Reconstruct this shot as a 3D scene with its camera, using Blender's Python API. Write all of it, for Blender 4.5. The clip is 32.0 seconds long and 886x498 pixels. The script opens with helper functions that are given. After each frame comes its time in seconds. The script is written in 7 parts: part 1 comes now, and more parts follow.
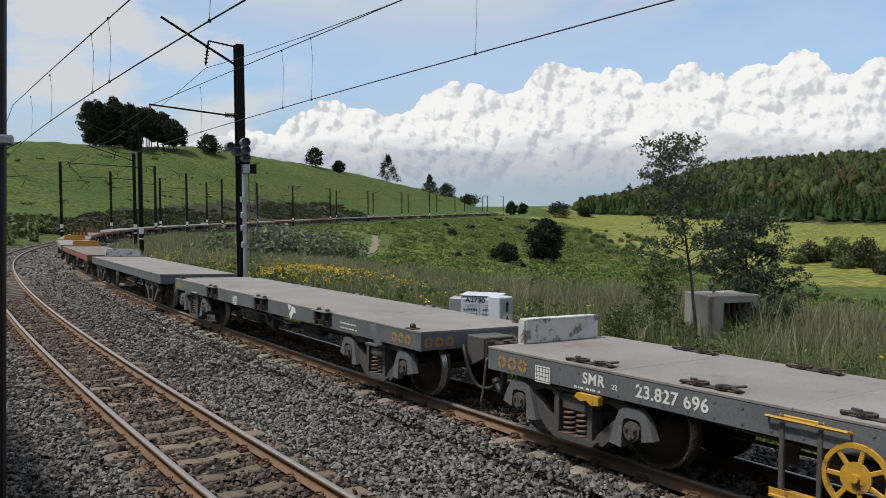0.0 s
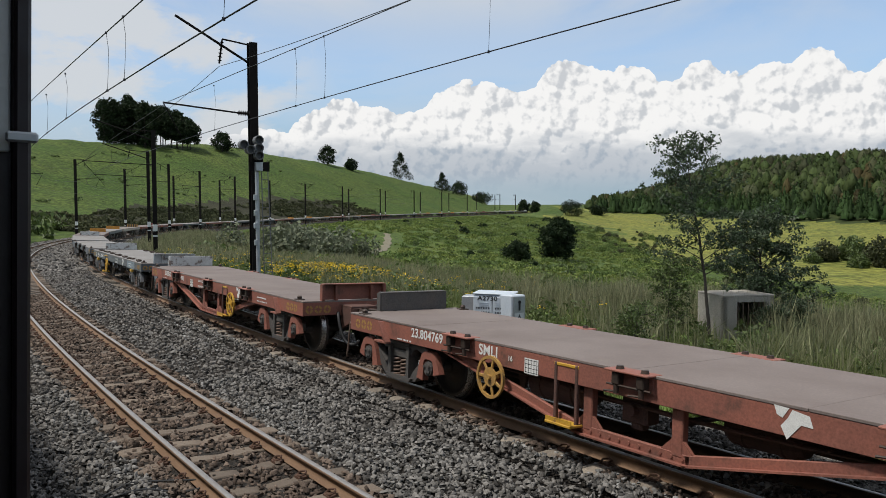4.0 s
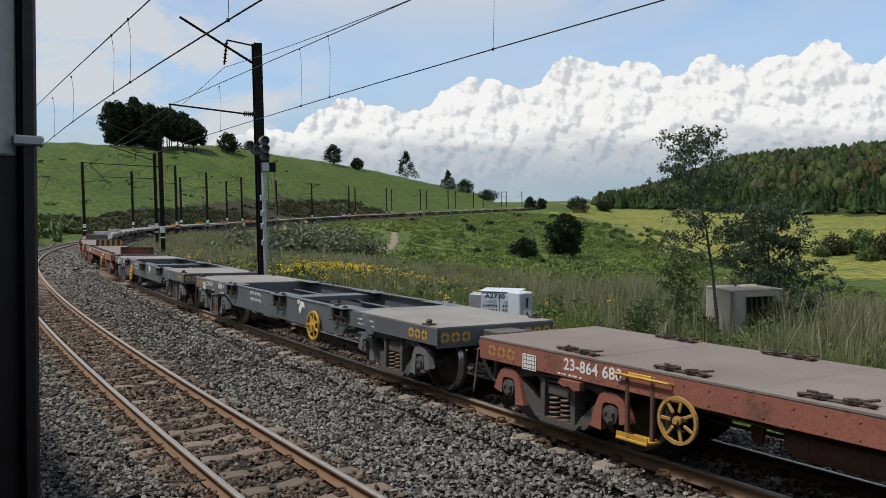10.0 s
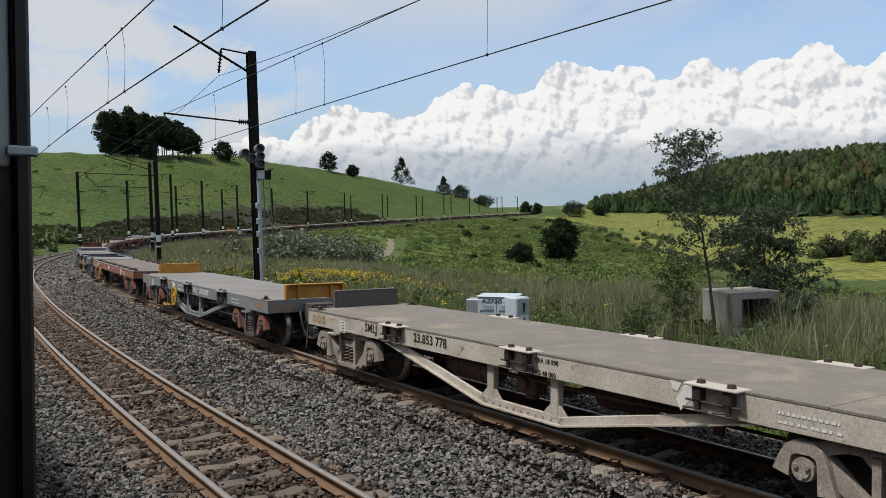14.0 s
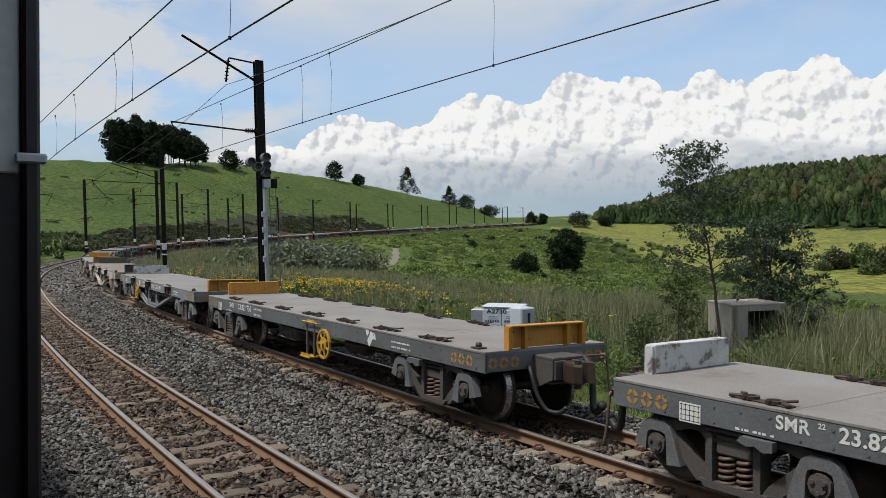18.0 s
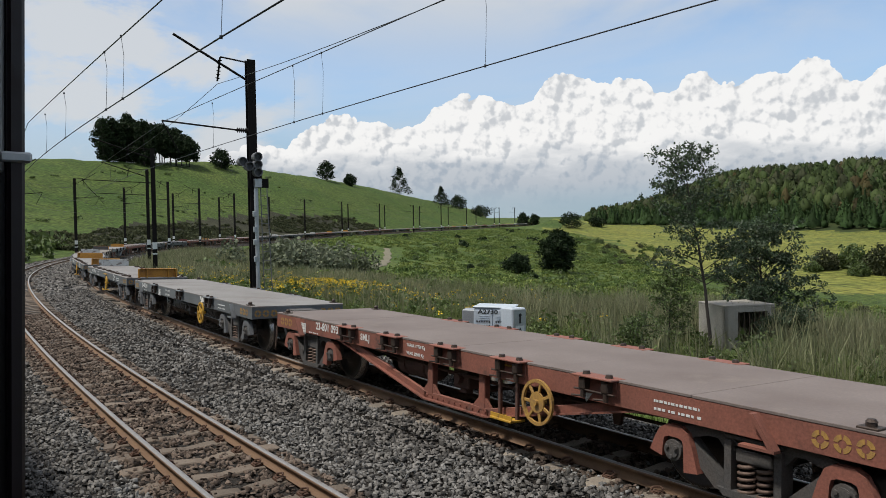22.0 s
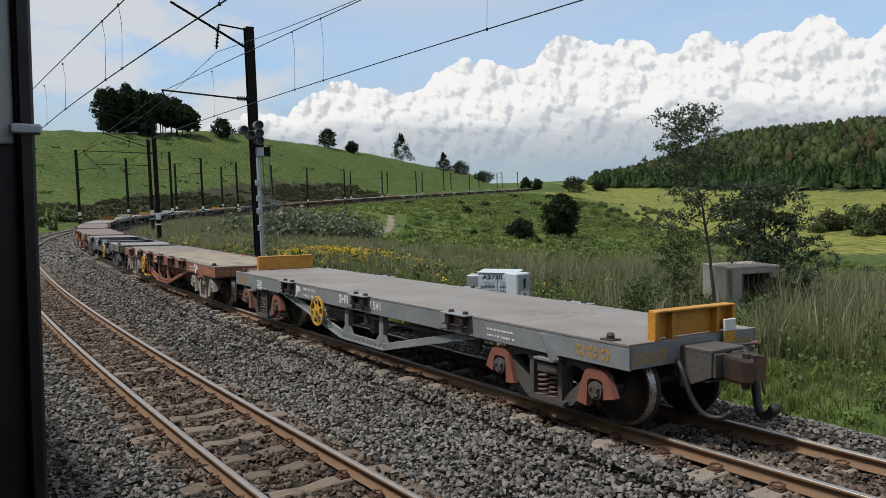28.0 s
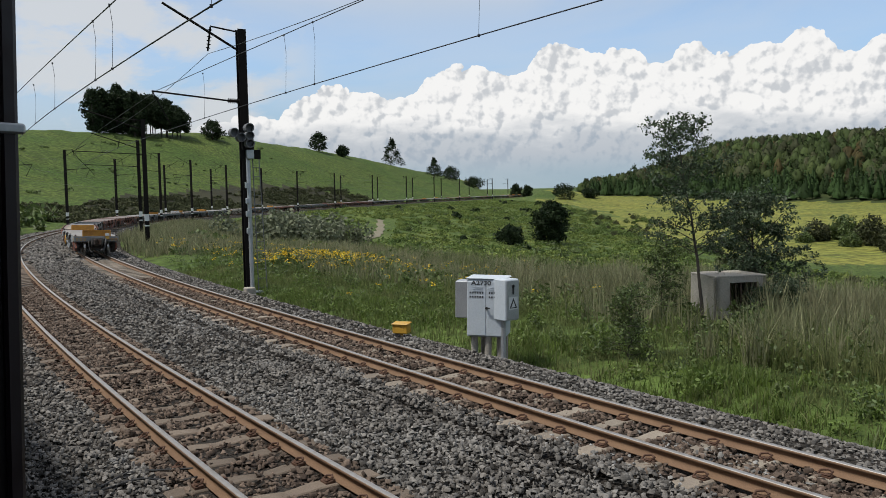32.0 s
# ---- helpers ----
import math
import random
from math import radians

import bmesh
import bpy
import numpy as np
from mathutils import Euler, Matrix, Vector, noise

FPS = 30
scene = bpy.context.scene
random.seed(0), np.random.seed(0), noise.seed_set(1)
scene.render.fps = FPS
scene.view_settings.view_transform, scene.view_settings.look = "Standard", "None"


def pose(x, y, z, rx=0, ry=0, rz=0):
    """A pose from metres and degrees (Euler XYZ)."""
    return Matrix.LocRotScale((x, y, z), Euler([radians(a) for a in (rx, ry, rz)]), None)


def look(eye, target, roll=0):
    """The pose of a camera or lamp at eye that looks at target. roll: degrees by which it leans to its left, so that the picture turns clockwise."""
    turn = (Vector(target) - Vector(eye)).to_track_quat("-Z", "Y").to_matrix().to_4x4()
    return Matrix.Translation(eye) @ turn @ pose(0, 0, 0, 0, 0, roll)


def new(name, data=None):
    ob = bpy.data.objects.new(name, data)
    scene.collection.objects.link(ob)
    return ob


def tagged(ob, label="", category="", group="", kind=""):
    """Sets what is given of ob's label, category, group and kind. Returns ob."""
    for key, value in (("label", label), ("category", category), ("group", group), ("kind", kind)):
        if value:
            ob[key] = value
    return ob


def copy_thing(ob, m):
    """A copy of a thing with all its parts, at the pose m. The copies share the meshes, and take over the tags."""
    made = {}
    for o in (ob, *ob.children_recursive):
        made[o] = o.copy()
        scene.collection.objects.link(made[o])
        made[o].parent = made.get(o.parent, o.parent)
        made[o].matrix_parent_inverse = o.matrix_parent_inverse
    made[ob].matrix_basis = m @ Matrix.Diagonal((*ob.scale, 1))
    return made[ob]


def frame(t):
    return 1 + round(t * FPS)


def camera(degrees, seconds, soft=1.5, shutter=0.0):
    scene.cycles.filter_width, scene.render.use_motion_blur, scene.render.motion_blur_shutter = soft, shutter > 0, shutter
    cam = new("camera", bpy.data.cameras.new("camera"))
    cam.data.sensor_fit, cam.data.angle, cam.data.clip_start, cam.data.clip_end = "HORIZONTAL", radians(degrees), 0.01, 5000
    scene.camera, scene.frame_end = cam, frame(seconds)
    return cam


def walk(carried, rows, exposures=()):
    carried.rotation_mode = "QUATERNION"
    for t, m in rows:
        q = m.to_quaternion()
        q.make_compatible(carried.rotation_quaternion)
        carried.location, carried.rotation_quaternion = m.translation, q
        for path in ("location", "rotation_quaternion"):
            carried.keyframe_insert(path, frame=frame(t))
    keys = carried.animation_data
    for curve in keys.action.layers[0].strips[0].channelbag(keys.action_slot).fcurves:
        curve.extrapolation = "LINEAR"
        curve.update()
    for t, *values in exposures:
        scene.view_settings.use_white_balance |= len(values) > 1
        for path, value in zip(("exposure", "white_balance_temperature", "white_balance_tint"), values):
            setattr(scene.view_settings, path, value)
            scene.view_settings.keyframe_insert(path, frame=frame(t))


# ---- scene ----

# ---- camera: held at an open carriage window, 2.8 m above the rails ----
EYE_Z = 2.80
cam = camera(58.0, 32.0, soft=0.7)
TURNS = [
    (0, 87.49, 0.36, -0.33), (0.5, 87.41, 0.38, -0.30), (1, 87.30, 0.43, -0.29), (1.5, 87.29, 0.45, -0.01), (2, 87.40, 0.54, 0.36), (2.5, 87.42, 0.50,
    0.53), (3, 87.49, 0.28, 0.67), (3.5, 87.34, 0.17, 0.48), (5.5, 87.49, 0.67, 0.99), (6, 87.49, 0.84, 1.02), (6.5, 87.40, 1.06, 1.02), (7, 87.29, 1.10,
    1.15), (7.5, 87.13, 1.12, 1.30), (8, 87.14, 1.21, 1.48), (8.5, 87.20, 1.21, 1.45), (9, 87.10, 1.08, 1.48), (9.5, 87.13, 1.02, 1.43), (10, 87.23, 0.94,
    1.00), (10.5, 87.25, 0.95, 0.43), (11, 87.18, 0.98, 0.44), (11.5, 87.12, 1.10, 0.31), (12, 87.11, 1.10, 0.39), (12.5, 87.17, 1.25, 0.45), (13, 87.43,
    1.35, 0.53), (13.5, 87.59, 1.48, 0.66), (15.5, 87.77, 1.92, 0.88), (16, 88.17, 1.98, 1.38), (16.5, 88.44, 1.78, 1.74), (17, 88.46, 1.73, 2.01), (17.5,
    88.43, 1.46, 1.71), (18, 88.35, 1.20, 1.09), (18.5, 88.35, 1.07, 0.82), (19, 88.56, 0.85, 0.73), (19.5, 88.70, 0.57, 0.83), (20, 88.81, 0.57, 0.99),
    (20.5, 88.70, 0.76, 1.00), (21, 88.57, 0.85, 0.86), (21.5, 88.42, 0.95, 0.46), (22, 88.36, 1.01, 0.50), (22.5, 88.34, 1.17, 0.99), (23, 88.56, 1.26,
    1.31), (23.5, 88.57, 1.23, 1.26), (24, 88.44, 1.15, 1.06), (24.5, 88.20, 1.12, 1.00), (25, 87.83, 1.10, 0.76), (25.5, 87.10, 1.20, 0.39), (26, 86.64,
    1.30, 0.23), (26.5, 86.15, 1.45, 0.12), (28.5, 85.94, 1.85, 0.89), (29, 86.08, 1.64, 0.89), (29.5, 86.23, 1.68, 0.89), (30, 86.19, 1.83, 0.82), (30.5,
    85.96, 1.92, 0.66), (31, 86.05, 1.77, 0.33), (31.5, 86.21, 1.26, 0.16), (32, 86.30, 1.09, 0.00)]
# the hand sways a centimetre or two sideways
SWAY = [(0, 0.010), (1, 0.007), (2, 0.003), (3.5, 0.001), (6, 0.007), (8, 0.008), (10, 0.003), (11, 0.005), (13, 0.001), (16, 0.011), (19, -0.001), (20, -0.001), (22, 0.007), (24, 0.005), (25, 0.002),
        (28.5, -0.002), (29.5, 0.002), (30, 0.004), (31, 0.011), (32, 0.003)]


def sway(t):
    for (a, x), (b, y) in zip(SWAY[:-1], SWAY[1:]):
        if t <= b:
            u = (t - a) / (b - a)
            return x + (y - x) * u * u * (3 - 2 * u)
    return SWAY[-1][1]


walk(cam, [(t, pose(sway(t), 0, EYE_Z, rx, ry, rz)) for t, rx, ry, rz in TURNS])

# ---- light: veiled sun from the left, blue sky with thin streaks ----
SUN_AZ, SUN_EL = radians(-112), radians(64)      # measured from +y, clockwise
world = bpy.data.worlds.new("sky")
scene.world = world
world.use_nodes = True
nt = world.node_tree
nt.nodes.clear()


def node(tree, kind, **sets):
    n = tree.nodes.new(kind)
    for k, v in sets.items():
        if k in n.inputs:
            n.inputs[k].default_value = v
        else:
            setattr(n, k, v)
    return n


def build_sky():
    out = node(nt, "ShaderNodeOutputWorld")
    bg = node(nt, "ShaderNodeBackground")
    bg.inputs["Strength"].default_value = 0.15
    sky = node(nt, "ShaderNodeTexSky", sky_type="NISHITA", sun_disc=False, sun_elevation=SUN_EL, sun_rotation=SUN_AZ,
               altitude=1400.0, air_density=1.0, dust_density=0.7, ozone_density=2.0)
    co = node(nt, "ShaderNodeTexCoord")
    lk = nt.links.new

    def put(sock, v):
        if hasattr(v, "is_linked"):
            lk(v, sock)
        else:
            sock.default_value = v

    def calc(op, a, b=0.0):
        n = node(nt, "ShaderNodeMath", operation=op)
        put(n.inputs[0], a)
        put(n.inputs[1], b)
        return n.outputs[0]

    def ramped(v, a, b, c=0.0, d=1.0):
        n = node(nt, "ShaderNodeMapRange", interpolation_type="SMOOTHSTEP")
        for sock, x in zip(("Value", "From Min", "From Max", "To Min", "To Max"), (v, a, b, c, d)):
            put(n.inputs[sock], x)
        return n.outputs["Result"]

    def blend(f, a, b):
        n = node(nt, "ShaderNodeMixRGB")
        for sock, x in zip(n.inputs, (f, a, b)):
            put(sock, x)
        return n.outputs[0]

    sep = node(nt, "ShaderNodeSeparateXYZ")
    lk(co.outputs["Generated"], sep.inputs[0])
    X, Y, Z = sep.outputs
    deg = 180 / math.pi
    az, el = calc("MULTIPLY", calc("ARCTAN2", X, Y), deg), calc("MULTIPLY", calc("ARCSINE", Z), deg)

    def place(dx=0.0, dy=0.0, sx=1.0, sy=1.0):
        n = node(nt, "ShaderNodeCombineXYZ")
        put(n.inputs[0], calc("MULTIPLY", calc("ADD", az, dx), sx))
        put(n.inputs[1], calc("MULTIPLY", calc("ADD", el, dy), sy))
        return n.outputs[0]

    def fuzz(vec, scale, detail=5.0, rough=0.55, twist=0.0):
        n = node(nt, "ShaderNodeTexNoise")
        n.inputs["Scale"].default_value, n.inputs["Detail"].default_value, n.inputs["Roughness"].default_value, n.inputs["Distortion"].default_value = scale, detail, rough, twist
        lk(vec, n.inputs["Vector"])
        return n.outputs["Fac"]

    HEAPS = ((0.17, 1.10), (0.42, 0.80), (1.0, 0.46), (2.3, 0.22), (5.0, 0.085))
    SOFT_HEAPS = ((0.15, 0.80), (0.42, 0.62), (1.0, 0.52), (2.3, 0.30), (5.0, 0.08))

    def billow(dx=0.0, dy=0.0, first=0, heaps=HEAPS):
        """Rounded heaps with creases between, at several sizes."""
        total = None
        for k, (scale, weight) in enumerate(heaps):
            if k < first:
                continue
            n = node(nt, "ShaderNodeTexVoronoi", feature="SMOOTH_F1")
            n.inputs["Scale"].default_value = scale
            n.inputs["Smoothness"].default_value = 0.35
            warp = node(nt, "ShaderNodeVectorMath", operation="ADD")
            p = place(dx + 7.3 * k, dy)
            nz = node(nt, "ShaderNodeTexNoise")
            nz.inputs["Scale"].default_value, nz.inputs["Detail"].default_value = scale * 1.1, 2.0
            lk(p, nz.inputs["Vector"])
            amp = node(nt, "ShaderNodeVectorMath", operation="SCALE")
            lk(nz.outputs["Color"], amp.inputs[0])
            amp.inputs["Scale"].default_value = 0.8 / scale
            lk(p, warp.inputs[0])
            lk(amp.outputs[0], warp.inputs[1])
            lk(warp.outputs[0], n.inputs["Vector"])
            d = calc("MULTIPLY", calc("MULTIPLY", n.outputs["Distance"], n.outputs["Distance"]), -weight)
            total = d if total is None else calc("ADD", total, d)
        return total

    # thin streaks high up, long banks of vapour lower down
    streak = ramped(fuzz(place(0, 0, 0.030, 0.11), 1.0, 7.0, 0.55, 0.5), 0.35, 0.57)
    wisps = ramped(fuzz(place(40, 3, 0.09, 0.20), 1.0, 6.0, 0.6, 0.3), 0.42, 0.58, 0.0, 0.9)
    high = ramped(el, 11.0, 17.0)
    left = ramped(az, -6.0, -14.0)
    puffs = calc("MULTIPLY", calc("MULTIPLY", wisps, ramped(el, 1.0, 3.0)), calc("MAXIMUM", left, calc("MULTIPLY", high, 0.35)))
    veil = calc("MULTIPLY", streak, calc("ADD", calc("MULTIPLY", high, 0.68), 0.30))
    base = blend(calc("ADD", calc("MULTIPLY", ramped(el, 12.0, 1.0), 0.50), 0.42), sky.outputs["Color"], (1.25, 1.76, 2.22, 1))
    base = blend(calc("MAXIMUM", veil, puffs), base, (3.05, 3.15, 3.25, 1))
    # the cumulus bank ahead
    crest = node(nt, "ShaderNodeFloatCurve")
    cv = crest.mapping.curves[0]
    spots = [(-20, 4.6), (-14, 5.9), (-11.4, 6.2), (-9, 7.7), (-7.4, 8.1), (-5.8, 7.6), (-2.2, 7.7), (-0.6, 9.2), (1.8, 9.4), (4.6, 8.8), (5.8, 9.2), (7.2, 10.4), (9.3, 10.7), (10.9, 9.9), (13.5, 10.1), (14.8, 9.2), (17.2, 10.1), (19.4, 9.4), (21.1, 9.8), (22.5, 9.7), (24.1, 10.7), (25.8, 9.8), (27, 9.3), (29, 9.8), (36, 9.2), (46, 6.5)]
    cv.points[0].location, cv.points[1].location = (0, spots[0][1] / 15), (1, spots[-1][1] / 15)
    for a, e in spots[1:-1]:
        cv.points.new((a + 20) / 66, e / 15)
    crest.mapping.update()
    put(crest.inputs["Value"], calc("DIVIDE", calc("ADD", az, 20.0), 66.0))
    top = calc("MULTIPLY", crest.outputs[0], 15.0)
    light = calc("SUBTRACT", billow(0.0, 0.0, 0, SOFT_HEAPS), billow(-0.32, 0.36, 0, SOFT_HEAPS))
    edge = calc("SUBTRACT", calc("ADD", calc("ADD", top, 0.22), calc("MULTIPLY", billow(0.0, 0.0, 1), 1.1)), el)
    mask = calc("MULTIPLY", ramped(edge, 0.0, 0.07), ramped(el, 0.8, 3.2))
    mask = calc("MULTIPLY", mask, ramped(az, -24.0, -12.0))
    lit = ramped(calc("ADD", light, calc("MULTIPLY", fuzz(place(), 0.16, 4.0), 0.40)), -0.12, 0.26)
    haze = ramped(calc("ADD", el, calc("MULTIPLY", fuzz(place(5, 0, 0.4, 1.0), 0.45, 6.0), 5.0)), 6.3, 8.3)
    body = blend(lit, (2.75, 2.86, 3.0, 1), (4.3, 4.28, 4.24, 1))
    body = blend(haze, blend(calc("MULTIPLY", lit, ramped(el, 1.5, 5.5, 0.25, 0.8)), (1.85, 2.12, 2.45, 1), (2.95, 3.05, 3.18, 1)), body)
    put(bg.inputs["Color"], blend(mask, base, body))
    lk(bg.outputs["Background"], out.inputs["Surface"])


build_sky()
sun = new("sun", bpy.data.lights.new("sun", "SUN"))
sun.data.energy, sun.data.angle, sun.data.color = 2.85, radians(5), (1.0, 0.96, 0.89)
sun_from = Vector((math.sin(SUN_AZ) * math.cos(SUN_EL), math.cos(SUN_AZ) * math.cos(SUN_EL), math.sin(SUN_EL)))
sun.matrix_basis = look(sun_from * 50, (0, 0, 0))
scene.view_settings.exposure = 0.50

# ---- materials ----
def material(name, base, rough=0.7, metal=0.0, second=None, scale=6.0, amount=0.5, fine=60.0, fine_amount=0.35,
             bump=0.2, bump_scale=None, third=None, third_scale=1.2, third_edge=(0.52, 0.66), island=0.0, per_object=0.0,
             spec=0.4, stretch=None, translucent=0.0, depth=0.02):
    """Base colour broken up at two scales, with patches of a third colour, and fine relief."""
    m = bpy.data.materials.new(name)
    m.use_nodes = True
    t = m.node_tree
    t.nodes.clear()
    lk = t.links.new
    out, sh = node(t, "ShaderNodeOutputMaterial"), node(t, "ShaderNodeBsdfPrincipled")
    sh.inputs["Roughness"].default_value, sh.inputs["Metallic"].default_value = rough, metal
    sh.inputs["Specular IOR Level"].default_value = spec
    co = node(t, "ShaderNodeTexCoord")
    vec = co.outputs["Object"]
    if stretch:
        mp = node(t, "ShaderNodeMapping")
        mp.inputs["Scale"].default_value = stretch
        lk(vec, mp.inputs["Vector"])
        vec = mp.outputs["Vector"]

    def noise_fac(s, detail=5.0, rough_=0.6):
        n = node(t, "ShaderNodeTexNoise")
        n.inputs["Scale"].default_value, n.inputs["Detail"].default_value, n.inputs["Roughness"].default_value = s, detail, rough_
        lk(vec, n.inputs["Vector"])
        return n.outputs["Fac"]

    def mixed(fac, a, b, kind="MIX"):
        mx = node(t, "ShaderNodeMixRGB", blend_type=kind)
        for sock, v in ((0, fac), (1, a), (2, b)):
            if hasattr(v, "is_linked"):
                lk(v, mx.inputs[sock])
            else:
                mx.inputs[sock].default_value = v if sock == 0 else (*v, 1)
        return mx.outputs[0]

    def ranged(fac, a, b, c, d):
        r = node(t, "ShaderNodeMapRange")
        for sock, v in zip(("From Min", "From Max", "To Min", "To Max"), (a, b, c, d)):
            r.inputs[sock].default_value = v
        lk(fac, r.inputs["Value"])
        return r.outputs["Result"]

    second = second or tuple(v * 0.6 for v in base)
    big = noise_fac(scale)
    col = mixed(ranged(big, 0.35, 0.68, 0, amount), base, second)
    if third:
        col = mixed(ranged(noise_fac(third_scale, 7.0, 0.65), third_edge[0], third_edge[1], 0, 0.85), col, third)
    small = noise_fac(fine, 3.0)
    col = mixed(1.0, col, mixed(ranged(small, 0.3, 0.7, 0, 1), (1 - fine_amount,) * 3, (1 + fine_amount * 0.4,) * 3), "MULTIPLY")
    if island:
        g = node(t, "ShaderNodeNewGeometry")
        col = mixed(1.0, col, mixed(g.outputs["Random Per Island"], (1 - island,) * 3, (1 + island * 0.6,) * 3), "MULTIPLY")
    if per_object:
        o = node(t, "ShaderNodeObjectInfo")
        col = mixed(1.0, col, mixed(o.outputs["Random"], (1 - per_object,) * 3, (1 + per_object * 0.6,) * 3), "MULTIPLY")
    lk(col, sh.inputs["Base Color"])
    lk(ranged(small, 0.3, 0.7, max(rough - 0.12, 0.05), min(rough + 0.1, 1)), sh.inputs["Roughness"])
    if bump:
        b = node(t, "ShaderNodeBump")
        b.inputs["Strength"].default_value, b.inputs["Distance"].default_value = bump, depth
        lk(noise_fac(bump_scale or fine * 0.7, 4.0), b.inputs["Height"])
        lk(b.outputs["Normal"], sh.inputs["Normal"])
    if translucent:
        tr = node(t, "ShaderNodeBsdfTranslucent")
        lk(col, tr.inputs["Color"])
        ms = node(t, "ShaderNodeMixShader")
        ms.inputs[0].default_value = translucent
        lk(sh.outputs[0], ms.inputs[1])
        lk(tr.outputs[0], ms.inputs[2])
        lk(ms.outputs[0], out.inputs["Surface"])
    else:
        lk(sh.outputs[0], out.inputs["Surface"])
    return m


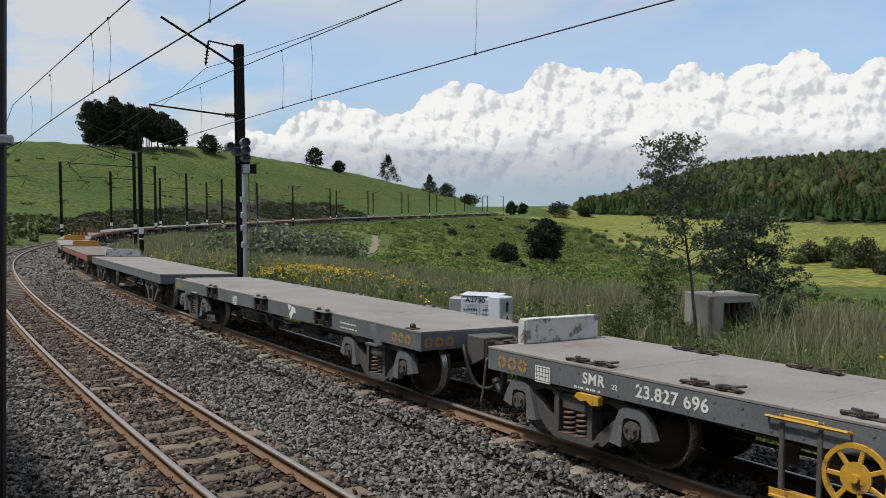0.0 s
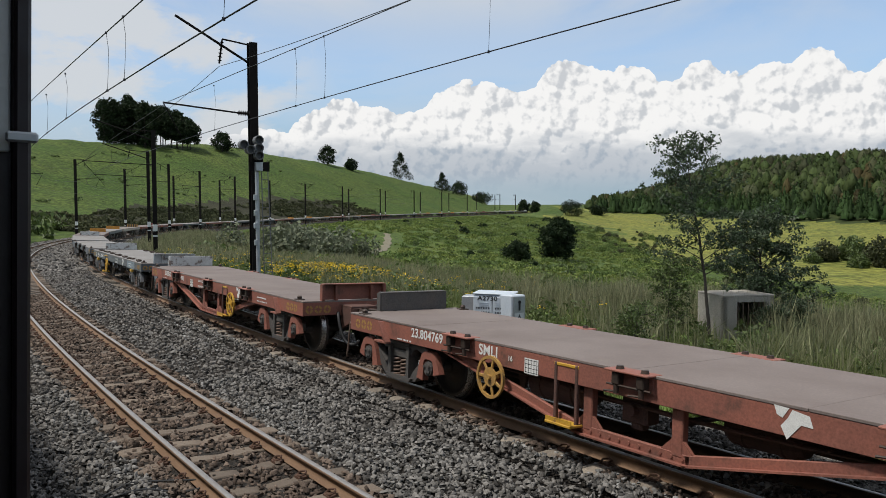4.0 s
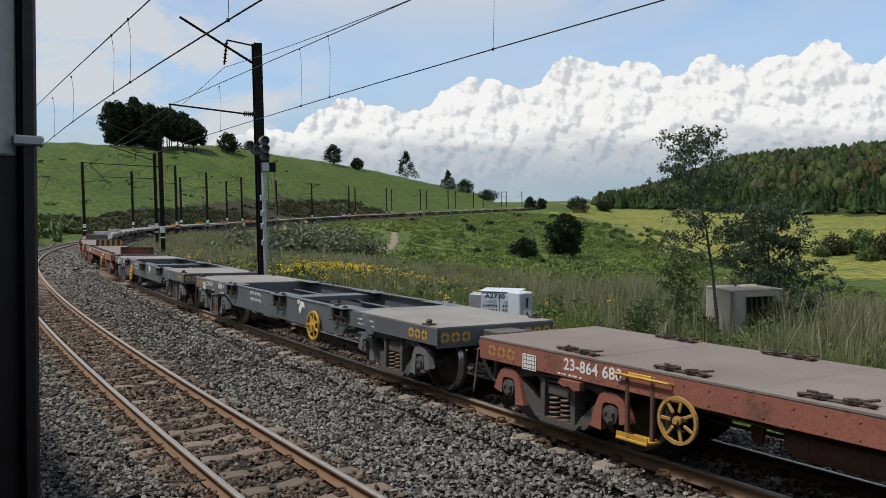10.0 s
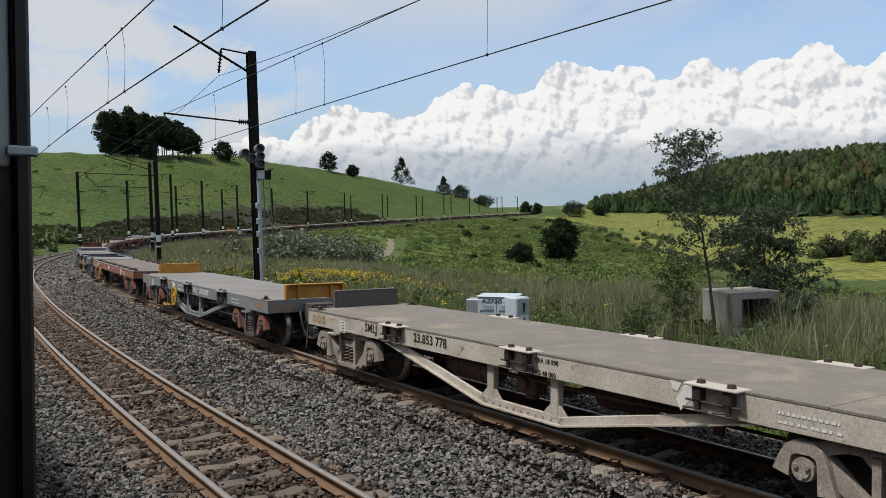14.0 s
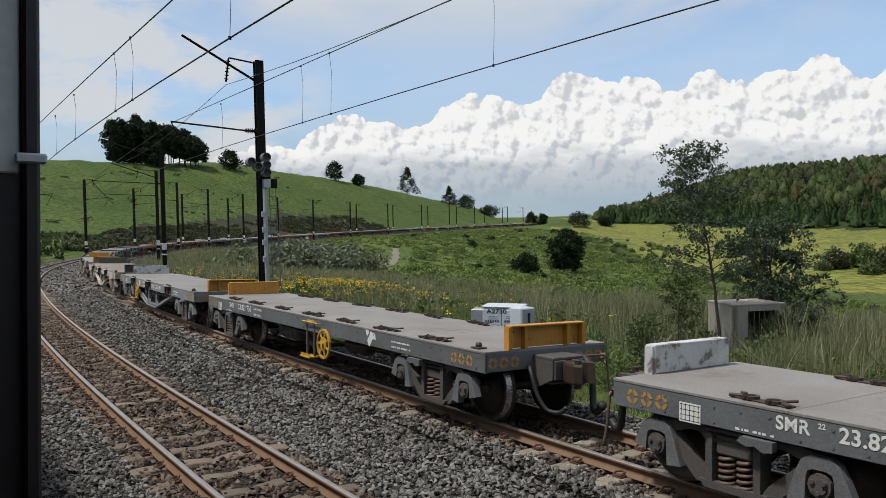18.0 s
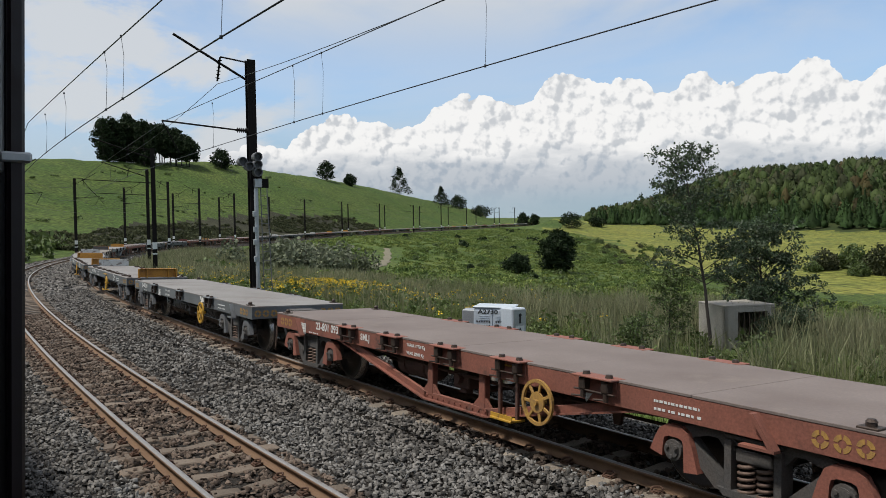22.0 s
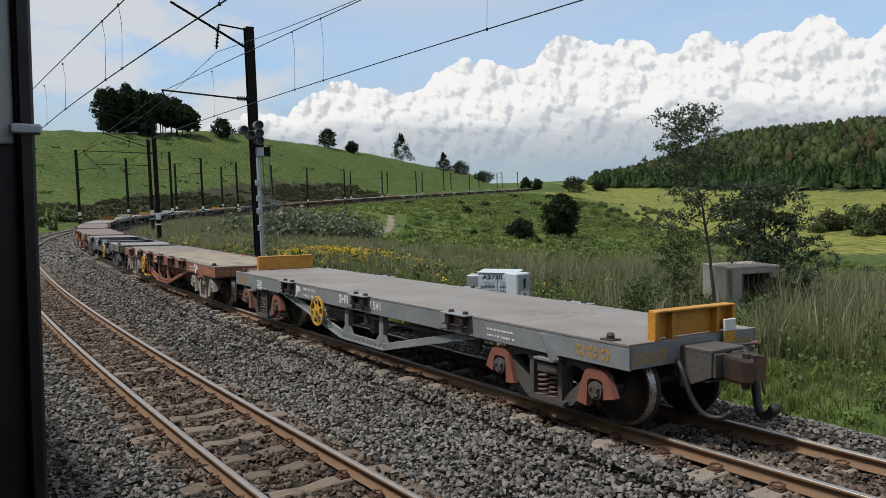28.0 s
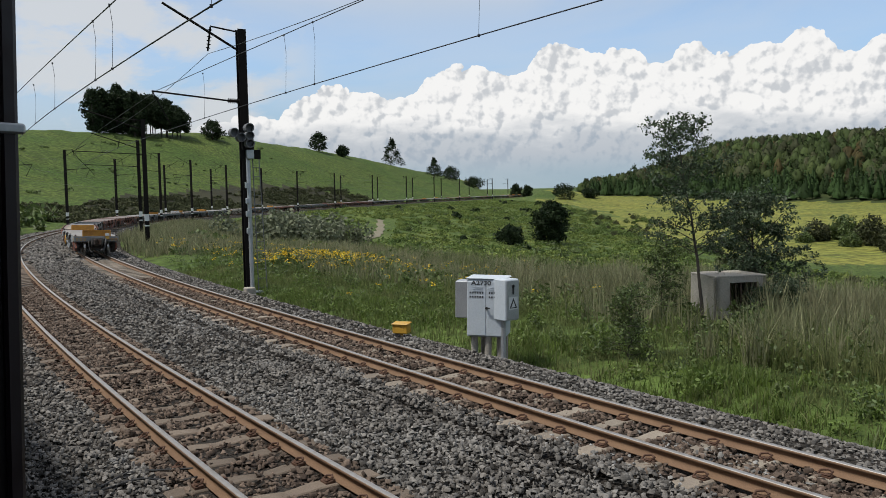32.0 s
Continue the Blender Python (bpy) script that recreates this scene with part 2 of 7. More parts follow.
RUST = (0.16, 0.075, 0.04)
M = dict(
    rail_side=material("rusty_rail_web", (0.20, 0.122, 0.072), 0.85, 0.0, (0.14, 0.082, 0.05), 3, 0.6, 80, 0.3),
    rail_top=material("worn_rail_head", (0.42, 0.40, 0.38), 0.45, 0.8, (0.30, 0.24, 0.19), 8, 0.5, 90, 0.2, 0.05),
    sleeper=material("weathered_concrete_sleeper", (0.25, 0.215, 0.172), 0.9, 0, (0.16, 0.125, 0.10), 4, 0.7, 70, 0.35, 0.3, per_object=0.25),
    sleeper_brown=material("brown_stained_sleeper", (0.165, 0.13, 0.10), 0.9, 0, (0.11, 0.08, 0.06), 4, 0.7, 70, 0.35, 0.3, per_object=0.3),
    clip=material("rusty_rail_clip", (0.11, 0.06, 0.04), 0.8, 0.3),
    stone=material("grey_ballast_stone", (0.176, 0.168, 0.158), 0.92, 0, (0.125, 0.112, 0.100), 0.6, 0.75, 45, 0.35, 0.3, island=0.75, third=(0.31, 0.31, 0.31), third_scale=0.4, third_edge=(0.62, 0.74), spec=0.12),
    pale_stone=material("pale_dusty_ballast_stone", (0.27, 0.265, 0.255), 0.92, 0, (0.19, 0.18, 0.17), 0.8, 0.75, 45, 0.35, 0.3, island=0.6, spec=0.12),
    # bed far darker than the stones: the gaps' shade is in its colour
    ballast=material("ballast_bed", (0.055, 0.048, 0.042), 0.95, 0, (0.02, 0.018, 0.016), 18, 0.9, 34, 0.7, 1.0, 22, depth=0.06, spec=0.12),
    ballast_rusty=material("rust_stained_ballast_stone", (0.150, 0.115, 0.092), 0.92, 0, (0.085, 0.062, 0.050), 1.0, 0.7, 45, 0.4, 0.3, island=0.65, spec=0.12),
    grey=material("grey_wagon_paint", (0.125, 0.135, 0.145), 0.55, 0, (0.085, 0.088, 0.09), 1.6, 0.8, 40, 0.25, 0.08, third=RUST, third_scale=3.5, third_edge=(0.66, 0.76)),
    grey_dark=material("dark_grey_wagon_paint", (0.098, 0.108, 0.122), 0.5, 0, (0.07, 0.075, 0.082), 1.6, 0.8, 40, 0.25, 0.06, third=(0.12, 0.075, 0.05), third_scale=4, third_edge=(0.68, 0.78)),
    grey_light=material("pale_grey_wagon_paint", (0.21, 0.225, 0.235), 0.55, 0, (0.14, 0.145, 0.15), 1.4, 0.8, 40, 0.25, 0.06, third=(0.14, 0.10, 0.075), third_scale=4, third_edge=(0.66, 0.78)),
    red=material("faded_red_oxide_paint", (0.27, 0.098, 0.068), 0.65, 0, (0.19, 0.078, 0.058), 1.3, 0.9, 40, 0.3, 0.08, third=(0.085, 0.05, 0.038), third_scale=2.6, third_edge=(0.56, 0.72)),
    brown=material("dark_red_brown_paint", (0.245, 0.090, 0.062), 0.7, 0, (0.16, 0.066, 0.048), 1.5, 0.8, 40, 0.3, 0.08, third=(0.07, 0.045, 0.036), third_scale=2.6, third_edge=(0.55, 0.70)),
    cream=material("chipped_cream_paint", (0.50, 0.46, 0.40), 0.65, 0, (0.33, 0.27, 0.22), 1.5, 0.8, 40, 0.3, 0.08, third=(0.14, 0.075, 0.05), third_scale=4, third_edge=(0.6, 0.68)),
    deck_grey=material("dusty_grey_steel_deck", (0.225, 0.215, 0.205), 0.8, 0, (0.17, 0.155, 0.145), 0.8, 0.9, 30, 0.25, 0.08, third=(0.13, 0.09, 0.065), third_scale=1.5, third_edge=(0.58, 0.75)),
    deck_brown=material("dusty_brown_steel_deck", (0.185, 0.152, 0.138), 0.82, 0, (0.135, 0.105, 0.094), 0.8, 0.9, 30, 0.25, 0.08, third=(0.20, 0.165, 0.14), third_scale=1.5, third_edge=(0.58, 0.75)),
    deck_sandy=material("sand_strewn_steel_deck", (0.20, 0.18, 0.158), 0.9, 0, (0.125, 0.105, 0.092), 0.9, 0.9, 30, 0.3, 0.15, third=(0.30, 0.26, 0.20), third_scale=0.9, third_edge=(0.5, 0.66)),
    frame_dark=material("grimy_bogie_steel", (0.088, 0.084, 0.082), 0.65, 0.2, (0.13, 0.105, 0.088), 4, 0.5, 50, 0.4, 0.15),
    patch=material("pale_blue_touch_up_paint", (0.205, 0.25, 0.29), 0.5, 0, (0.165, 0.20, 0.23), 2, 0.7, 40, 0.2, 0.04),
    leaf_rust=material("russet_woodland_leaf", (0.085, 0.062, 0.026), 0.7, 0, (0.055, 0.055, 0.022), 0.03, 0.9, 1, 0.25, 0, island=0.5, translucent=0.15, spec=0.12),
    sand=material("spilt_pale_sand", (0.30, 0.255, 0.185), 0.95, 0, (0.20, 0.18, 0.15), 3, 0.7, 60, 0.35, 0.4),
    frame_red=material("red_brown_bogie_paint", (0.12, 0.06, 0.048), 0.7, 0.1, (0.07, 0.05, 0.042), 4, 0.6, 50, 0.4, 0.15),
    frame_grey=material("grey_bogie_paint", (0.15, 0.155, 0.165), 0.6, 0.1, (0.08, 0.075, 0.07), 4, 0.6, 50, 0.35, 0.12),
    frame_cream=material("grimy_cream_bogie_paint", (0.34, 0.30, 0.26), 0.7, 0, (0.14, 0.10, 0.08), 4, 0.7, 50, 0.4, 0.15),
    wheel=material("dark_wheel_steel", (0.05, 0.046, 0.044), 0.55, 0.6, (0.09, 0.06, 0.045), 5, 0.5, 50, 0.3, 0.05),
    tread=material("polished_wheel_tread", (0.42, 0.40, 0.38), 0.3, 0.9),
    spring=material("rusty_coil_spring", (0.17, 0.115, 0.09), 0.65, 0.4),
    yellow=material("scuffed_yellow_paint", (0.52, 0.30, 0.035), 0.5, 0, (0.36, 0.20, 0.035), 5, 0.7, 50, 0.2, 0.05, third=(0.13, 0.075, 0.04), third_scale=8, third_edge=(0.58, 0.66)),
    faded_yellow=material("faded_yellow_stencil", (0.42, 0.24, 0.055), 0.7, 0, (0.22, 0.13, 0.06), 14, 0.8, 60, 0.3, 0),
    orange=material("orange_yellow_endboard_paint", (0.50, 0.235, 0.03), 0.5, 0, (0.34, 0.15, 0.03), 3, 0.7, 40, 0.25, 0.05, third=(0.12, 0.06, 0.03), third_scale=6, third_edge=(0.64, 0.7)),
    lock=material("dark_greasy_iron", (0.045, 0.034, 0.028), 0.6, 0.4, (0.09, 0.055, 0.04), 8, 0.6, 60, 0.3, 0.1),
    white=material("flaking_white_paint", (0.52, 0.53, 0.53), 0.55, 0, (0.36, 0.36, 0.34), 4, 0.7, 60, 0.2, 0.05, third=(0.12, 0.085, 0.07), third_scale=5, third_edge=(0.55, 0.62)),
    stencil=material("white_stencil_paint", (0.66, 0.66, 0.64), 0.7, 0, (0.5, 0.5, 0.48), 12, 0.5, 80, 0.2, 0),
    black=material("black_rubber", (0.02, 0.02, 0.021), 0.6, 0, None, 4, 0.3, 60, 0.2, 0.05),
    mast=material("black_steel_mast", (0.011, 0.010, 0.010), 0.8, 0.0, (0.02, 0.016, 0.014), 2, 0.6, 40, 0.3, 0.1, spec=0.1),
    galv=material("galvanised_steel", (0.42, 0.44, 0.46), 0.45, 0.6, (0.32, 0.33, 0.35), 5, 0.5, 60, 0.2, 0.04),
    wire=material("dark_contact_wire", (0.03, 0.032, 0.036), 0.5, 0.5),
    cabinet=material("white_cabinet_enamel", (0.42, 0.47, 0.52), 0.5, 0, (0.50, 0.53, 0.56), 3, 0.5, 40, 0.1, 0.02, third=(0.40, 0.37, 0.32), third_scale=4, third_edge=(0.68, 0.8)),
    concrete=material("stained_concrete", (0.33, 0.31, 0.27), 0.92, 0, (0.30, 0.27, 0.23), 2, 0.8, 30, 0.3, 0.2, third=(0.17, 0.16, 0.13), third_scale=1.6, third_edge=(0.58, 0.74)),
    grass_ground=material("rough_grass_ground", (0.060, 0.100, 0.024), 0.95, 0, (0.094, 0.124, 0.032), 0.05, 0.9, 1.1, 0.75, 1.0, 1.6, third=(0.048, 0.075, 0.020), third_scale=0.22, third_edge=(0.5, 0.66), depth=0.25, spec=0.12),
    fern_ground=material("bracken_covered_slope", (0.095, 0.135, 0.034), 0.95, 0, (0.060, 0.095, 0.028), 0.10, 0.9, 1.6, 0.65, 1.0, 1.3, third=(0.14, 0.165, 0.045), third_scale=0.16, third_edge=(0.5, 0.66), depth=0.35, spec=0.12),
    meadow=material("ripe_yellow_green_meadow", (0.205, 0.205, 0.046), 0.95, 0, (0.145, 0.165, 0.040), 0.035, 0.9, 0.5, 0.75, 1.0, 0.9, third=(0.10, 0.13, 0.034), third_scale=0.06, third_edge=(0.50, 0.68), depth=0.25, spec=0.12),
    bank_earth=material("dark_scrubby_bank", (0.048, 0.048, 0.028), 0.95, 0, (0.030, 0.030, 0.02), 0.12, 0.9, 1.5, 0.6, 0.9, 1.4, third=(0.085, 0.10, 0.04), third_scale=0.1, third_edge=(0.55, 0.7), depth=0.2, spec=0.12),
    # floor darkened in its colour for the shade under the trees
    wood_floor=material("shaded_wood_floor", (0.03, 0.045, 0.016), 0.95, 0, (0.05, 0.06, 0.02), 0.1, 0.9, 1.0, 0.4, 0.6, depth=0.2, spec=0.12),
    blade=material("grass_blade", (0.125, 0.165, 0.052), 0.75, 0, (0.205, 0.215, 0.095), 0.35, 0.9, 5, 0.25, 0, island=0.45, translucent=0.35, spec=0.12),
    dry_blade=material("dry_seeding_grass", (0.30, 0.285, 0.175), 0.8, 0, (0.135, 0.165, 0.07), 0.4, 0.9, 5, 0.25, 0, island=0.45, translucent=0.3, spec=0.12),
    leaf=material("bush_leaf", (0.075, 0.115, 0.032), 0.6, 0, (0.115, 0.15, 0.042), 0.5, 0.8, 6, 0.25, 0, island=0.5, translucent=0.25),
    leaf_dark=material("dark_evergreen_leaf", (0.018, 0.032, 0.014), 0.65, 0, (0.030, 0.046, 0.018), 0.6, 0.8, 6, 0.25, 0, island=0.5, translucent=0.15, spec=0.12),
    leaf_reed=material("grey_green_reed", (0.17, 0.19, 0.12), 0.7, 0, (0.10, 0.12, 0.065), 0.6, 0.8, 6, 0.25, 0, island=0.5, translucent=0.25),
    leaf_pine=material("pine_needle", (0.032, 0.062, 0.020), 0.7, 0, (0.046, 0.078, 0.025), 0.03, 0.8, 1, 0.25, 0, island=0.5, translucent=0.15, spec=0.12),
    leaf_wood=material("woodland_leaf", (0.040, 0.064, 0.020), 0.7, 0, (0.066, 0.086, 0.028), 0.03, 0.9, 1, 0.25, 0, island=0.5, translucent=0.15, spec=0.12),
    fern=material("bracken_fern", (0.150, 0.205, 0.055), 0.65, 0, (0.205, 0.24, 0.066), 0.06, 0.9, 4, 0.25, 0, island=0.5, translucent=0.25, spec=0.12),
    fern_deep=material("deep_green_bracken", (0.10, 0.155, 0.048), 0.65, 0, (0.135, 0.18, 0.05), 0.06, 0.9, 4, 0.25, 0, island=0.5, translucent=0.25, spec=0.12),
    leaf_bank=material("olive_bank_scrub", (0.058, 0.068, 0.032), 0.7, 0, (0.085, 0.09, 0.045), 0.1, 0.9, 4, 0.25, 0, island=0.5, translucent=0.15, spec=0.12),
    leaf_grey=material("feathery_wattle_leaf", (0.048, 0.078, 0.040), 0.6, 0, (0.078, 0.108, 0.050), 0.6, 0.8, 6, 0.25, 0, island=0.5, translucent=0.3),
    leaf_fresh=material("fresh_green_leaf", (0.10, 0.155, 0.03), 0.6, 0, (0.14, 0.19, 0.04), 0.6, 0.8, 6, 0.25, 0, island=0.4, translucent=0.35),
    flower=material("yellow_flower", (0.72, 0.50, 0.02), 0.7, 0, (0.6, 0.40, 0.02), 3, 0.5, 20, 0.2, 0, island=0.3, translucent=0.2),
    bark=material("grey_brown_bark", (0.042, 0.036, 0.030), 0.9, 0, (0.05, 0.04, 0.034), 6, 0.8, 40, 0.4, 0.5),
    path=material("trodden_earth", (0.19, 0.165, 0.115), 0.95, 0, (0.13, 0.125, 0.075), 2, 0.7, 30, 0.3, 0.3),
    carriage=material("dark_maroon_carriage_paint", (0.018, 0.010, 0.012), 0.45, 0, (0.012, 0.008, 0.01), 3, 0.5, 60, 0.2, 0.03),
    plate=material("dull_white_plate", (0.60, 0.62, 0.62), 0.6, 0, (0.5, 0.51, 0.5), 4, 0.5, 60, 0.12, 0.03),
)


# ---- mesh helpers ----
class Geo:
    """Collects vertices and faces, with a material slot for each face."""

    def __init__(self):
        self.v, self.f, self.s = [], [], []

    def add(self, verts, faces, slot=0):
        n = len(self.v)
        self.v += [tuple(p) for p in verts]
        self.f += [tuple(i + n for i in f) for f in faces]
        self.s += [slot] * len(faces)
        return self

    def box(self, c, size, turn=None, slot=0, bevel=0.0):
        x, y, z = (a / 2 for a in size)
        if bevel:
            b = min(bevel, x * 0.9, y * 0.9, z * 0.9)
            vs = []
            for sx in (-1, 1):
                for sy in (-1, 1):
                    for sz in (-1, 1):
                        vs += [(sx * (x - b), sy * (y - b), sz * z), (sx * (x - b), sy * y, sz * (z - b)), (sx * x, sy * (y - b), sz * (z - b))]

            def i(sx, sy, sz, k):
                return ((sx > 0) * 4 + (sy > 0) * 2 + (sz > 0)) * 3 + k
            fs = []
            for s in (-1, 1):
                fs.append([i(-1, -1, s, 0), i(1, -1, s, 0), i(1, 1, s, 0), i(-1, 1, s, 0)][::s])
                fs.append([i(-1, s, -1, 1), i(1, s, -1, 1), i(1, s, 1, 1), i(-1, s, 1, 1)][::-s])
                fs.append([i(s, -1, -1, 2), i(s, 1, -1, 2), i(s, 1, 1, 2), i(s, -1, 1, 2)][::s])
                for q in (-1, 1):
                    fs.append([i(-1, s, q, 0), i(-1, s, q, 1), i(1, s, q, 1), i(1, s, q, 0)])
                    fs.append([i(s, -1, q, 0), i(s, -1, q, 2), i(s, 1, q, 2), i(s, 1, q, 0)])
                    fs.append([i(s, q, -1, 1), i(s, q, -1, 2), i(s, q, 1, 2), i(s, q, 1, 1)])
                    for r in (-1, 1):
                        fs.append([i(s, q, r, 0), i(s, q, r, 1), i(s, q, r, 2)])
        else:
            vs = [(a, b, c_) for a in (-x, x) for b in (-y, y) for c_ in (-z, z)]
            fs = [(0, 1, 3, 2), (4, 6, 7, 5), (0, 4, 5, 1), (2, 3, 7, 6), (0, 2, 6, 4), (1, 5, 7, 3)]
        m = Matrix.Translation(c) @ (turn.to_4x4() if turn else Matrix())
        return self.add([m @ Vector(p) for p in vs], fs, slot)

    def rod(self, a, b, r, n=8, r2=None, slot=0, caps=True):
        a, b = Vector(a), Vector(b)
        q = (b - a).to_track_quat("Z", "Y")
        vs, r2 = [], r if r2 is None else r2
        for p, rr in ((a, r), (b, r2)):
            vs += [p + q @ Vector((rr * math.cos(2 * math.pi * k / n), rr * math.sin(2 * math.pi * k / n), 0)) for k in range(n)]
        fs = [(k, (k + 1) % n, n + (k + 1) % n, n + k) for k in range(n)]
        if caps:
            fs += [tuple(range(n))[::-1], tuple(range(n, 2 * n))]
        return self.add(vs, fs, slot)

    def tube(self, pts, r, n=6, slot=0):
        pts = [Vector(p) for p in pts]
        vs, fs = [], []
        for k, p in enumerate(pts):
            d = pts[min(k + 1, len(pts) - 1)] - pts[max(k - 1, 0)]
            q = d.to_track_quat("Z", "Y")
            rr = r[k] if isinstance(r, (list, tuple)) else r
            vs += [p + q @ Vector((rr * math.cos(2 * math.pi * j / n), rr * math.sin(2 * math.pi * j / n), 0)) for j in range(n)]
        for k in range(len(pts) - 1):
            fs += [(k * n + j, k * n + (j + 1) % n, (k + 1) * n + (j + 1) % n, (k + 1) * n + j) for j in range(n)]
        fs += [tuple(range(n))[::-1], tuple(range((len(pts) - 1) * n, len(pts) * n))]
        return self.add(vs, fs, slot)

    def ring(self, c, r0, r1, width, n=20, axis=1, slot=0):
        """A flat ring with the given inner and outer radius; axis 0, 1 or 2."""
        vs = []
        for h in (-width / 2, width / 2):
            for r in (r0, r1):
                for k in range(n):
                    p = [r * math.cos(2 * math.pi * k / n), r * math.sin(2 * math.pi * k / n)]
                    p.insert(axis, h)
                    vs.append(Vector(p) + Vector(c))
        fs = []
        for k in range(n):
            j = (k + 1) % n
            fs += [(k, j, n + j, n + k), (2 * n + k, 3 * n + k, 3 * n + j, 2 * n + j), (n + k, n + j, 3 * n + j, 3 * n + k), (k, 2 * n + k, 2 * n + j, j)]
        return self.add(vs, fs, slot)

    def prism(self, outline, y0, y1, holes=False, slot=0):
        """An outline in x and z, pushed from y0 to y1."""
        n = len(outline)
        vs = [(x, y0, z) for x, z in outline] + [(x, y1, z) for x, z in outline]
        fs = [tuple(range(n)), tuple(range(n, 2 * n))[::-1]] + [(k, n + k, n + (k + 1) % n, (k + 1) % n) for k in range(n)]
        return self.add(vs, fs, slot)

    def mesh(self, name, mats, smooth=False):
        me = bpy.data.meshes.new(name)
        me.from_pydata(self.v, [], self.f)
        for m in mats if isinstance(mats, (list, tuple)) else [mats]:
            me.materials.append(m)
        me.polygons.foreach_set("material_index", self.s)
        if smooth:
            me.polygons.foreach_set("use_smooth", [True] * len(self.f))
        me.update()
        return me


def raw_mesh(name, verts, faces, mats, slots=None, smooth=False):
    """A mesh from numpy arrays of vertices and of equal-sized faces."""
    me = bpy.data.meshes.new(name)
    k = faces.shape[1]
    me.vertices.add(len(verts))
    me.vertices.foreach_set("co", np.ascontiguousarray(verts, dtype=np.float32).ravel())
    me.loops.add(faces.size)
    me.loops.foreach_set("vertex_index", np.ascontiguousarray(faces, dtype=np.int32).ravel())
    me.polygons.add(len(faces))
    me.polygons.foreach_set("loop_start", np.arange(0, faces.size, k, dtype=np.int32))
    me.polygons.foreach_set("loop_total", np.full(len(faces), k, dtype=np.int32))
    for m in mats if isinstance(mats, (list, tuple)) else [mats]:
        me.materials.append(m)
    if slots is not None:
        me.polygons.foreach_set("material_index", np.ascontiguousarray(slots, dtype=np.int32))
    if smooth:
        me.polygons.foreach_set("use_smooth", np.ones(len(faces), dtype=bool))
    me.update(calc_edges=True)
    me.validate()
    return me


def part(name, geo, mats, parent, label="", at=None, smooth=False):
    me = geo.mesh(name, mats, smooth) if isinstance(geo, Geo) else geo
    ob = new(name, me)
    ob.parent = parent
    if at is not None:
        ob.matrix_basis = at
    if label:
        ob["label"] = label
    return ob


def thing(name, label, category, at=None, group="", kind="", data=None):
    ob = new(name, data)
    if at is not None:
        ob.matrix_basis = at
    return tagged(ob, label, category, group, kind)


# ---- the line: a right-hand curve round the valley; s runs with the train, off is to its left ----
STEP, S_MIN, S_MAX = 0.5, -58.0, 760.0
TRACK_GAP = 4.11


def build_line():
    turn0, p0 = math.atan2(298.53, -219.67), Vector((298.53, 219.67)) * (1 - 363.21 / 370.64)

    def bend(s):
        return 1 / 363 if s < 50 else 1 / 200 if s < 165 else 1 / 600 if s < 330 else 1 / 2500 if s < 450 else -1 / 230
    fwd, p, a, s = [], p0.copy(), turn0, 0.0
    while s <= S_MAX + 1:
        fwd.append((p.x, p.y, a))
        a -= bend(s + STEP / 2) * STEP
        p = p + STEP * Vector((math.cos(a), math.sin(a)))
        s += STEP
    back, p, a, s = [], p0.copy(), turn0, 0.0
    while s > S_MIN:
        p = p - STEP * Vector((math.cos(a), math.sin(a)))
        a += bend(s) * STEP
        s -= STEP
        back.append((p.x, p.y, a))
    return np.array(back[::-1] + fwd)


LINE = build_line()


def grade(s):
    s = np.asarray(s, float)
    return np.where(s < 140, 0.0, np.where(s < 200, (s - 140) ** 2 / 15600, 0.2308 + np.minimum(s - 200, 280) / 130))


def on_line(s, off=0.0, z=0.0):
    k = min(max((s - S_MIN) / STEP, 0), len(LINE) - 1.001)
    i, u = int(k), k - int(k)
    x, y, a = LINE[i] * (1 - u) + LINE[i + 1] * u
    return Vector((x - math.sin(a) * off, y + math.cos(a) * off, z + float(grade(s))))


def heading(s):
    k = min(max((s - S_MIN) / STEP, 0), len(LINE) - 1.001)
    i, u = int(k), k - int(k)
    return LINE[i][2] * (1 - u) + LINE[i + 1][2] * u


def cant(off):
    """The freight track leans into the curve: its outer rail lies higher."""
    return np.where(np.abs(off) < 1.4, 0.03 + 0.035 * np.asarray(off, float), 0.0)


def line_pose(s, off=0.0, z=0.0):
    """x along the track, y to its left."""
    return Matrix.Translation(on_line(s, off, z)) @ Matrix.Rotation(heading(s), 4, "Z")


def nearest(x, y):
    """s and off of the line at points."""
    pts = LINE[::2]
    out_s, out_o = np.empty(len(x)), np.empty(len(x))
    for c in range(0, len(x), 4000):
        px, py = x[c:c + 4000, None], y[c:c + 4000, None]
        d = (px - pts[None, :, 0]) ** 2 + (py - pts[None, :, 1]) ** 2
        i = d.argmin(1)
        q = pts[i]
        out_s[c:c + 4000] = S_MIN + i * STEP * 2
        side = -np.sin(q[:, 2]) * (px[:, 0] - q[:, 0]) + np.cos(q[:, 2]) * (py[:, 0] - q[:, 1])
        out_o[c:c + 4000] = np.sqrt(d[np.arange(len(i)), i]) * np.where(side >= 0, 1, -1)
    return out_s, out_o


def smooth(a, b, t):
    t = np.clip((t - a) / (b - a), 0, 1)
    return t * t * (3 - 2 * t)


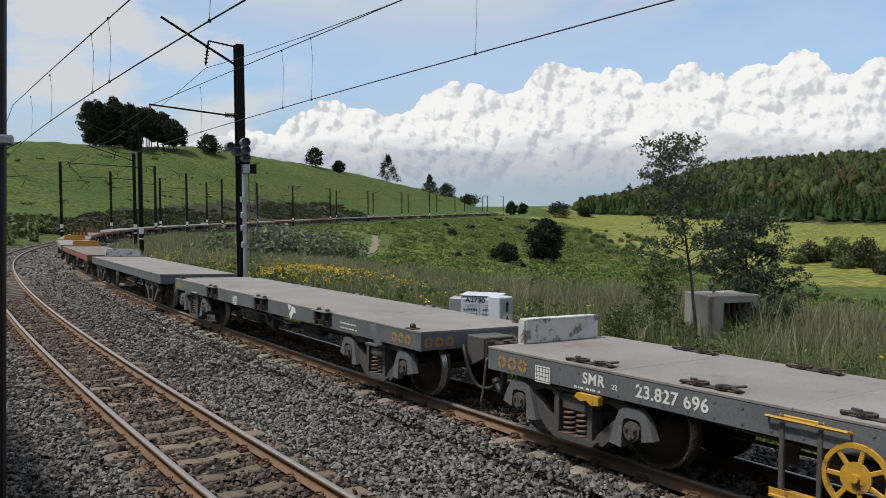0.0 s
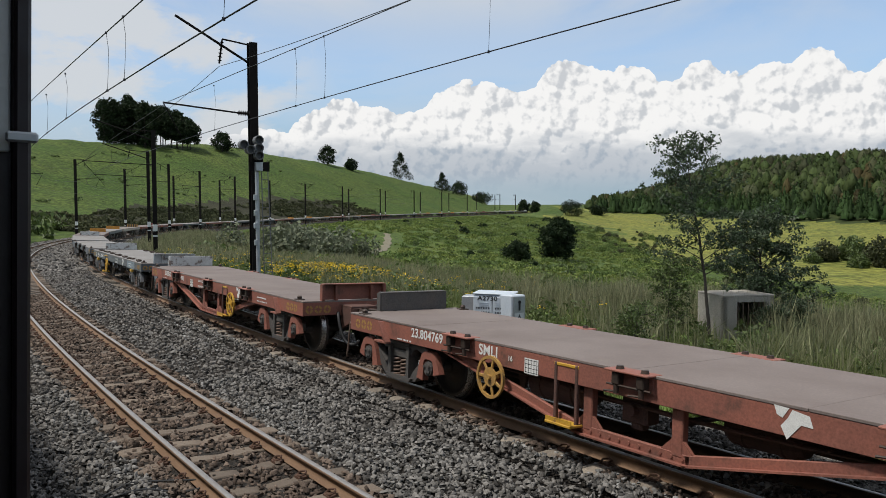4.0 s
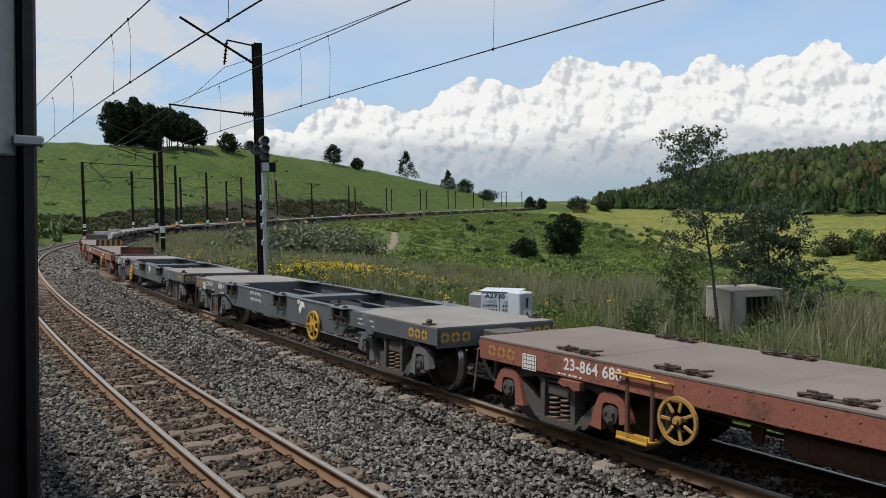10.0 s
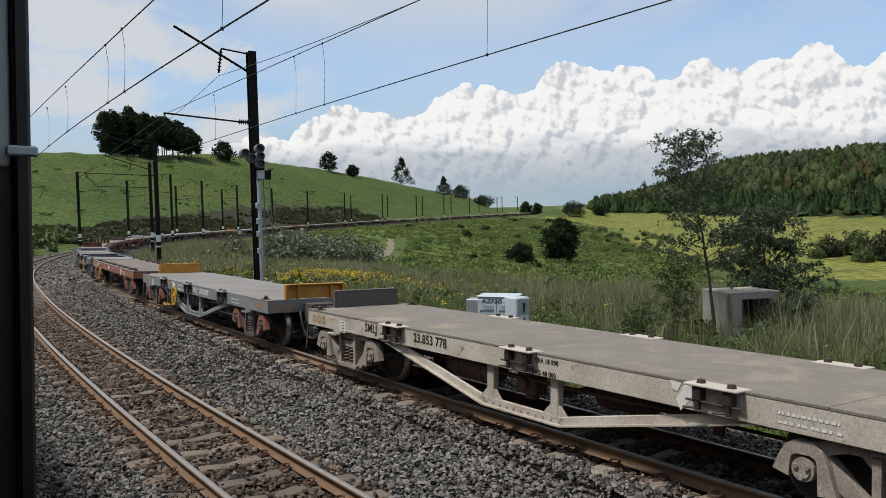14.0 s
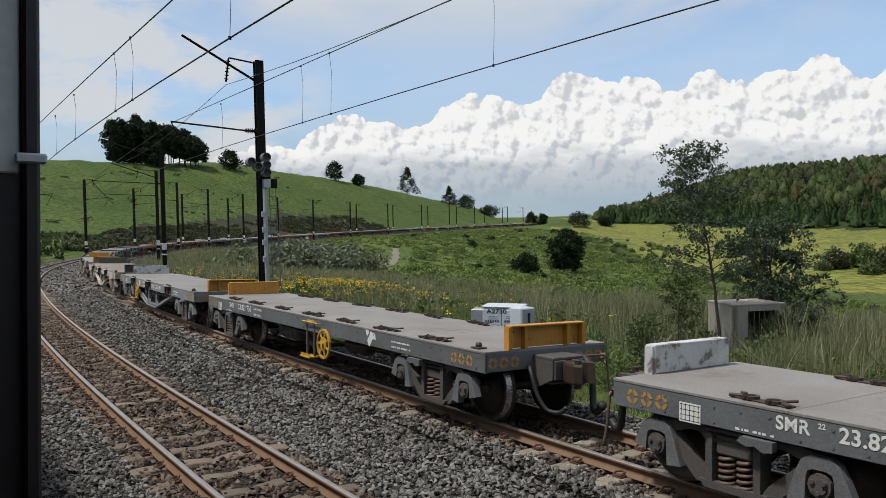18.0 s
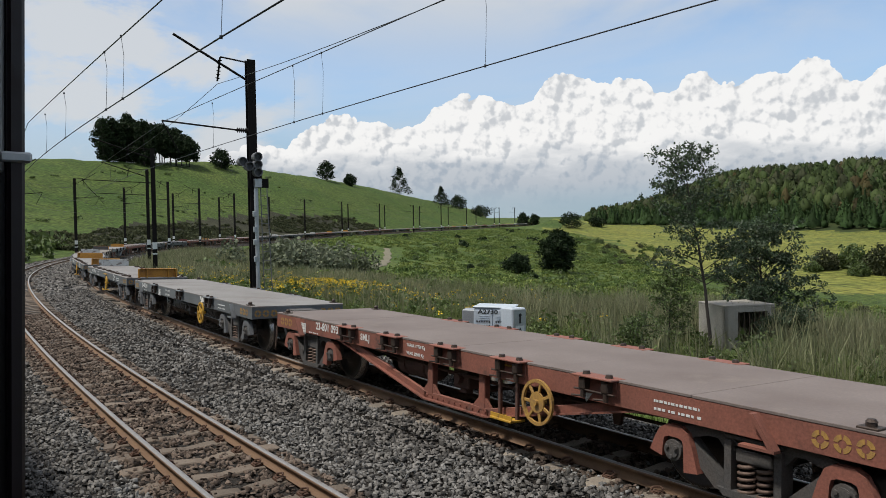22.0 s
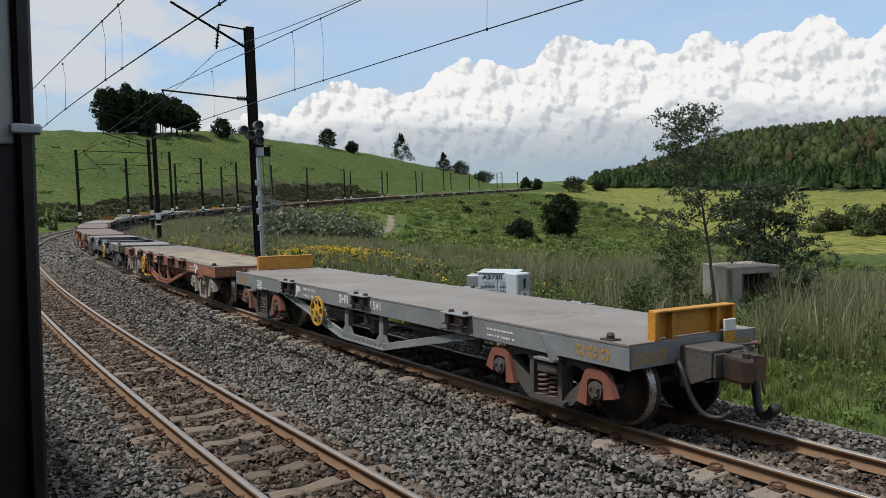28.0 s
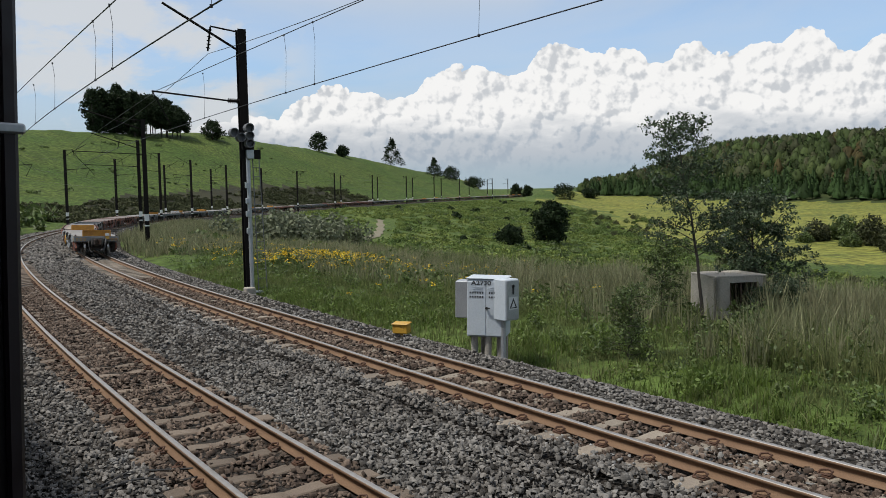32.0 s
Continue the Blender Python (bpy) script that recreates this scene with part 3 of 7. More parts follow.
def waves(x, y, size, seed):
    """Gentle uneven ground: a sum of turned sines."""
    rng = np.random.RandomState(seed)
    z = np.zeros_like(x)
    for k in range(7):
        a, ph, w = rng.uniform(0, 6.28), rng.uniform(0, 6.28), size * rng.uniform(0.5, 1.6)
        z += np.sin((x * math.cos(a) + y * math.sin(a)) * 6.28 / w + ph)
    return z / 7


def ground_z(x, y):
    x, y = np.asarray(x, float).ravel(), np.asarray(y, float).ravel()
    s, off = nearest(x, y)
    zr, inner, d = grade(s), -off, np.hypot(x, y)
    # inside of the curve: a level verge, then the slope down into the valley
    soft = 6.0
    drop = 0.135 * soft * np.log1p(np.exp(np.clip((inner - 21) / soft, -30, 30)))
    zi = zr - 0.42 - 0.75 * smooth(5, 18, inner) - drop + 0.25 * waves(x, y, 9, 3) * smooth(4, 14, inner) + 1.4 * waves(x, y, 60, 5) * smooth(22, 70, inner)
    plain = -13.3 + 9.3 * np.clip((d - 175) / 260, 0, 1) + 6 * smooth(435, 720, d) + 17 * smooth(720, 1900, d) + 1.5 * waves(x, y, 240, 9) * smooth(150, 400, d)
    k = 3.0
    zi = k * np.logaddexp(zi / k, plain / k)
    t = ((x - 110) * 0.8 + (y - 420) * 0.25) / 150
    zi = zi + 28 * smooth(0.35, 1.15, t) * smooth(330, 470, d) * smooth(0.17, 0.37, x / np.maximum(y, 1))
    zi = zi + 4.5 * np.exp(-((x - 66) ** 2 + (y - 462) ** 2) / 900.0) * smooth(4, 14, inner)
    zi = zi + 2.6 * np.exp(-((x + 4) ** 2 + (y - 172) ** 2) / 1300.0) * smooth(6, 20, inner)
    # outside: the grassy hill, whose foot follows the line
    p, q = (x + 118) * 0.4 + (y - 232) * 0.92, (x + 118) * 0.92 - (y - 232) * 0.4 + 15
    crest = np.interp(p, [-400, -150, 0, 90, 190, 285, 400, 520, 900], [14, 20, 25.5, 30.5, 27, 20.5, 13.5, 9, 7])
    foot = np.maximum(off - 10.5, 0.01)
    w = np.where(q > 0, q / (q + foot), 0)
    rise = 0.55 * (1 - w) + 0.45 * (0.5 + 0.5 * np.cos(math.pi * w))
    zo = zr - 0.35 + (crest - zr) * rise - np.where(q < 0, -q * 0.05, 0) + (0.5 * waves(x, y, 18, 4) + 0.9 * waves(x, y, 50, 6)) * smooth(12, 40, off)
    near_cam = smooth(40, 90, d)
    zo = (zr - 0.35) * (1 - near_cam) + zo * near_cam
    z = np.where(off > 8, zo, np.where(off > -3.2, zr - 0.62, zi))
    edge = smooth(8, 11, off)
    z = np.where((off > 8) & (off < 11), (zr - 0.62) * (1 - edge) + zo * edge, z)
    edge = smooth(2.4, 4.6, inner)
    z = np.where((inner > 2.4) & (inner < 4.6), (zr - 0.62) * (1 - edge) + zi * edge, z)
    return np.where(d > 2600, np.maximum(z, -30), z)


def fern_edge(d):
    """The bracken slope's right edge, as x / y, by distance."""
    return np.interp(d, [60, 150, 240, 400, 520], [0.55, 0.31, 0.235, 0.135, 0.10])


def height(x, y):
    return float(ground_z(np.array([x]), np.array([y]))[0])


def build_ground():
    rings = np.concatenate([np.linspace(0.6, 30, 50), 30 * (150 ** (np.linspace(0, 1, 200)[1:] ** 0.9))])
    ang = np.concatenate([np.linspace(-46, 46, 330), np.linspace(46, 314, 60)[1:-1]])
    r, a = np.meshgrid(rings, np.radians(ang), indexing="ij")
    x, y = (r * np.sin(a)).ravel(), (r * np.cos(a)).ravel()
    v = np.stack([x, y, ground_z(x, y)], 1)
    nr, na = r.shape
    i, j = np.meshgrid(np.arange(nr - 1), np.arange(na), indexing="ij")
    k = (j + 1) % na
    f = np.stack([i * na + j, i * na + k, (i + 1) * na + k, (i + 1) * na + j], -1).reshape(-1, 4)
    v = np.vstack([v, [[0, 0, -0.62]]])
    # ripe meadows beyond the valley; under the wood a floor with tree shade in its colour
    c = v[f].mean(1)
    d, lean = np.hypot(c[:, 0], c[:, 1]), c[:, 0] / np.maximum(c[:, 1], 1)
    wob = 26 * waves(c[:, 0], c[:, 1], 70, 12) + 16 * waves(c[:, 0], c[:, 1], 17, 13)
    t = ((c[:, 0] - 110) * 0.8 + (c[:, 1] - 420) * 0.25) / 150 + wob / 300
    front = c[:, 1] > 0
    slot = np.zeros(len(f), int)
    fern = front & (d > 45) & (d < 420) & (lean + wob / 500 < fern_edge(d))
    slot[front & (d + 0.5 * wob > 172) & (lean + wob / 500 > fern_edge(d)) & (t < 0.44)] = 1
    slot[front & (d > 560) & (lean > 0.02) & (lean < 0.30) & (t < 0.62)] = 1
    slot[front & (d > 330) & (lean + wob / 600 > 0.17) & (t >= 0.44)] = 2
    near = np.where(front & (d > 60) & (d < 330) & (np.abs(lean) < 0.45))[0]
    s, off = nearest(c[near, 0], c[near, 1])
    cut = (s + wob[near] > 128) & (s < 345) & (off > 7.6) & (off + 0.14 * wob[near] < 7.6 + 27 * smooth(115, 165, s) * (1 - smooth(270, 350, s)))
    slot[near[cut]] = 3
    far = np.where(fern)[0]
    s, off = nearest(c[far, 0], c[far, 1])
    slot[far[(-off + 0.1 * wob[far] > 11) & (s > 40)]] = 4
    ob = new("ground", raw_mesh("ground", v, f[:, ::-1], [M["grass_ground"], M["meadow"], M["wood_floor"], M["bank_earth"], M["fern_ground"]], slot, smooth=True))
    return tagged(ob, "rolling green grassland with slopes, valley and far fields", "ground", kind="structure")


build_ground()


# ---- ballast bed under both tracks, one ribbon ----
def build_bed():
    prof = [(-3.1, -0.64), (-1.9, -0.21), (-1.5, -0.18), (1.5, -0.18), (2.05, -0.20), (2.5, -0.18), (5.7, -0.18), (6.1, -0.2), (6.6, -0.2), (10.2, -0.2), (11.0, -0.64)]
    ss = list(np.arange(-40, 80, 1.0)) + list(np.arange(80, 520, 4.0))
    v = [tuple(on_line(s, o if o < 5.7 else 5.7 + (o - 5.7) * (1 - 0.78 * smooth(18, 45, s)), z)) for s in ss for o, z in prof]
    n = len(prof)
    f = [(i * n + j, i * n + j + 1, (i + 1) * n + j + 1, (i + 1) * n + j) for i in range(len(ss) - 1) for j in range(n - 1)]
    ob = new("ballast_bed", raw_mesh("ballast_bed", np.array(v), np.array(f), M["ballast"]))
    tagged(ob, "stone ballast bed beneath the railway tracks, darkened for shade between stones", "ballast", kind="structure")


build_bed()

RAIL = [(-0.062, -0.150), (0.062, -0.150), (0.062, -0.138), (0.012, -0.122), (0.010, -0.048), (0.035, -0.036), (0.035, -0.006), (0.026, 0.0),
        (-0.026, 0.0), (-0.035, -0.006), (-0.035, -0.036), (-0.010, -0.048), (-0.012, -0.122), (-0.062, -0.138)]


def rail_mesh(off):
    ss = list(np.arange(-45, 70, 1.0)) + list(np.arange(70, 520, 3.0))
    n, v, f, sl = len(RAIL), [], [], []
    for s in ss:
        for o, z in RAIL:
            v.append(tuple(on_line(s, off + o, z + float(cant(off)))))
    for i in range(len(ss) - 1):
        for j in range(n):
            f.append((i * n + j, (i + 1) * n + j, (i + 1) * n + (j + 1) % n, i * n + (j + 1) % n))
            sl.append(1 if j in (6, 7, 8) else 0)
    return raw_mesh("rail", np.array(v), np.array(f), [M["rail_side"], M["rail_top"]], sl)


def sleeper_mesh(mat):
    """A pressed concrete sleeper, dished between the rail seats."""
    g = Geo()
    sec = [(-1.05, 0.125, 0.0), (-1.0, 0.13, 0.035), (-0.85, 0.13, 0.045), (-0.28, 0.115, 0.045), (0, 0.10, 0.02), (0.28, 0.115, 0.045), (0.85, 0.13, 0.045), (1.0, 0.13, 0.035), (1.05, 0.125, 0.0)]
    vs = []
    for y, hw, top in sec:
        vs += [(-hw - 0.02, y, -0.2), (-hw, y, top - 0.012 - 0.16), (-hw + 0.015, y, top - 0.205 + 0.045), (hw - 0.015, y, top - 0.205 + 0.045), (hw, y, top - 0.012 - 0.16), (hw + 0.02, y, -0.2)]
    fs = []
    for k in range(len(sec) - 1):
        fs += [(k * 6 + j, (k + 1) * 6 + j, (k + 1) * 6 + j + 1, k * 6 + j + 1) for j in range(5)]
    fs += [tuple(range(6)), tuple(range(len(sec) * 6 - 6, len(sec) * 6))[::-1]]
    g.add(vs, fs)
    return g.mesh("sleeper", mat)


def clip_mesh():
    """The spring clips either side of one rail seat."""
    g = Geo()
    for sx in (-1, 1):
        g.tube([(0.09, sx * 0.15, -0.15), (0.07, sx * 0.105, -0.10), (0.0, sx * 0.075, -0.085), (-0.06, sx * 0.10, -0.09), (-0.05, sx * 0.16, -0.115), (0.03, sx * 0.155, -0.12)], 0.014, 5)
        g.box((0, sx * 0.13, -0.145), (0.14, 0.10, 0.03))
    return g.mesh("rail_clip", M["clip"])


SLEEPERS = {}


def build_track(off, mat, label, spacing, near, clips):
    tr = thing("railway_track", label, "railway track", kind="structure")
    for o in (0.565, -0.565):
        part("rail", rail_mesh(off + o), None, tr, "rusty steel rail with a polished head")
    me, cm = sleeper_mesh(mat), clip_mesh()
    s, k = near[0], 0
    spots = SLEEPERS[off] = []
    rng = random.Random(int(off * 10) + 5)
    while s < near[1]:
        m = line_pose(s, off, -0.036 + float(cant(off)) + rng.uniform(-0.008, 0.006)) @ pose(0, 0, 0, 2.0 if off == 0 else 0, rng.uniform(-0.6, 0.6), rng.uniform(-1.2, 1.2))
        spots.append(s)
        part("sleeper", me, None, tr, at=m)
        if s < clips:
            for o in (0.565, -0.565):
                part("rail_clip", cm, None, tr, at=line_pose(s, off + o, float(cant(off + o))))
        s += spacing * rng.uniform(0.96, 1.04)
        k += 1
    # the sleepers further round the bend, too small to tell apart
    g, base = Geo(), [tuple(v.co) for v in me.vertices]
    faces = [tuple(p.vertices) for p in me.polygons]
    while s < 330:
        m = line_pose(s, off, 0)
        g.add([m @ Vector(b) for b in base], faces)
        s += spacing
    tagged(part("far_sleepers", g, mat, tr), kind="stuff")


build_track(0.0, M["sleeper"], "freight track of rusty rails on concrete sleepers in ballast", 0.70, (-12, 70), 32)
build_track(TRACK_GAP, M["sleeper_brown"], "empty track of rusty rails on brown-stained sleepers", 0.70, (-6, 80), 34)


# ---- bogies, shared by all wagons ----
CACHE = {}


def cached(key, make):
    if key not in CACHE:
        CACHE[key] = make()
    return CACHE[key]


def side_frame_mesh(mat):
    """A cast three-piece bogie side: arched top, tension bars, two windows and a spring pocket."""
    g = Geo()
    y0, y1 = -0.05, 0.06
    top = [(-1.00, 0.50), (-0.92, 0.66), (-0.70, 0.71), (-0.52, 0.74), (0.52, 0.74), (0.70, 0.71), (0.92, 0.66), (1.00, 0.50)]
    low = [(-0.74, 0.50), (-0.66, 0.60), (-0.50, 0.645), (0.50, 0.645), (0.66, 0.60), (0.74, 0.50)]
    g.prism([top[0], top[1], top[2], top[3], low[2], low[1], low[0]][::-1], y0, y1)
    g.prism([top[3], top[4], low[3], low[2]][::-1], y0, y1)
    g.prism([top[4], top[5], top[6], top[7], low[5], low[4], low[3]][::-1], y0, y1)
    for sx in (-1, 1):
        # slanting tension bar, spring column, small web in the window's corner
        o = [(sx * 0.80, 0.50), (sx * 0.68, 0.58), (sx * 0.36, 0.29), (sx * 0.26, 0.16), (sx * 0.42, 0.16)]
        g.prism(o if sx < 0 else o[::-1], y0, y1)
        c = [(sx * 0.22, 0.18), (sx * 0.295, 0.18), (sx * 0.295, 0.66), (sx * 0.22, 0.66)]
        g.prism(c if sx > 0 else c[::-1], y0 - 0.03, y1 + 0.035)
        w = [(sx * 0.295, 0.645), (sx * 0.295, 0.53), (sx * 0.40, 0.645)]
        g.prism(w if sx < 0 else w[::-1], y0 + 0.01, y1 - 0.01)
    g.prism([(-0.30, 0.13), (0.30, 0.13), (0.37, 0.20), (-0.37, 0.20)], y0 - 0.04, y1 + 0.04)
    g.box((0, 0.03, 0.70), (0.60, 0.13, 0.045), bevel=0.01)
    return g.mesh("side_frame", mat)


def pedestal_mesh(mat, out):
    """The arched shield round an axle end, standing proud of the side frame; the foot on the outer side is shorter."""
    g = Geo()
    outer = [(-0.30, 0.27), (-0.225, 0.52), (-0.17, 0.64), (-0.09, 0.69), (0.09, 0.69), (0.17, 0.64), (0.23, 0.54), (0.29, 0.40)]
    inner = [(-0.135, 0.25), (-0.125, 0.50), (-0.11, 0.555), (-0.06, 0.575), (0.06, 0.575), (0.11, 0.555), (0.125, 0.50), (0.135, 0.36)]
    shape = [(x * out, z) for x, z in outer + inner[::-1]]
    g.prism(shape if out > 0 else shape[::-1], 0.03, 0.125)
    return g.mesh("pedestal", mat)


def spring_mesh(mat):
    g = Geo()
    for cx in (-0.10, 0.10):
        pts = [(cx + 0.075 * math.cos(a), 0.075 * math.sin(a), 0.19 + 0.29 * a / (2 * math.pi * 5)) for a in np.linspace(0, 2 * math.pi * 5, 46)]
        g.tube(pts, 0.021, 5)
    return g.mesh("spring", mat, True)


def bolster_mesh(mat):
    g = Geo()
    g.box((0, 0, 0.56), (0.36, 1.62, 0.17), bevel=0.03)
    for sy in (-1, 1):
        g.box((0, sy * 0.84, 0.565), (0.40, 0.28, 0.14), bevel=0.02)
        g.box((0, sy * 0.945, 0.62), (0.50, 0.05, 0.05))
        g.box((0, sy * 0.955, 0.66), (0.40, 0.03, 0.12))
    g.rod((0, 0, 0.60), (0, 0, 0.78), 0.17, 12)
    for sx in (-1, 1):
        g.box((sx * 0.40, 0, 0.42), (0.10, 1.30, 0.12), bevel=0.02)
        for sy in (-1, 1):
            g.box((sx * 0.42, sy * 0.55, 0.42), (0.07, 0.12, 0.30), Euler((0, sx * 0.15, 0)).to_matrix())
    return g.mesh("bolster", mat)


def wheel_mesh():
    """One wheel: dished web, rim, flange; axis along y, flange towards -y."""
    g = Geo()
    prof = [(0.06, 0.09), (0.12, 0.09), (0.14, 0.05), (0.24, 0.015), (0.345, 0.03), (0.36, 0.062), (0.395, 0.062), (0.412, 0.05), (0.418, -0.03), (0.425, -0.042), (0.447, -0.05), (0.447, -0.066), (0.36, -0.072), (0.34, -0.03), (0.24, -0.04), (0.06, -0.05)]
    n = 30
    vs, fs, sl = [], [], []
    for r, y in [(q * 1.08, w) for q, w in prof]:
        vs += [(r * math.cos(2 * math.pi * k / n), y, r * math.sin(2 * math.pi * k / n)) for k in range(n)]
    for j in range(len(prof) - 1):
        for k in range(n):
            fs.append((j * n + k, j * n + (k + 1) % n, (j + 1) * n + (k + 1) % n, (j + 1) * n + k))
            sl.append(1 if j in (6, 7) else 0)
    g.v, g.f, g.s = vs, fs, sl
    return g.mesh("wheel", [M["wheel"], M["tread"]], True)


def axle_mesh():
    g = Geo()
    g.rod((0, -0.90, 0), (0, 0.90, 0), 0.075, 12)
    return g.mesh("axle", M["wheel"], True)


def cap_mesh(mat):
    """The bearing end cap with its three bolts."""
    g = Geo()
    g.box((0, -0.01, 0.06), (0.21, 0.17, 0.20), bevel=0.03)
    g.rod((0, 0.04, 0), (0, 0.14, 0), 0.105, 16)
    g.rod((0, 0.14, 0), (0, 0.155, 0), 0.075, 14)
    for k in range(3):
        a = 2.1 * k + 0.5
        g.rod((0.06 * math.cos(a), 0.14, 0.06 * math.sin(a)), (0.06 * math.cos(a), 0.175, 0.06 * math.sin(a)), 0.022, 6)
    return g.mesh("axle_cap", mat)


def brake_shoe_mesh():
    """A brake block on its hanger, close to the tread."""
    g = Geo()
    for k in range(4):
        a = radians(-34 + 17 * k)
        g.box((0.475 * math.cos(a), 0, 0.475 * math.sin(a)), (0.07, 0.09, 0.15), Euler((0, -a, 0)).to_matrix(), bevel=0.008)
    g.box((0.53, 0, 0.13), (0.05, 0.05, 0.42), Euler((0, 0.12, 0)).to_matrix(), bevel=0.008)
    return g.mesh("brake_shoe", M["spring"])


AXLE_Z, FRAME_Y = 0.46, 0.91


def add_bogie(wagon, x, frame, cap, rng):
    b = part("bogie", cached(("bolster", frame), lambda: bolster_mesh(M[frame])), None, wagon, at=pose(x, 0, 0))
    for sy, rz in ((1, 0), (-1, 180)):
        part("side_frame", cached(("side", frame), lambda: side_frame_mesh(M[frame])), None, b, at=pose(0, sy * FRAME_Y, 0.03, 0, 0, rz))
        part("spring", cached("spring", lambda: spring_mesh(M["spring"])), None, b, "rusty coil springs", at=pose(0, sy * (FRAME_Y + 0.01), 0.03))
    for sx in (-0.87, 0.87):
        part("axle", cached("axle", axle_mesh), None, b, at=pose(sx, 0, AXLE_Z, 0, rng.uniform(0, 360), 0))
        for sy, rz in ((1, 0), (-1, 180)):
            part("wheel", cached("wheel", wheel_mesh), None, b, at=pose(sx, sy * 0.565, AXLE_Z, 0, 0, rz))
            part("axle_cap", cached(("cap", frame), lambda: cap_mesh(M[frame])), None, b, at=pose(sx, sy * (FRAME_Y - 0.01), AXLE_Z + 0.005, 0, 0, rz))
            out = 1 if sx * sy > 0 else -1
            part("pedestal", cached(("pedestal", cap, out), lambda: pedestal_mesh(M[cap], out)), None, b, at=pose(sx, sy * FRAME_Y, 0.02, 0, 0, rz))
        part("brake_shoe", cached("shoe", brake_shoe_mesh), None, b, at=pose(sx, 0.565, AXLE_Z, 0, 0, 0 if sx < 0 else 180))


# ---- lettering ----
def lettering(name, text, size, mat, parent, at, spacing=1.0):
    cu = bpy.data.curves.new(name, "FONT")
    cu.body, cu.size, cu.extrude, cu.space_character, cu.offset = text, size, 0.0008, spacing, 0.022 * size
    cu.materials.append(mat)
    ob = new(name, cu)
    ob.parent = parent
    ob.matrix_basis = at
    return ob


def on_side(x, z, y=1.083):
    """A frame on the wagon's left side, reading towards the rear."""
    return Matrix(((-1, 0, 0, x), (0, 0, 1, y), (0, 1, 0, z), (0, 0, 0, 1)))


def on_end(y, z, x=-6.1035):
    """A frame on the wagon's rear end, seen from behind."""
    return Matrix(((0, 0, -1, x), (-1, 0, 0, y), (0, 1, 0, z), (0, 0, 0, 1)))


def ring_mesh(mat):
    """One stencilled ring in four quarters."""
    g = Geo()
    for q in range(4):
        pts = []
        for r in (0.036, 0.078):
            row = [(r * math.cos(a), r * math.sin(a), 0) for a in np.linspace(q * math.pi / 2 + 0.14, (q + 1) * math.pi / 2 - 0.14, 6)]
            pts += row if r == 0.036 else row[::-1]
        g.add(pts, [tuple(range(12))[::-1]])
    return g.mesh("ring_mark", mat)


def logo_mesh():
    """Two slanted white bars that meet in a V."""
    g = Geo()
    for o in ([(-0.185, 0.135), (-0.04, 0.126), (-0.10, 0.032), (-0.155, 0.053)], [(-0.01, 0.118), (0.15, 0.092), (0.185, -0.005), (0.075, 0.0), (-0.053, -0.15), (-0.115, -0.04), (-0.05, 0.04)]):
        g.add([(x, y, 0.0) for x, y in o], [tuple(range(len(o)))[::-1]])
    return g.mesh("painted_mark", M["stencil"])


def chart_mesh():
    """The white repair panel, ruled in squares."""
    g = Geo()
    g.box((0, 0, 0.002), (0.25, 0.19, 0.004))
    for k in range(5):
        g.box((-0.10 + 0.05 * k, 0, 0.0045), (0.006, 0.17, 0.002), slot=1)
    for k in range(4):
        g.box((0, -0.075 + 0.05 * k, 0.0045), (0.23, 0.006, 0.002), slot=1)
    return g.mesh("repair_panel", [M["stencil"], M["black"]])


def bars_mesh(w, rows, h=0.035, seed=1):
    """Small lettering that cannot be read, as bars."""
    g, rng = Geo(), random.Random(seed)
    for k in range(rows):
        x = 0.0
        while x < w:
            step = rng.uniform(0.022, 0.06)
            g.box((x + step / 2, -k * h * 1.9, 0.001), (step * 0.8, h * 0.6, 0.002))
            x += step + rng.choice((0.006, 0.006, 0.03))
    return g.mesh("small_lettering", M["stencil"])


# ---- wagon fittings ----
def deck_lock_mesh():
    """A pair of folded container catches lying on the deck."""
    g = Geo()
    for sx in (-1, 1):
        g.ring((sx * 0.13, 0, 0.03), 0.045, 0.085, 0.03, 12, axis=2)
        g.box((sx * 0.25, 0.02, 0.028), (0.17, 0.055, 0.03), Euler((0, 0, sx * 0.5)).to_matrix(), bevel=0.008)
        g.box((sx * 0.24, -0.05, 0.045), (0.16, 0.04, 0.025), Euler((0.1, 0.12, -sx * 0.7)).to_matrix(), bevel=0.008)
        g.rod((sx * 0.13, -0.07, 0.03), (sx * 0.13, 0.09, 0.05), 0.018, 6)
    g.box((0, 0, 0.01), (0.62, 0.11, 0.02), bevel=0.006)
    return g.mesh("container_lock", M["lock"])


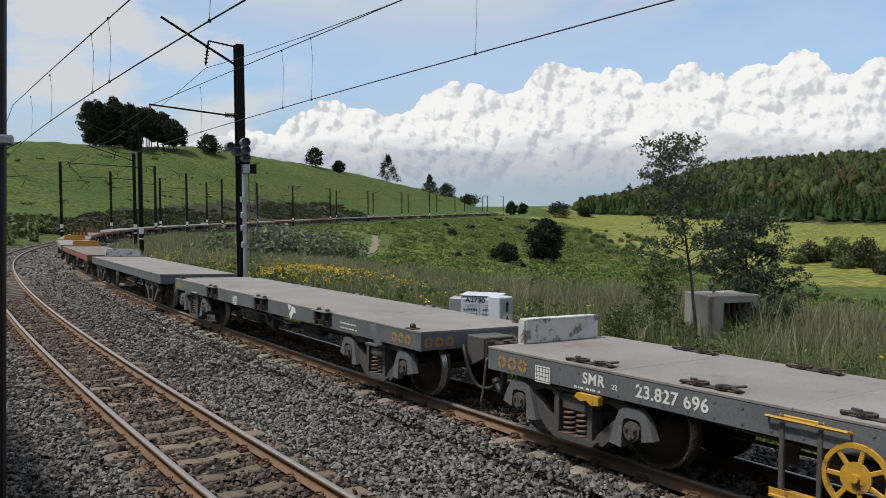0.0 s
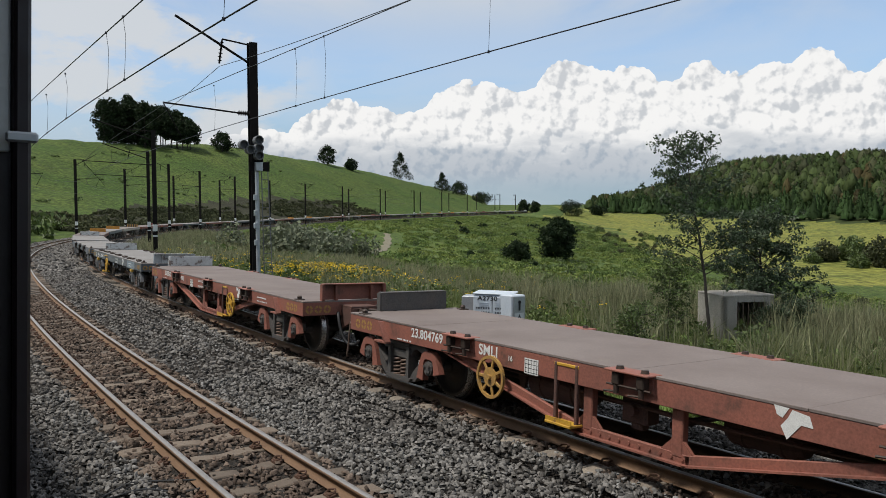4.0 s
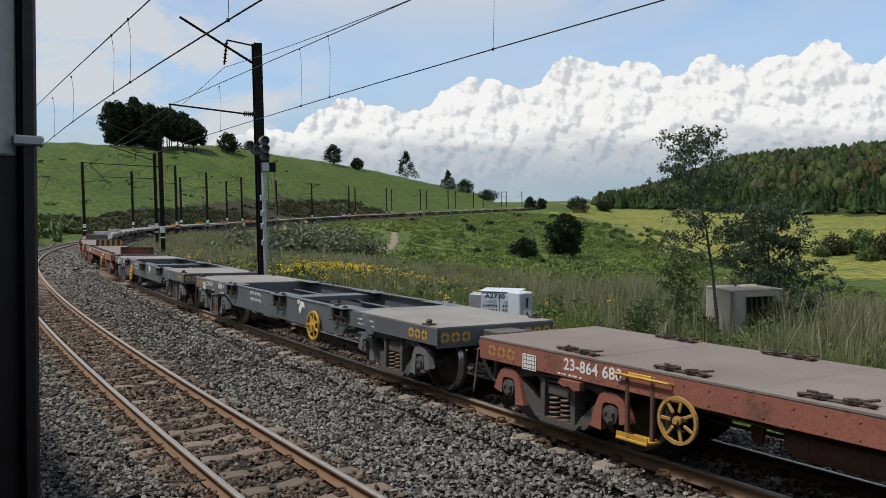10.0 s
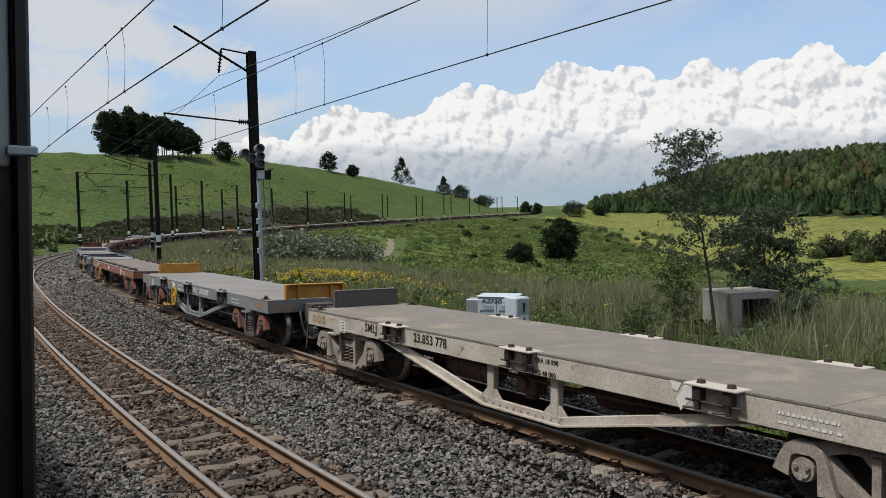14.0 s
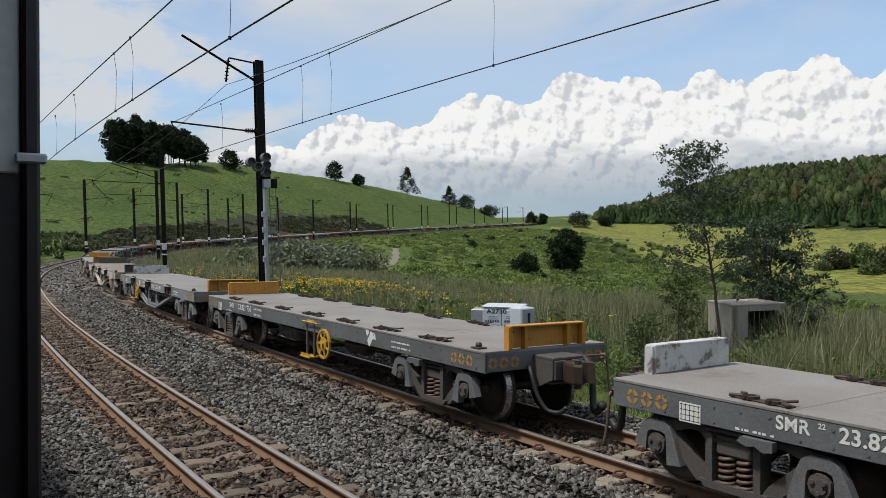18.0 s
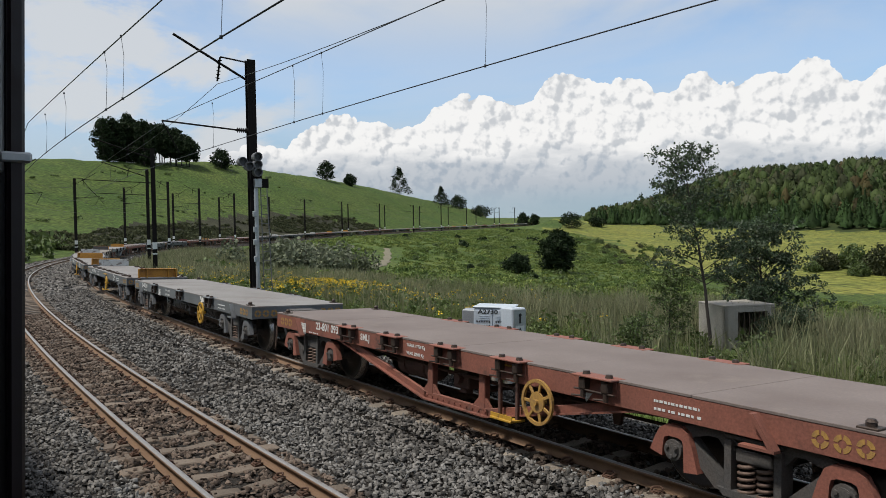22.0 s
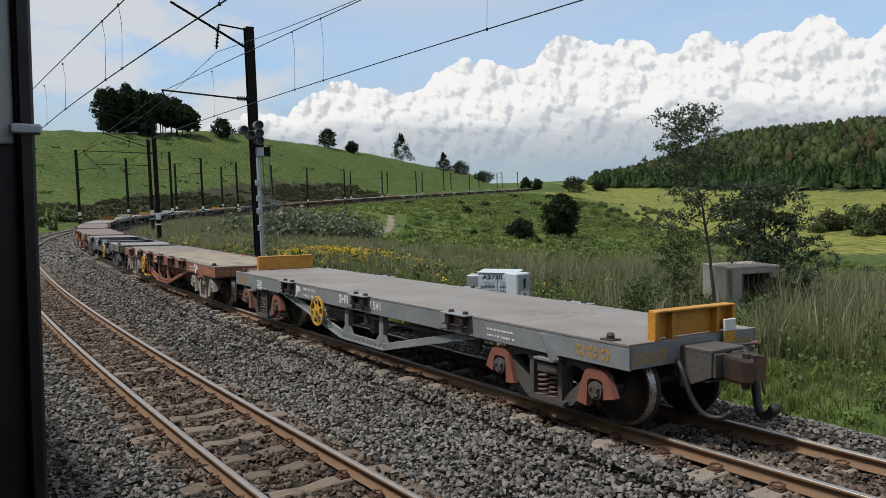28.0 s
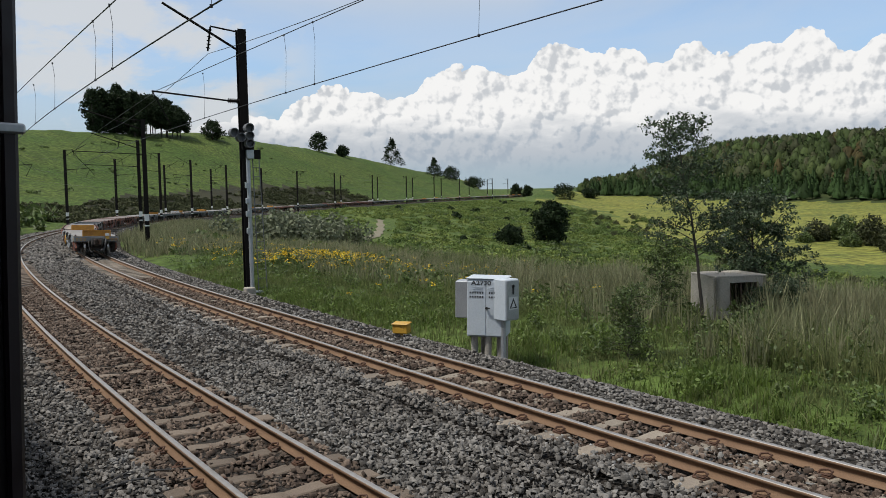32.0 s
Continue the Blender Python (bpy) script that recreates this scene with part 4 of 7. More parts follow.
def edge_lock_mesh(mat):
    """A bracket on the sill with two container catches: flat flap above, pins hanging below."""
    g = Geo()
    g.box((0, 0.035, 0.035), (0.60, 0.23, 0.022), bevel=0.006)
    g.prism([(-0.28, -0.16), (0.28, -0.16), (0.26, 0.02), (-0.26, 0.02)], 0.0, 0.03, slot=0)
    for sx in (-1, 1):
        g.box((sx * 0.17, 0.075, -0.05), (0.10, 0.10, 0.13), bevel=0.012, slot=1)
        g.rod((sx * 0.17, 0.09, -0.21), (sx * 0.17, 0.09, 0.02), 0.030, 8, slot=1)
        g.rod((sx * 0.17, 0.04, 0.04), (sx * 0.17, 0.04, 0.082), 0.048, 10, 0.036, slot=1)
        g.rod((sx * 0.17, 0.09, -0.19), (sx * 0.17 + 0.15, 0.12, -0.20), 0.012, 6, slot=1)
    g.rod((-0.30, 0.10, -0.12), (0.30, 0.10, -0.12), 0.012, 6, slot=1)
    return g.mesh("container_lock", [mat, M["lock"]])


def corner_lock_mesh():
    g = Geo()
    g.box((0, 0, 0.012), (0.18, 0.15, 0.024), bevel=0.006)
    g.rod((0, 0, 0.02), (0, 0, 0.06), 0.045, 10)
    g.rod((0, 0, 0.06), (0, 0, 0.085), 0.05, 10, 0.03)
    return g.mesh("corner_lock", M["lock"])


def hand_wheel(parent, x, z, mat, r=0.34, y=1.14, solid=True):
    w = thing_part = part("handbrake_wheel", cached(("hw_rim", mat, r), lambda: Geo().ring((0, 0, 0), r * 0.86, r, 0.035, 26).mesh("handbrake_wheel", M[mat])), None, parent, "yellow handbrake wheel", at=pose(x, y, z))

    def hub():
        g = Geo()
        g.ring((0, 0.005, 0), r * 0.12, r * (0.46 if solid else 0.2), 0.02, 18)
        g.rod((0, -0.12, 0), (0, 0.05, 0), r * 0.13, 10)
        return g.mesh("hub", M[mat])

    def spoke():
        g = Geo()
        g.box((r * 0.63, 0, 0), (r * 0.56, 0.022, r * 0.15), bevel=0.006)
        return g.mesh("spoke", M[mat])
    part("hub", cached(("hw_hub", mat, r), hub), None, w)
    for k in range(7):
        part("spoke", cached(("hw_spoke", mat, r), spoke), None, w, at=pose(0, 0, 0, 0, k * 360 / 7, 0))
    return w


def step_mesh(h, mat):
    """A shunter's step: two hangers, a tread, a top rail."""
    g = Geo()
    for sx in (-1, 1):
        g.box((sx * 0.17, 0, h / 2), (0.045, 0.05, h), bevel=0.008)
        g.rod((sx * 0.17, 0.02, h * 0.72), (sx * 0.17, -0.18, h * 0.72), 0.014, 6)
    g.box((0, 0.02, 0.015), (0.42, 0.24, 0.03), bevel=0.006, slot=1)
    g.box((0, 0, h - 0.02), (0.40, 0.04, 0.04), bevel=0.008, slot=1)
    g.box((0, 0.12, 0.04), (0.42, 0.012, 0.08), slot=1)
    return g.mesh("brake_step", [M[mat], M["yellow"]])


def coupler_mesh():
    """Shank and knuckle head, reaching out along +x from the headstock."""
    g = Geo()
    g.prism([(0.10, 0.78), (0.48, 0.80), (0.48, 0.94), (0.10, 0.96)], -0.09, 0.09)
    vs = []
    o = [(0.40, 0.10), (0.52, 0.19), (0.72, 0.20), (0.80, 0.13), (0.70, 0.09), (0.64, 0.02), (0.68, -0.06), (0.80, -0.08), (0.84, -0.14), (0.76, -0.21), (0.58, -0.18), (0.40, -0.10)]
    n = len(o)
    for z, k in ((0.73, 0.94), (0.76, 1.0), (0.97, 1.0), (1.0, 0.94)):
        vs += [(0.6 + (x - 0.6) * k, y * k, z) for x, y in o]
    fs = [(j * n + i, j * n + (i + 1) % n, (j + 1) * n + (i + 1) % n, (j + 1) * n + i) for j in range(3) for i in range(n)]
    g.add(vs, [f[::-1] for f in fs] + [tuple(range(n)), tuple(range(3 * n, 4 * n))[::-1]])
    g.rod((0.74, -0.12, 0.68), (0.74, -0.12, 1.05), 0.045, 10)
    return g.mesh("coupler", M["lock"])


def draft_box_mesh(mat):
    """The pocket that holds the coupler below the headstock."""
    g = Geo()
    g.box((0.21, 0, 1.03), (0.44, 0.54, 0.05), bevel=0.012)
    for sy in (-1, 1):
        g.prism([(0.0, 0.58), (0.16, 0.64), (0.42, 0.76), (0.42, 1.01), (0.0, 1.01)], sy * 0.25 - 0.025, sy * 0.25 + 0.025)
    g.box((0.18, 0, 0.70), (0.36, 0.50, 0.04), bevel=0.01)
    for y in (-0.15, 0.15):
        g.box((0.435, y, 0.88), (0.03, 0.20, 0.26), bevel=0.008)
    return g.mesh("draft_box", mat)


def bent(pts, fine=4):
    """Points along a smooth curve through pts."""
    p = [Vector(pts[0])] + [Vector(q) for q in pts] + [Vector(pts[-1])]
    out = []
    for k in range(1, len(p) - 2):
        for j in range(fine):
            u = j / fine
            a, b, c, d = p[k - 1], p[k], p[k + 1], p[k + 2]
            out.append(0.5 * (2 * b + (c - a) * u + (2 * a - 5 * b + 4 * c - d) * u * u + (3 * b - a - 3 * c + d) * u ** 3))
    return out + [p[-1]]


def hose_mesh():
    g = Geo()
    pts = bent([(0.02, 0.40, 0.93), (0.16, 0.42, 1.0), (0.34, 0.42, 0.95), (0.48, 0.38, 0.76), (0.56, 0.32, 0.52), (0.64, 0.26, 0.37), (0.74, 0.22, 0.34), (0.84, 0.20, 0.42)])
    g.tube(pts, [0.044 + 0.006 * (k % 2) for k in range(len(pts))], 9)
    g.rod(pts[-1], (0.90, 0.18, 0.47), 0.06, 10)
    return g.mesh("brake_hose", M["black"], True)


def pipe_hose_mesh():
    g = Geo()
    g.tube(bent([(0.04, -0.36, 0.90), (0.14, -0.40, 0.80), (0.24, -0.38, 0.54), (0.36, -0.32, 0.36), (0.52, -0.24, 0.34), (0.62, -0.2, 0.42)]), 0.030, 8)
    return g.mesh("vacuum_hose", M["black"], True)


def lever_mesh():
    """The uncoupling rod that hangs at the corner of the headstock."""
    g = Geo()
    g.tube(bent([(0.06, 0.12, 1.0), (0.10, 0.60, 0.98), (0.10, 0.98, 0.96), (0.10, 1.03, 0.86), (0.12, 1.04, 0.60), (0.16, 1.05, 0.36)]), 0.017, 7)
    g.box((0.06, 0.98, 0.95), (0.10, 0.05, 0.08), bevel=0.01)
    return g.mesh("uncoupling_lever", M["spring"], True)


def truss_mesh(mat, side):
    """The riveted truss bar below the sill, with its queen post."""
    g = Geo()
    y = side * 0.98
    pts = [(3.42, 0.90), (0.75, 0.34), (-0.75, 0.34), (-3.42, 0.90)]
    for (xa, za), (xb, zb) in zip(pts[:-1], pts[1:]):
        a, b = Vector((xa, y, za)), Vector((xb, y, zb))
        d = b - a
        g.box((a + b) / 2, (d.length + 0.06, 0.05, 0.11), Euler((0, -math.atan2(d.z, d.x), 0)).to_matrix(), bevel=0.008)
        g.box((a + b) / 2 + Vector((0, side * 0.045, -0.05)), (d.length + 0.04, 0.07, 0.02), Euler((0, -math.atan2(d.z, d.x), 0)).to_matrix())
    for x in (0.62, -0.62):
        g.box((x, y - side * 0.02, 0.60), (0.14, 0.10, 0.50), bevel=0.012)
        g.prism([(x - 0.24, 0.36), (x + 0.24, 0.36), (x + 0.07, 0.52), (x - 0.07, 0.52)], y - 0.02, y + 0.02)
    for xa in (3.35, 3.2, 3.05, 2.9):
        for sx in (-1, 1):
            g.rod((sx * xa, y, 0.885), (sx * xa, y + side * 0.04, 0.885), 0.022, 6)
    for xa in np.arange(-0.7, 0.75, 0.14):
        g.rod((xa, y, 0.345), (xa, y + side * 0.04, 0.345), 0.018, 6)
    return g.mesh("truss_bar", mat)


def tank_mesh(mat, x0, x1, r, y, z):
    """A domed cylinder with its two straps."""
    g = Geo()
    prof = [(x0 - 0.10, r * 0.35), (x0 - 0.07, r * 0.75), (x0, r), (x1, r), (x1 + 0.07, r * 0.75), (x1 + 0.10, r * 0.35)]
    for (xa, ra), (xb, rb) in zip(prof[:-1], prof[1:]):
        g.rod((xa, y, z), (xb, y, z), ra, 18, rb, caps=False)
    for x in (x0 - 0.10, x1 + 0.10):
        g.rod((x - 0.004, y, z), (x + 0.004, y, z), r * 0.35, 18)
    for u in (0.2, 0.8):
        x = x0 + (x1 - x0) * u
        g.ring((x, y, z), r, r + 0.012, 0.05, 18, axis=0)
        g.box((x, y, z + r + 0.09), (0.05, 0.10, 0.20))
    return g.mesh("tank", mat)


def rod_mesh(mat, a, b, r):
    return Geo().rod(a, b, r, 8).mesh("pull_rod", mat)


def lever_plate_mesh(mat, x):
    g = Geo()
    g.prism([(x - 0.05, 0.46), (x + 0.05, 0.46), (x + 0.12, 0.86), (x - 0.12, 0.86)], 0.40, 0.44)
    return g.mesh("brake_lever", mat)


def pipe_mesh(mat):
    g = Geo()
    g.tube(bent([(5.9, 0.4, 0.86), (4.0, 0.5, 0.74), (1.0, 0.80, 0.72), (-2.0, 0.80, 0.72), (-5.9, 0.4, 0.84)]), 0.024, 6)
    return g.mesh("brake_pipe", mat)


def valve_mesh(mat):
    g = Geo()
    g.box((0.1, 0.72, 0.66), (0.36, 0.22, 0.30), bevel=0.02)
    g.rod((0.1, 0.83, 0.66), (0.1, 0.90, 0.66), 0.07, 10)
    g.box((0.1, 0.72, 0.48), (0.16, 0.14, 0.10), bevel=0.02)
    return g.mesh("brake_valve", mat)


def hook_mesh(mat):
    """A lifting hook cut from plate, below the sill."""
    g = Geo()
    g.prism([(-0.16, 0.83), (0.16, 0.83), (0.20, 0.78), (0.10, 0.745), (0.02, 0.765), (-0.06, 0.72), (-0.16, 0.74)], 1.06, 1.13)
    return g.mesh("lifting_hook", mat)


def add_gear(wagon, mat, shift):
    m = M[mat]
    part("air_tank", cached(("tank", mat, shift), lambda: tank_mesh(m, shift + 0.05, shift + 0.95, 0.19, 0.62, 0.66)), None, wagon)
    part("brake_cylinder", cached(("cylinder", mat), lambda: tank_mesh(m, -1.6, -0.9, 0.17, 0.42, 0.64)), None, wagon)
    for k, (a, b, r) in enumerate((((-1.5, 0.3, 0.62), (-2.4, 0.25, 0.58), 0.035), ((-3.2, 0.1, 0.50), (3.2, 0.15, 0.50), 0.022), ((-0.2, -0.55, 0.52), (-0.2, 0.55, 0.52), 0.045))):
        part("pull_rod", cached(("rod", mat, k), lambda: rod_mesh(m, a, b, r)), None, wagon)
    for x in (2.4, -2.5):
        part("brake_lever", cached(("lever_plate", mat, x), lambda: lever_plate_mesh(m, x)), None, wagon)
    part("brake_pipe", cached(("pipe", mat), lambda: pipe_mesh(m)), None, wagon)
    part("brake_valve", cached(("valve", mat), lambda: valve_mesh(m)), None, wagon)


def endboard_mesh(kind):
    """The low board across the wagon's end; local x is the thickness."""
    g = Geo()
    if kind == "striped":
        for k in range(10):
            g.box((0, -0.62 + 0.138 * k, 0.17), (0.05, 0.138, 0.34), slot=k % 2)
        return g.mesh("end_board", [M["black"], M["faded_yellow"]])
    mat = {"orange": "orange", "white": "white", "black": "frame_dark", "brown": "brown"}[kind]
    w = 0.66
    g.box((0, 0, 0.16), (0.025, 2 * w, 0.30), bevel=0.006)
    g.box((-0.05, 0, 0.315), (0.14, 2 * w, 0.025), bevel=0.006)
    for sy in (-1, 1):
        g.prism([(0.0, -0.10), (-0.06, -0.10), (-0.11, 0.02), (-0.11, 0.31), (0.0, 0.31)], sy * w - 0.03, sy * w + 0.03)
        g.prism([(0.0, -0.06), (-0.07, -0.06), (-0.10, 0.02), (-0.10, 0.31), (0.0, 0.31)], sy * 0.38 - 0.025, sy * 0.38 + 0.025)
    return g.mesh("end_board", M[mat])


def gusset_mesh(mat):
    """A slanting bracket over the bogie with a small foot plate."""
    g = Geo()
    g.prism([(-0.16, 0.80), (-0.10, 0.80), (0.10, 1.09), (0.05, 1.09)], 1.08, 1.175)
    g.prism([(-0.16, 0.775), (0.20, 0.775), (0.20, 0.80), (-0.16, 0.80)], 1.08, 1.175)
    return g.mesh("gusset", mat)


def flat_body(wagon, paint, deck, sill_z, rivets):
    p, d = M[paint], M[deck]
    for sy in (1, -1):
        g = Geo()
        g.box((0, sy * 1.06, (sill_z + 1.10) / 2), (12.2, 0.04, 1.10 - sill_z), bevel=0.006)
        g.box((0, sy * 1.00, sill_z + 0.01), (12.1, 0.14, 0.02))
        if rivets:
            for x in np.arange(-5.9, 5.95, 0.29):
                for z in (sill_z + 0.05, 1.04):
                    g.rod((x, sy * 1.08, z), (x, sy * 1.087, z), 0.016, 5)
        part("side_sill", g, p, wagon)
    for sx in (1, -1):
        g = Geo()
        g.box((sx * 6.08, 0, 0.98), (0.04, 2.14, 0.25), bevel=0.006)
        g.box((sx * 5.98, 0, 0.87), (0.22, 2.05, 0.02))
        part("headstock", g, p, wagon)
    g = Geo()
    g.box((0, 0, 0.84), (11.9, 0.34, 0.36), bevel=0.02)
    for x in np.arange(-5.0, 5.1, 1.25):
        g.box((x, 0, 0.99), (0.09, 2.05, 0.14))
    part("centre_sill", g, M["frame_dark"], wagon)
    n = 6
    for k in range(n):
        x0, x1 = -6.1 + 12.2 * k / n, -6.1 + 12.2 * (k + 1) / n
        g = Geo()
        g.box(((x0 + x1) / 2, 0, 1.115 + 0.002 * (k % 2)), (x1 - x0 - 0.004, 2.17, 0.03), bevel=0.004)
        part("deck_plate", g, d, wagon)


def skeletal_body(wagon, paint, deck):
    """Deep well sides, decks over the bogies and two open bays between."""
    p, d = M[paint], M[deck]
    for sy in (1, -1):
        g = Geo()
        o = [(6.1, 0.86), (6.1, 1.10), (-6.1, 1.10), (-6.1, 0.86), (-3.25, 0.84), (-2.97, 0.63), (2.97, 0.63), (3.3, 0.76), (3.6, 0.85)]
        g.prism(o[::-1], sy * 1.08 - 0.02 * (sy > 0) * 2, sy * 1.08 + 0.02 * (sy < 0) * 2)
        part("side_beam", g, p, wagon)
        g = Geo()
        g.box((0, sy * 1.03, 1.112), (6.6, 0.12, 0.02))
        part("top_flange", g, p, wagon)
        for x in (3.2, -0.1, -3.1):
            g = Geo()
            g.prism([(x - 0.55, 1.124), (x + 0.55, 1.124), (x + 0.35, 1.132), (x - 0.35, 1.132)], sy * 0.78 - 0.3 * (sy < 0), sy * 0.78 + 0.3 * (sy > 0))
            part("lock_pad", g, p, wagon)
    for sx in (1, -1):
        g = Geo()
        g.box((sx * 6.08, 0, 0.96), (0.04, 2.14, 0.28), bevel=0.006)
        part("headstock", g, p, wagon)
        g = Geo()
        g.box((sx * 4.75, 0, 1.11), (2.7, 2.16, 0.03), bevel=0.004)
        part("deck", g, d, wagon)
        g = Geo()
        g.box((sx * 3.40, 0, 0.94), (0.03, 2.08, 0.32))
        g.box((sx * 4.7, 0, 0.90), (2.5, 0.40, 0.30), bevel=0.02)
        part("end_frame", g, p, wagon)
    for x, w in ((-0.1, 0.5), (1.6, 0.12), (-1.7, 0.12)):
        g = Geo()
        g.box((x, 0, 1.03 if w > 0.2 else 0.88), (w, 2.08, 0.10), bevel=0.01)
        part("cross_beam", g, p, wagon)
    g = Geo()
    g.box((0, 0, 0.75), (6.2, 0.36, 0.20), bevel=0.02)
    part("centre_sill", g, M["frame_dark"], wagon)
    for x in np.arange(-2.8, 2.9, 0.7):
        part("cross_bar", cached("cross_bar", lambda: Geo().box((0, 0, 0.68), (0.06, 2.05, 0.08)).mesh("cross_bar", M["frame_dark"])), None, wagon, at=pose(float(x), 0, 0))
    g = Geo()
    g.rod((3.3, 0.70, 1.0), (-3.3, 0.55, 0.98), 0.032, 8)
    g.rod((3.3, -0.62, 0.92), (-3.3, -0.62, 0.92), 0.025, 8)
    part("brake_pipe", g, p, wagon)


BODY_DROP = 0.07


def make_wagon(spec):
    kind, paint, deck, frame, cap = spec["kind"], spec["paint"], spec["deck"], spec["frame"], spec["cap"]
    rng = random.Random(spec["seed"])
    wagon = thing("flat_wagon" if kind != "skeletal" else "skeletal_wagon", spec["label"], "railway wagon", group="wagons of the freight train")
    p = M[paint]
    if kind == "skeletal":
        skeletal_body(wagon, paint, deck)
    else:
        flat_body(wagon, paint, deck, 0.845, kind == "locks")
        add_gear(wagon, spec["gear"], spec.get("tank", 0.9))
    for x in (4.68, -4.68):
        add_bogie(wagon, x, frame, cap, rng)
    for rz in (0, 180):
        part("coupler", cached("coupler", coupler_mesh), None, wagon, "dark greasy automatic coupler", at=pose(6.1 if rz == 0 else -6.1, 0, 0, 0, 0, rz))
        at_end = pose(6.1 if rz == 0 else -6.1, 0, 0, 0, 0, rz)
        part("draft_box", cached(("draft", paint), lambda: draft_box_mesh(M["frame_red" if paint in ("red", "brown") else "frame_dark"])), None, wagon, at=at_end)
        part("brake_hose", cached("hose", hose_mesh), None, wagon, "ribbed black brake hose", at=at_end)
        part("vacuum_hose", cached("hose2", pipe_hose_mesh), None, wagon, at=at_end)
        part("uncoupling_lever", cached("lever", lever_mesh), None, wagon, at=at_end)
    # catches for containers
    if kind == "locks":
        for x in (4.45, 2.92, 1.36, -0.17, -1.7, -3.15, -4.7):
            for sy in (1, -1):
                part("container_lock", cached("deck_lock", deck_lock_mesh), None, wagon, at=pose(x + rng.uniform(-.05, .05), sy * 0.93, 1.13, 0, 0, rng.uniform(-8, 8)))
        for sy in (1, -1):
            part("corner_lock", cached("corner", corner_lock_mesh), None, wagon, at=pose(-5.75, sy * 0.93, 1.13))
            part("corner_lock", cached("corner", corner_lock_mesh), None, wagon, at=pose(-0.5, sy * 0.93, 1.13))
    else:
        for x in spec.get("locks", (2.95, -0.1, -2.97)):
            for sy, rz in ((1, 0), (-1, 180)):
                part("container_lock", cached(("edge_lock", paint), lambda: edge_lock_mesh(M[paint])), None, wagon, at=pose(x, sy * 1.06, 1.09, 0, 0, rz))
        for sx in (5.75, -5.75):
            for sy in (1, -1):
                part("corner_lock", cached("corner", corner_lock_mesh), None, wagon, at=pose(sx, sy * 1.0, 1.125))
    if kind in ("truss",):
        for sy in (1, -1):
            part("truss_bar", cached(("truss", paint, sy), lambda: truss_mesh(p, sy)), None, wagon)
    if kind != "locks":
        for x in ((4.18, -4.0) if kind == "skeletal" else (4.95, -4.85)):
            part("gusset", cached(("gusset", paint), lambda: gusset_mesh(p)), None, wagon, at=pose(x, 0, 0))
    if spec.get("wheel"):
        x, mat, solid = spec["wheel"]
        r = 0.275 if solid else 0.24
        hand_wheel(wagon, x, 0.69, mat, r, 1.14, solid)
    if spec.get("step") is not None:
        part("brake_step", cached(("step", spec.get("stepmat", spec["gear"])), lambda: step_mesh(0.70, spec.get("stepmat", spec["gear"]))), None, wagon, "shunter's step with yellow tread", at=pose(spec["step"], 1.07, 0.36))
    for end, sx, rz in (("front", 1, 180), ("rear", -1, 0)):
        if spec.get(end):
            part("end_board", cached(("board", spec[end]), lambda: endboard_mesh(spec[end])), None, wagon, {"orange": "orange-yellow end board", "white": "chipped white end board", "black": "dark steel end board", "brown": "rusty brown end board", "striped": "black and yellow striped end board"}[spec[end]],
                 at=pose(sx * 6.0, -0.12 if sx > 0 else 0.0, 1.13, 0, 0, rz))
    if kind == "locks":
        for x in (4.35, -4.35):
            part("lifting_hook", cached(("hook", paint, spec.get("patch")), lambda: hook_mesh(M["yellow"] if spec.get("patch") else p)), None, wagon, "painted plate lifting hook", at=pose(x, 0, 0))
    if spec.get("step") is not None and kind == "locks":
        g = Geo()
        g.tube([(spec["step"] + 0.30, 1.08, 1.02), (spec["step"] + 0.30, 1.13, 1.03), (spec["step"] - 0.42, 1.13, 1.03), (spec["step"] - 0.42, 1.08, 1.02)], 0.016, 6)
        part("grab_rail", g, M["yellow"], wagon, "yellow grab rail")
    if spec.get("patch"):
        g = Geo()
        g.box((-4.05, 1.081, 0.965), (1.5, 0.004, 0.255))
        part("painted_patch", g, M["patch"], wagon, "pale blue touched-up paint")
    if spec.get("sand"):
        part("sand_layer", sand_mesh(), None, wagon, "pale spilt sand on the deck")
    if spec.get("tail"):
        g = Geo()
        g.box((-6.15, -0.52, 1.06), (0.03, 0.20, 0.17), bevel=0.006)
        tail = part("tail_marker", g, M["yellow"], wagon, "yellow and white tail marker")
        g = Geo()
        g.box((-6.15, -0.52, 1.22), (0.03, 0.20, 0.14), bevel=0.006)
        part("white_half", g, M["stencil"], tail)
    # painted marks
    st = M["stencil"]
    for k in range(3):
        ring = cached(("ring", spec["rings"]), lambda: ring_mesh(M[spec["rings"]]))
        for x in (5.85, -5.35):
            part("ring_mark", ring, None, wagon, "yellow stencilled ring", at=on_side(x - 0.02 - 0.19 * k, 0.975, 1.084))
        for y in (0.95, -0.58):
            part("ring_mark", ring, None, wagon, at=on_end(y - 0.185 * k, 0.97))
    part("painted_mark", cached("logo", logo_mesh), None, wagon, "white painted mark", at=on_side(spec["logo"], 0.97, 1.085))
    part("repair_panel", cached("chart", chart_mesh), None, wagon, "white ruled repair panel", at=on_side(spec.get("panel", 5.3 if kind == "skeletal" else 5.1 if kind == "locks" else 1.5), 0.93, 1.084))
    part("small_lettering", cached(("bars", 1), lambda: bars_mesh(0.55, 2, 0.042)), None, wagon, at=on_side(-3.6, 1.0, 1.083))
    part("small_lettering", cached(("bars", 2), lambda: bars_mesh(0.36, 1, 0.036, 2)), None, wagon, at=on_side(4.6, 0.88, 1.083))
    tm = M["black"] if paint == "cream" else st
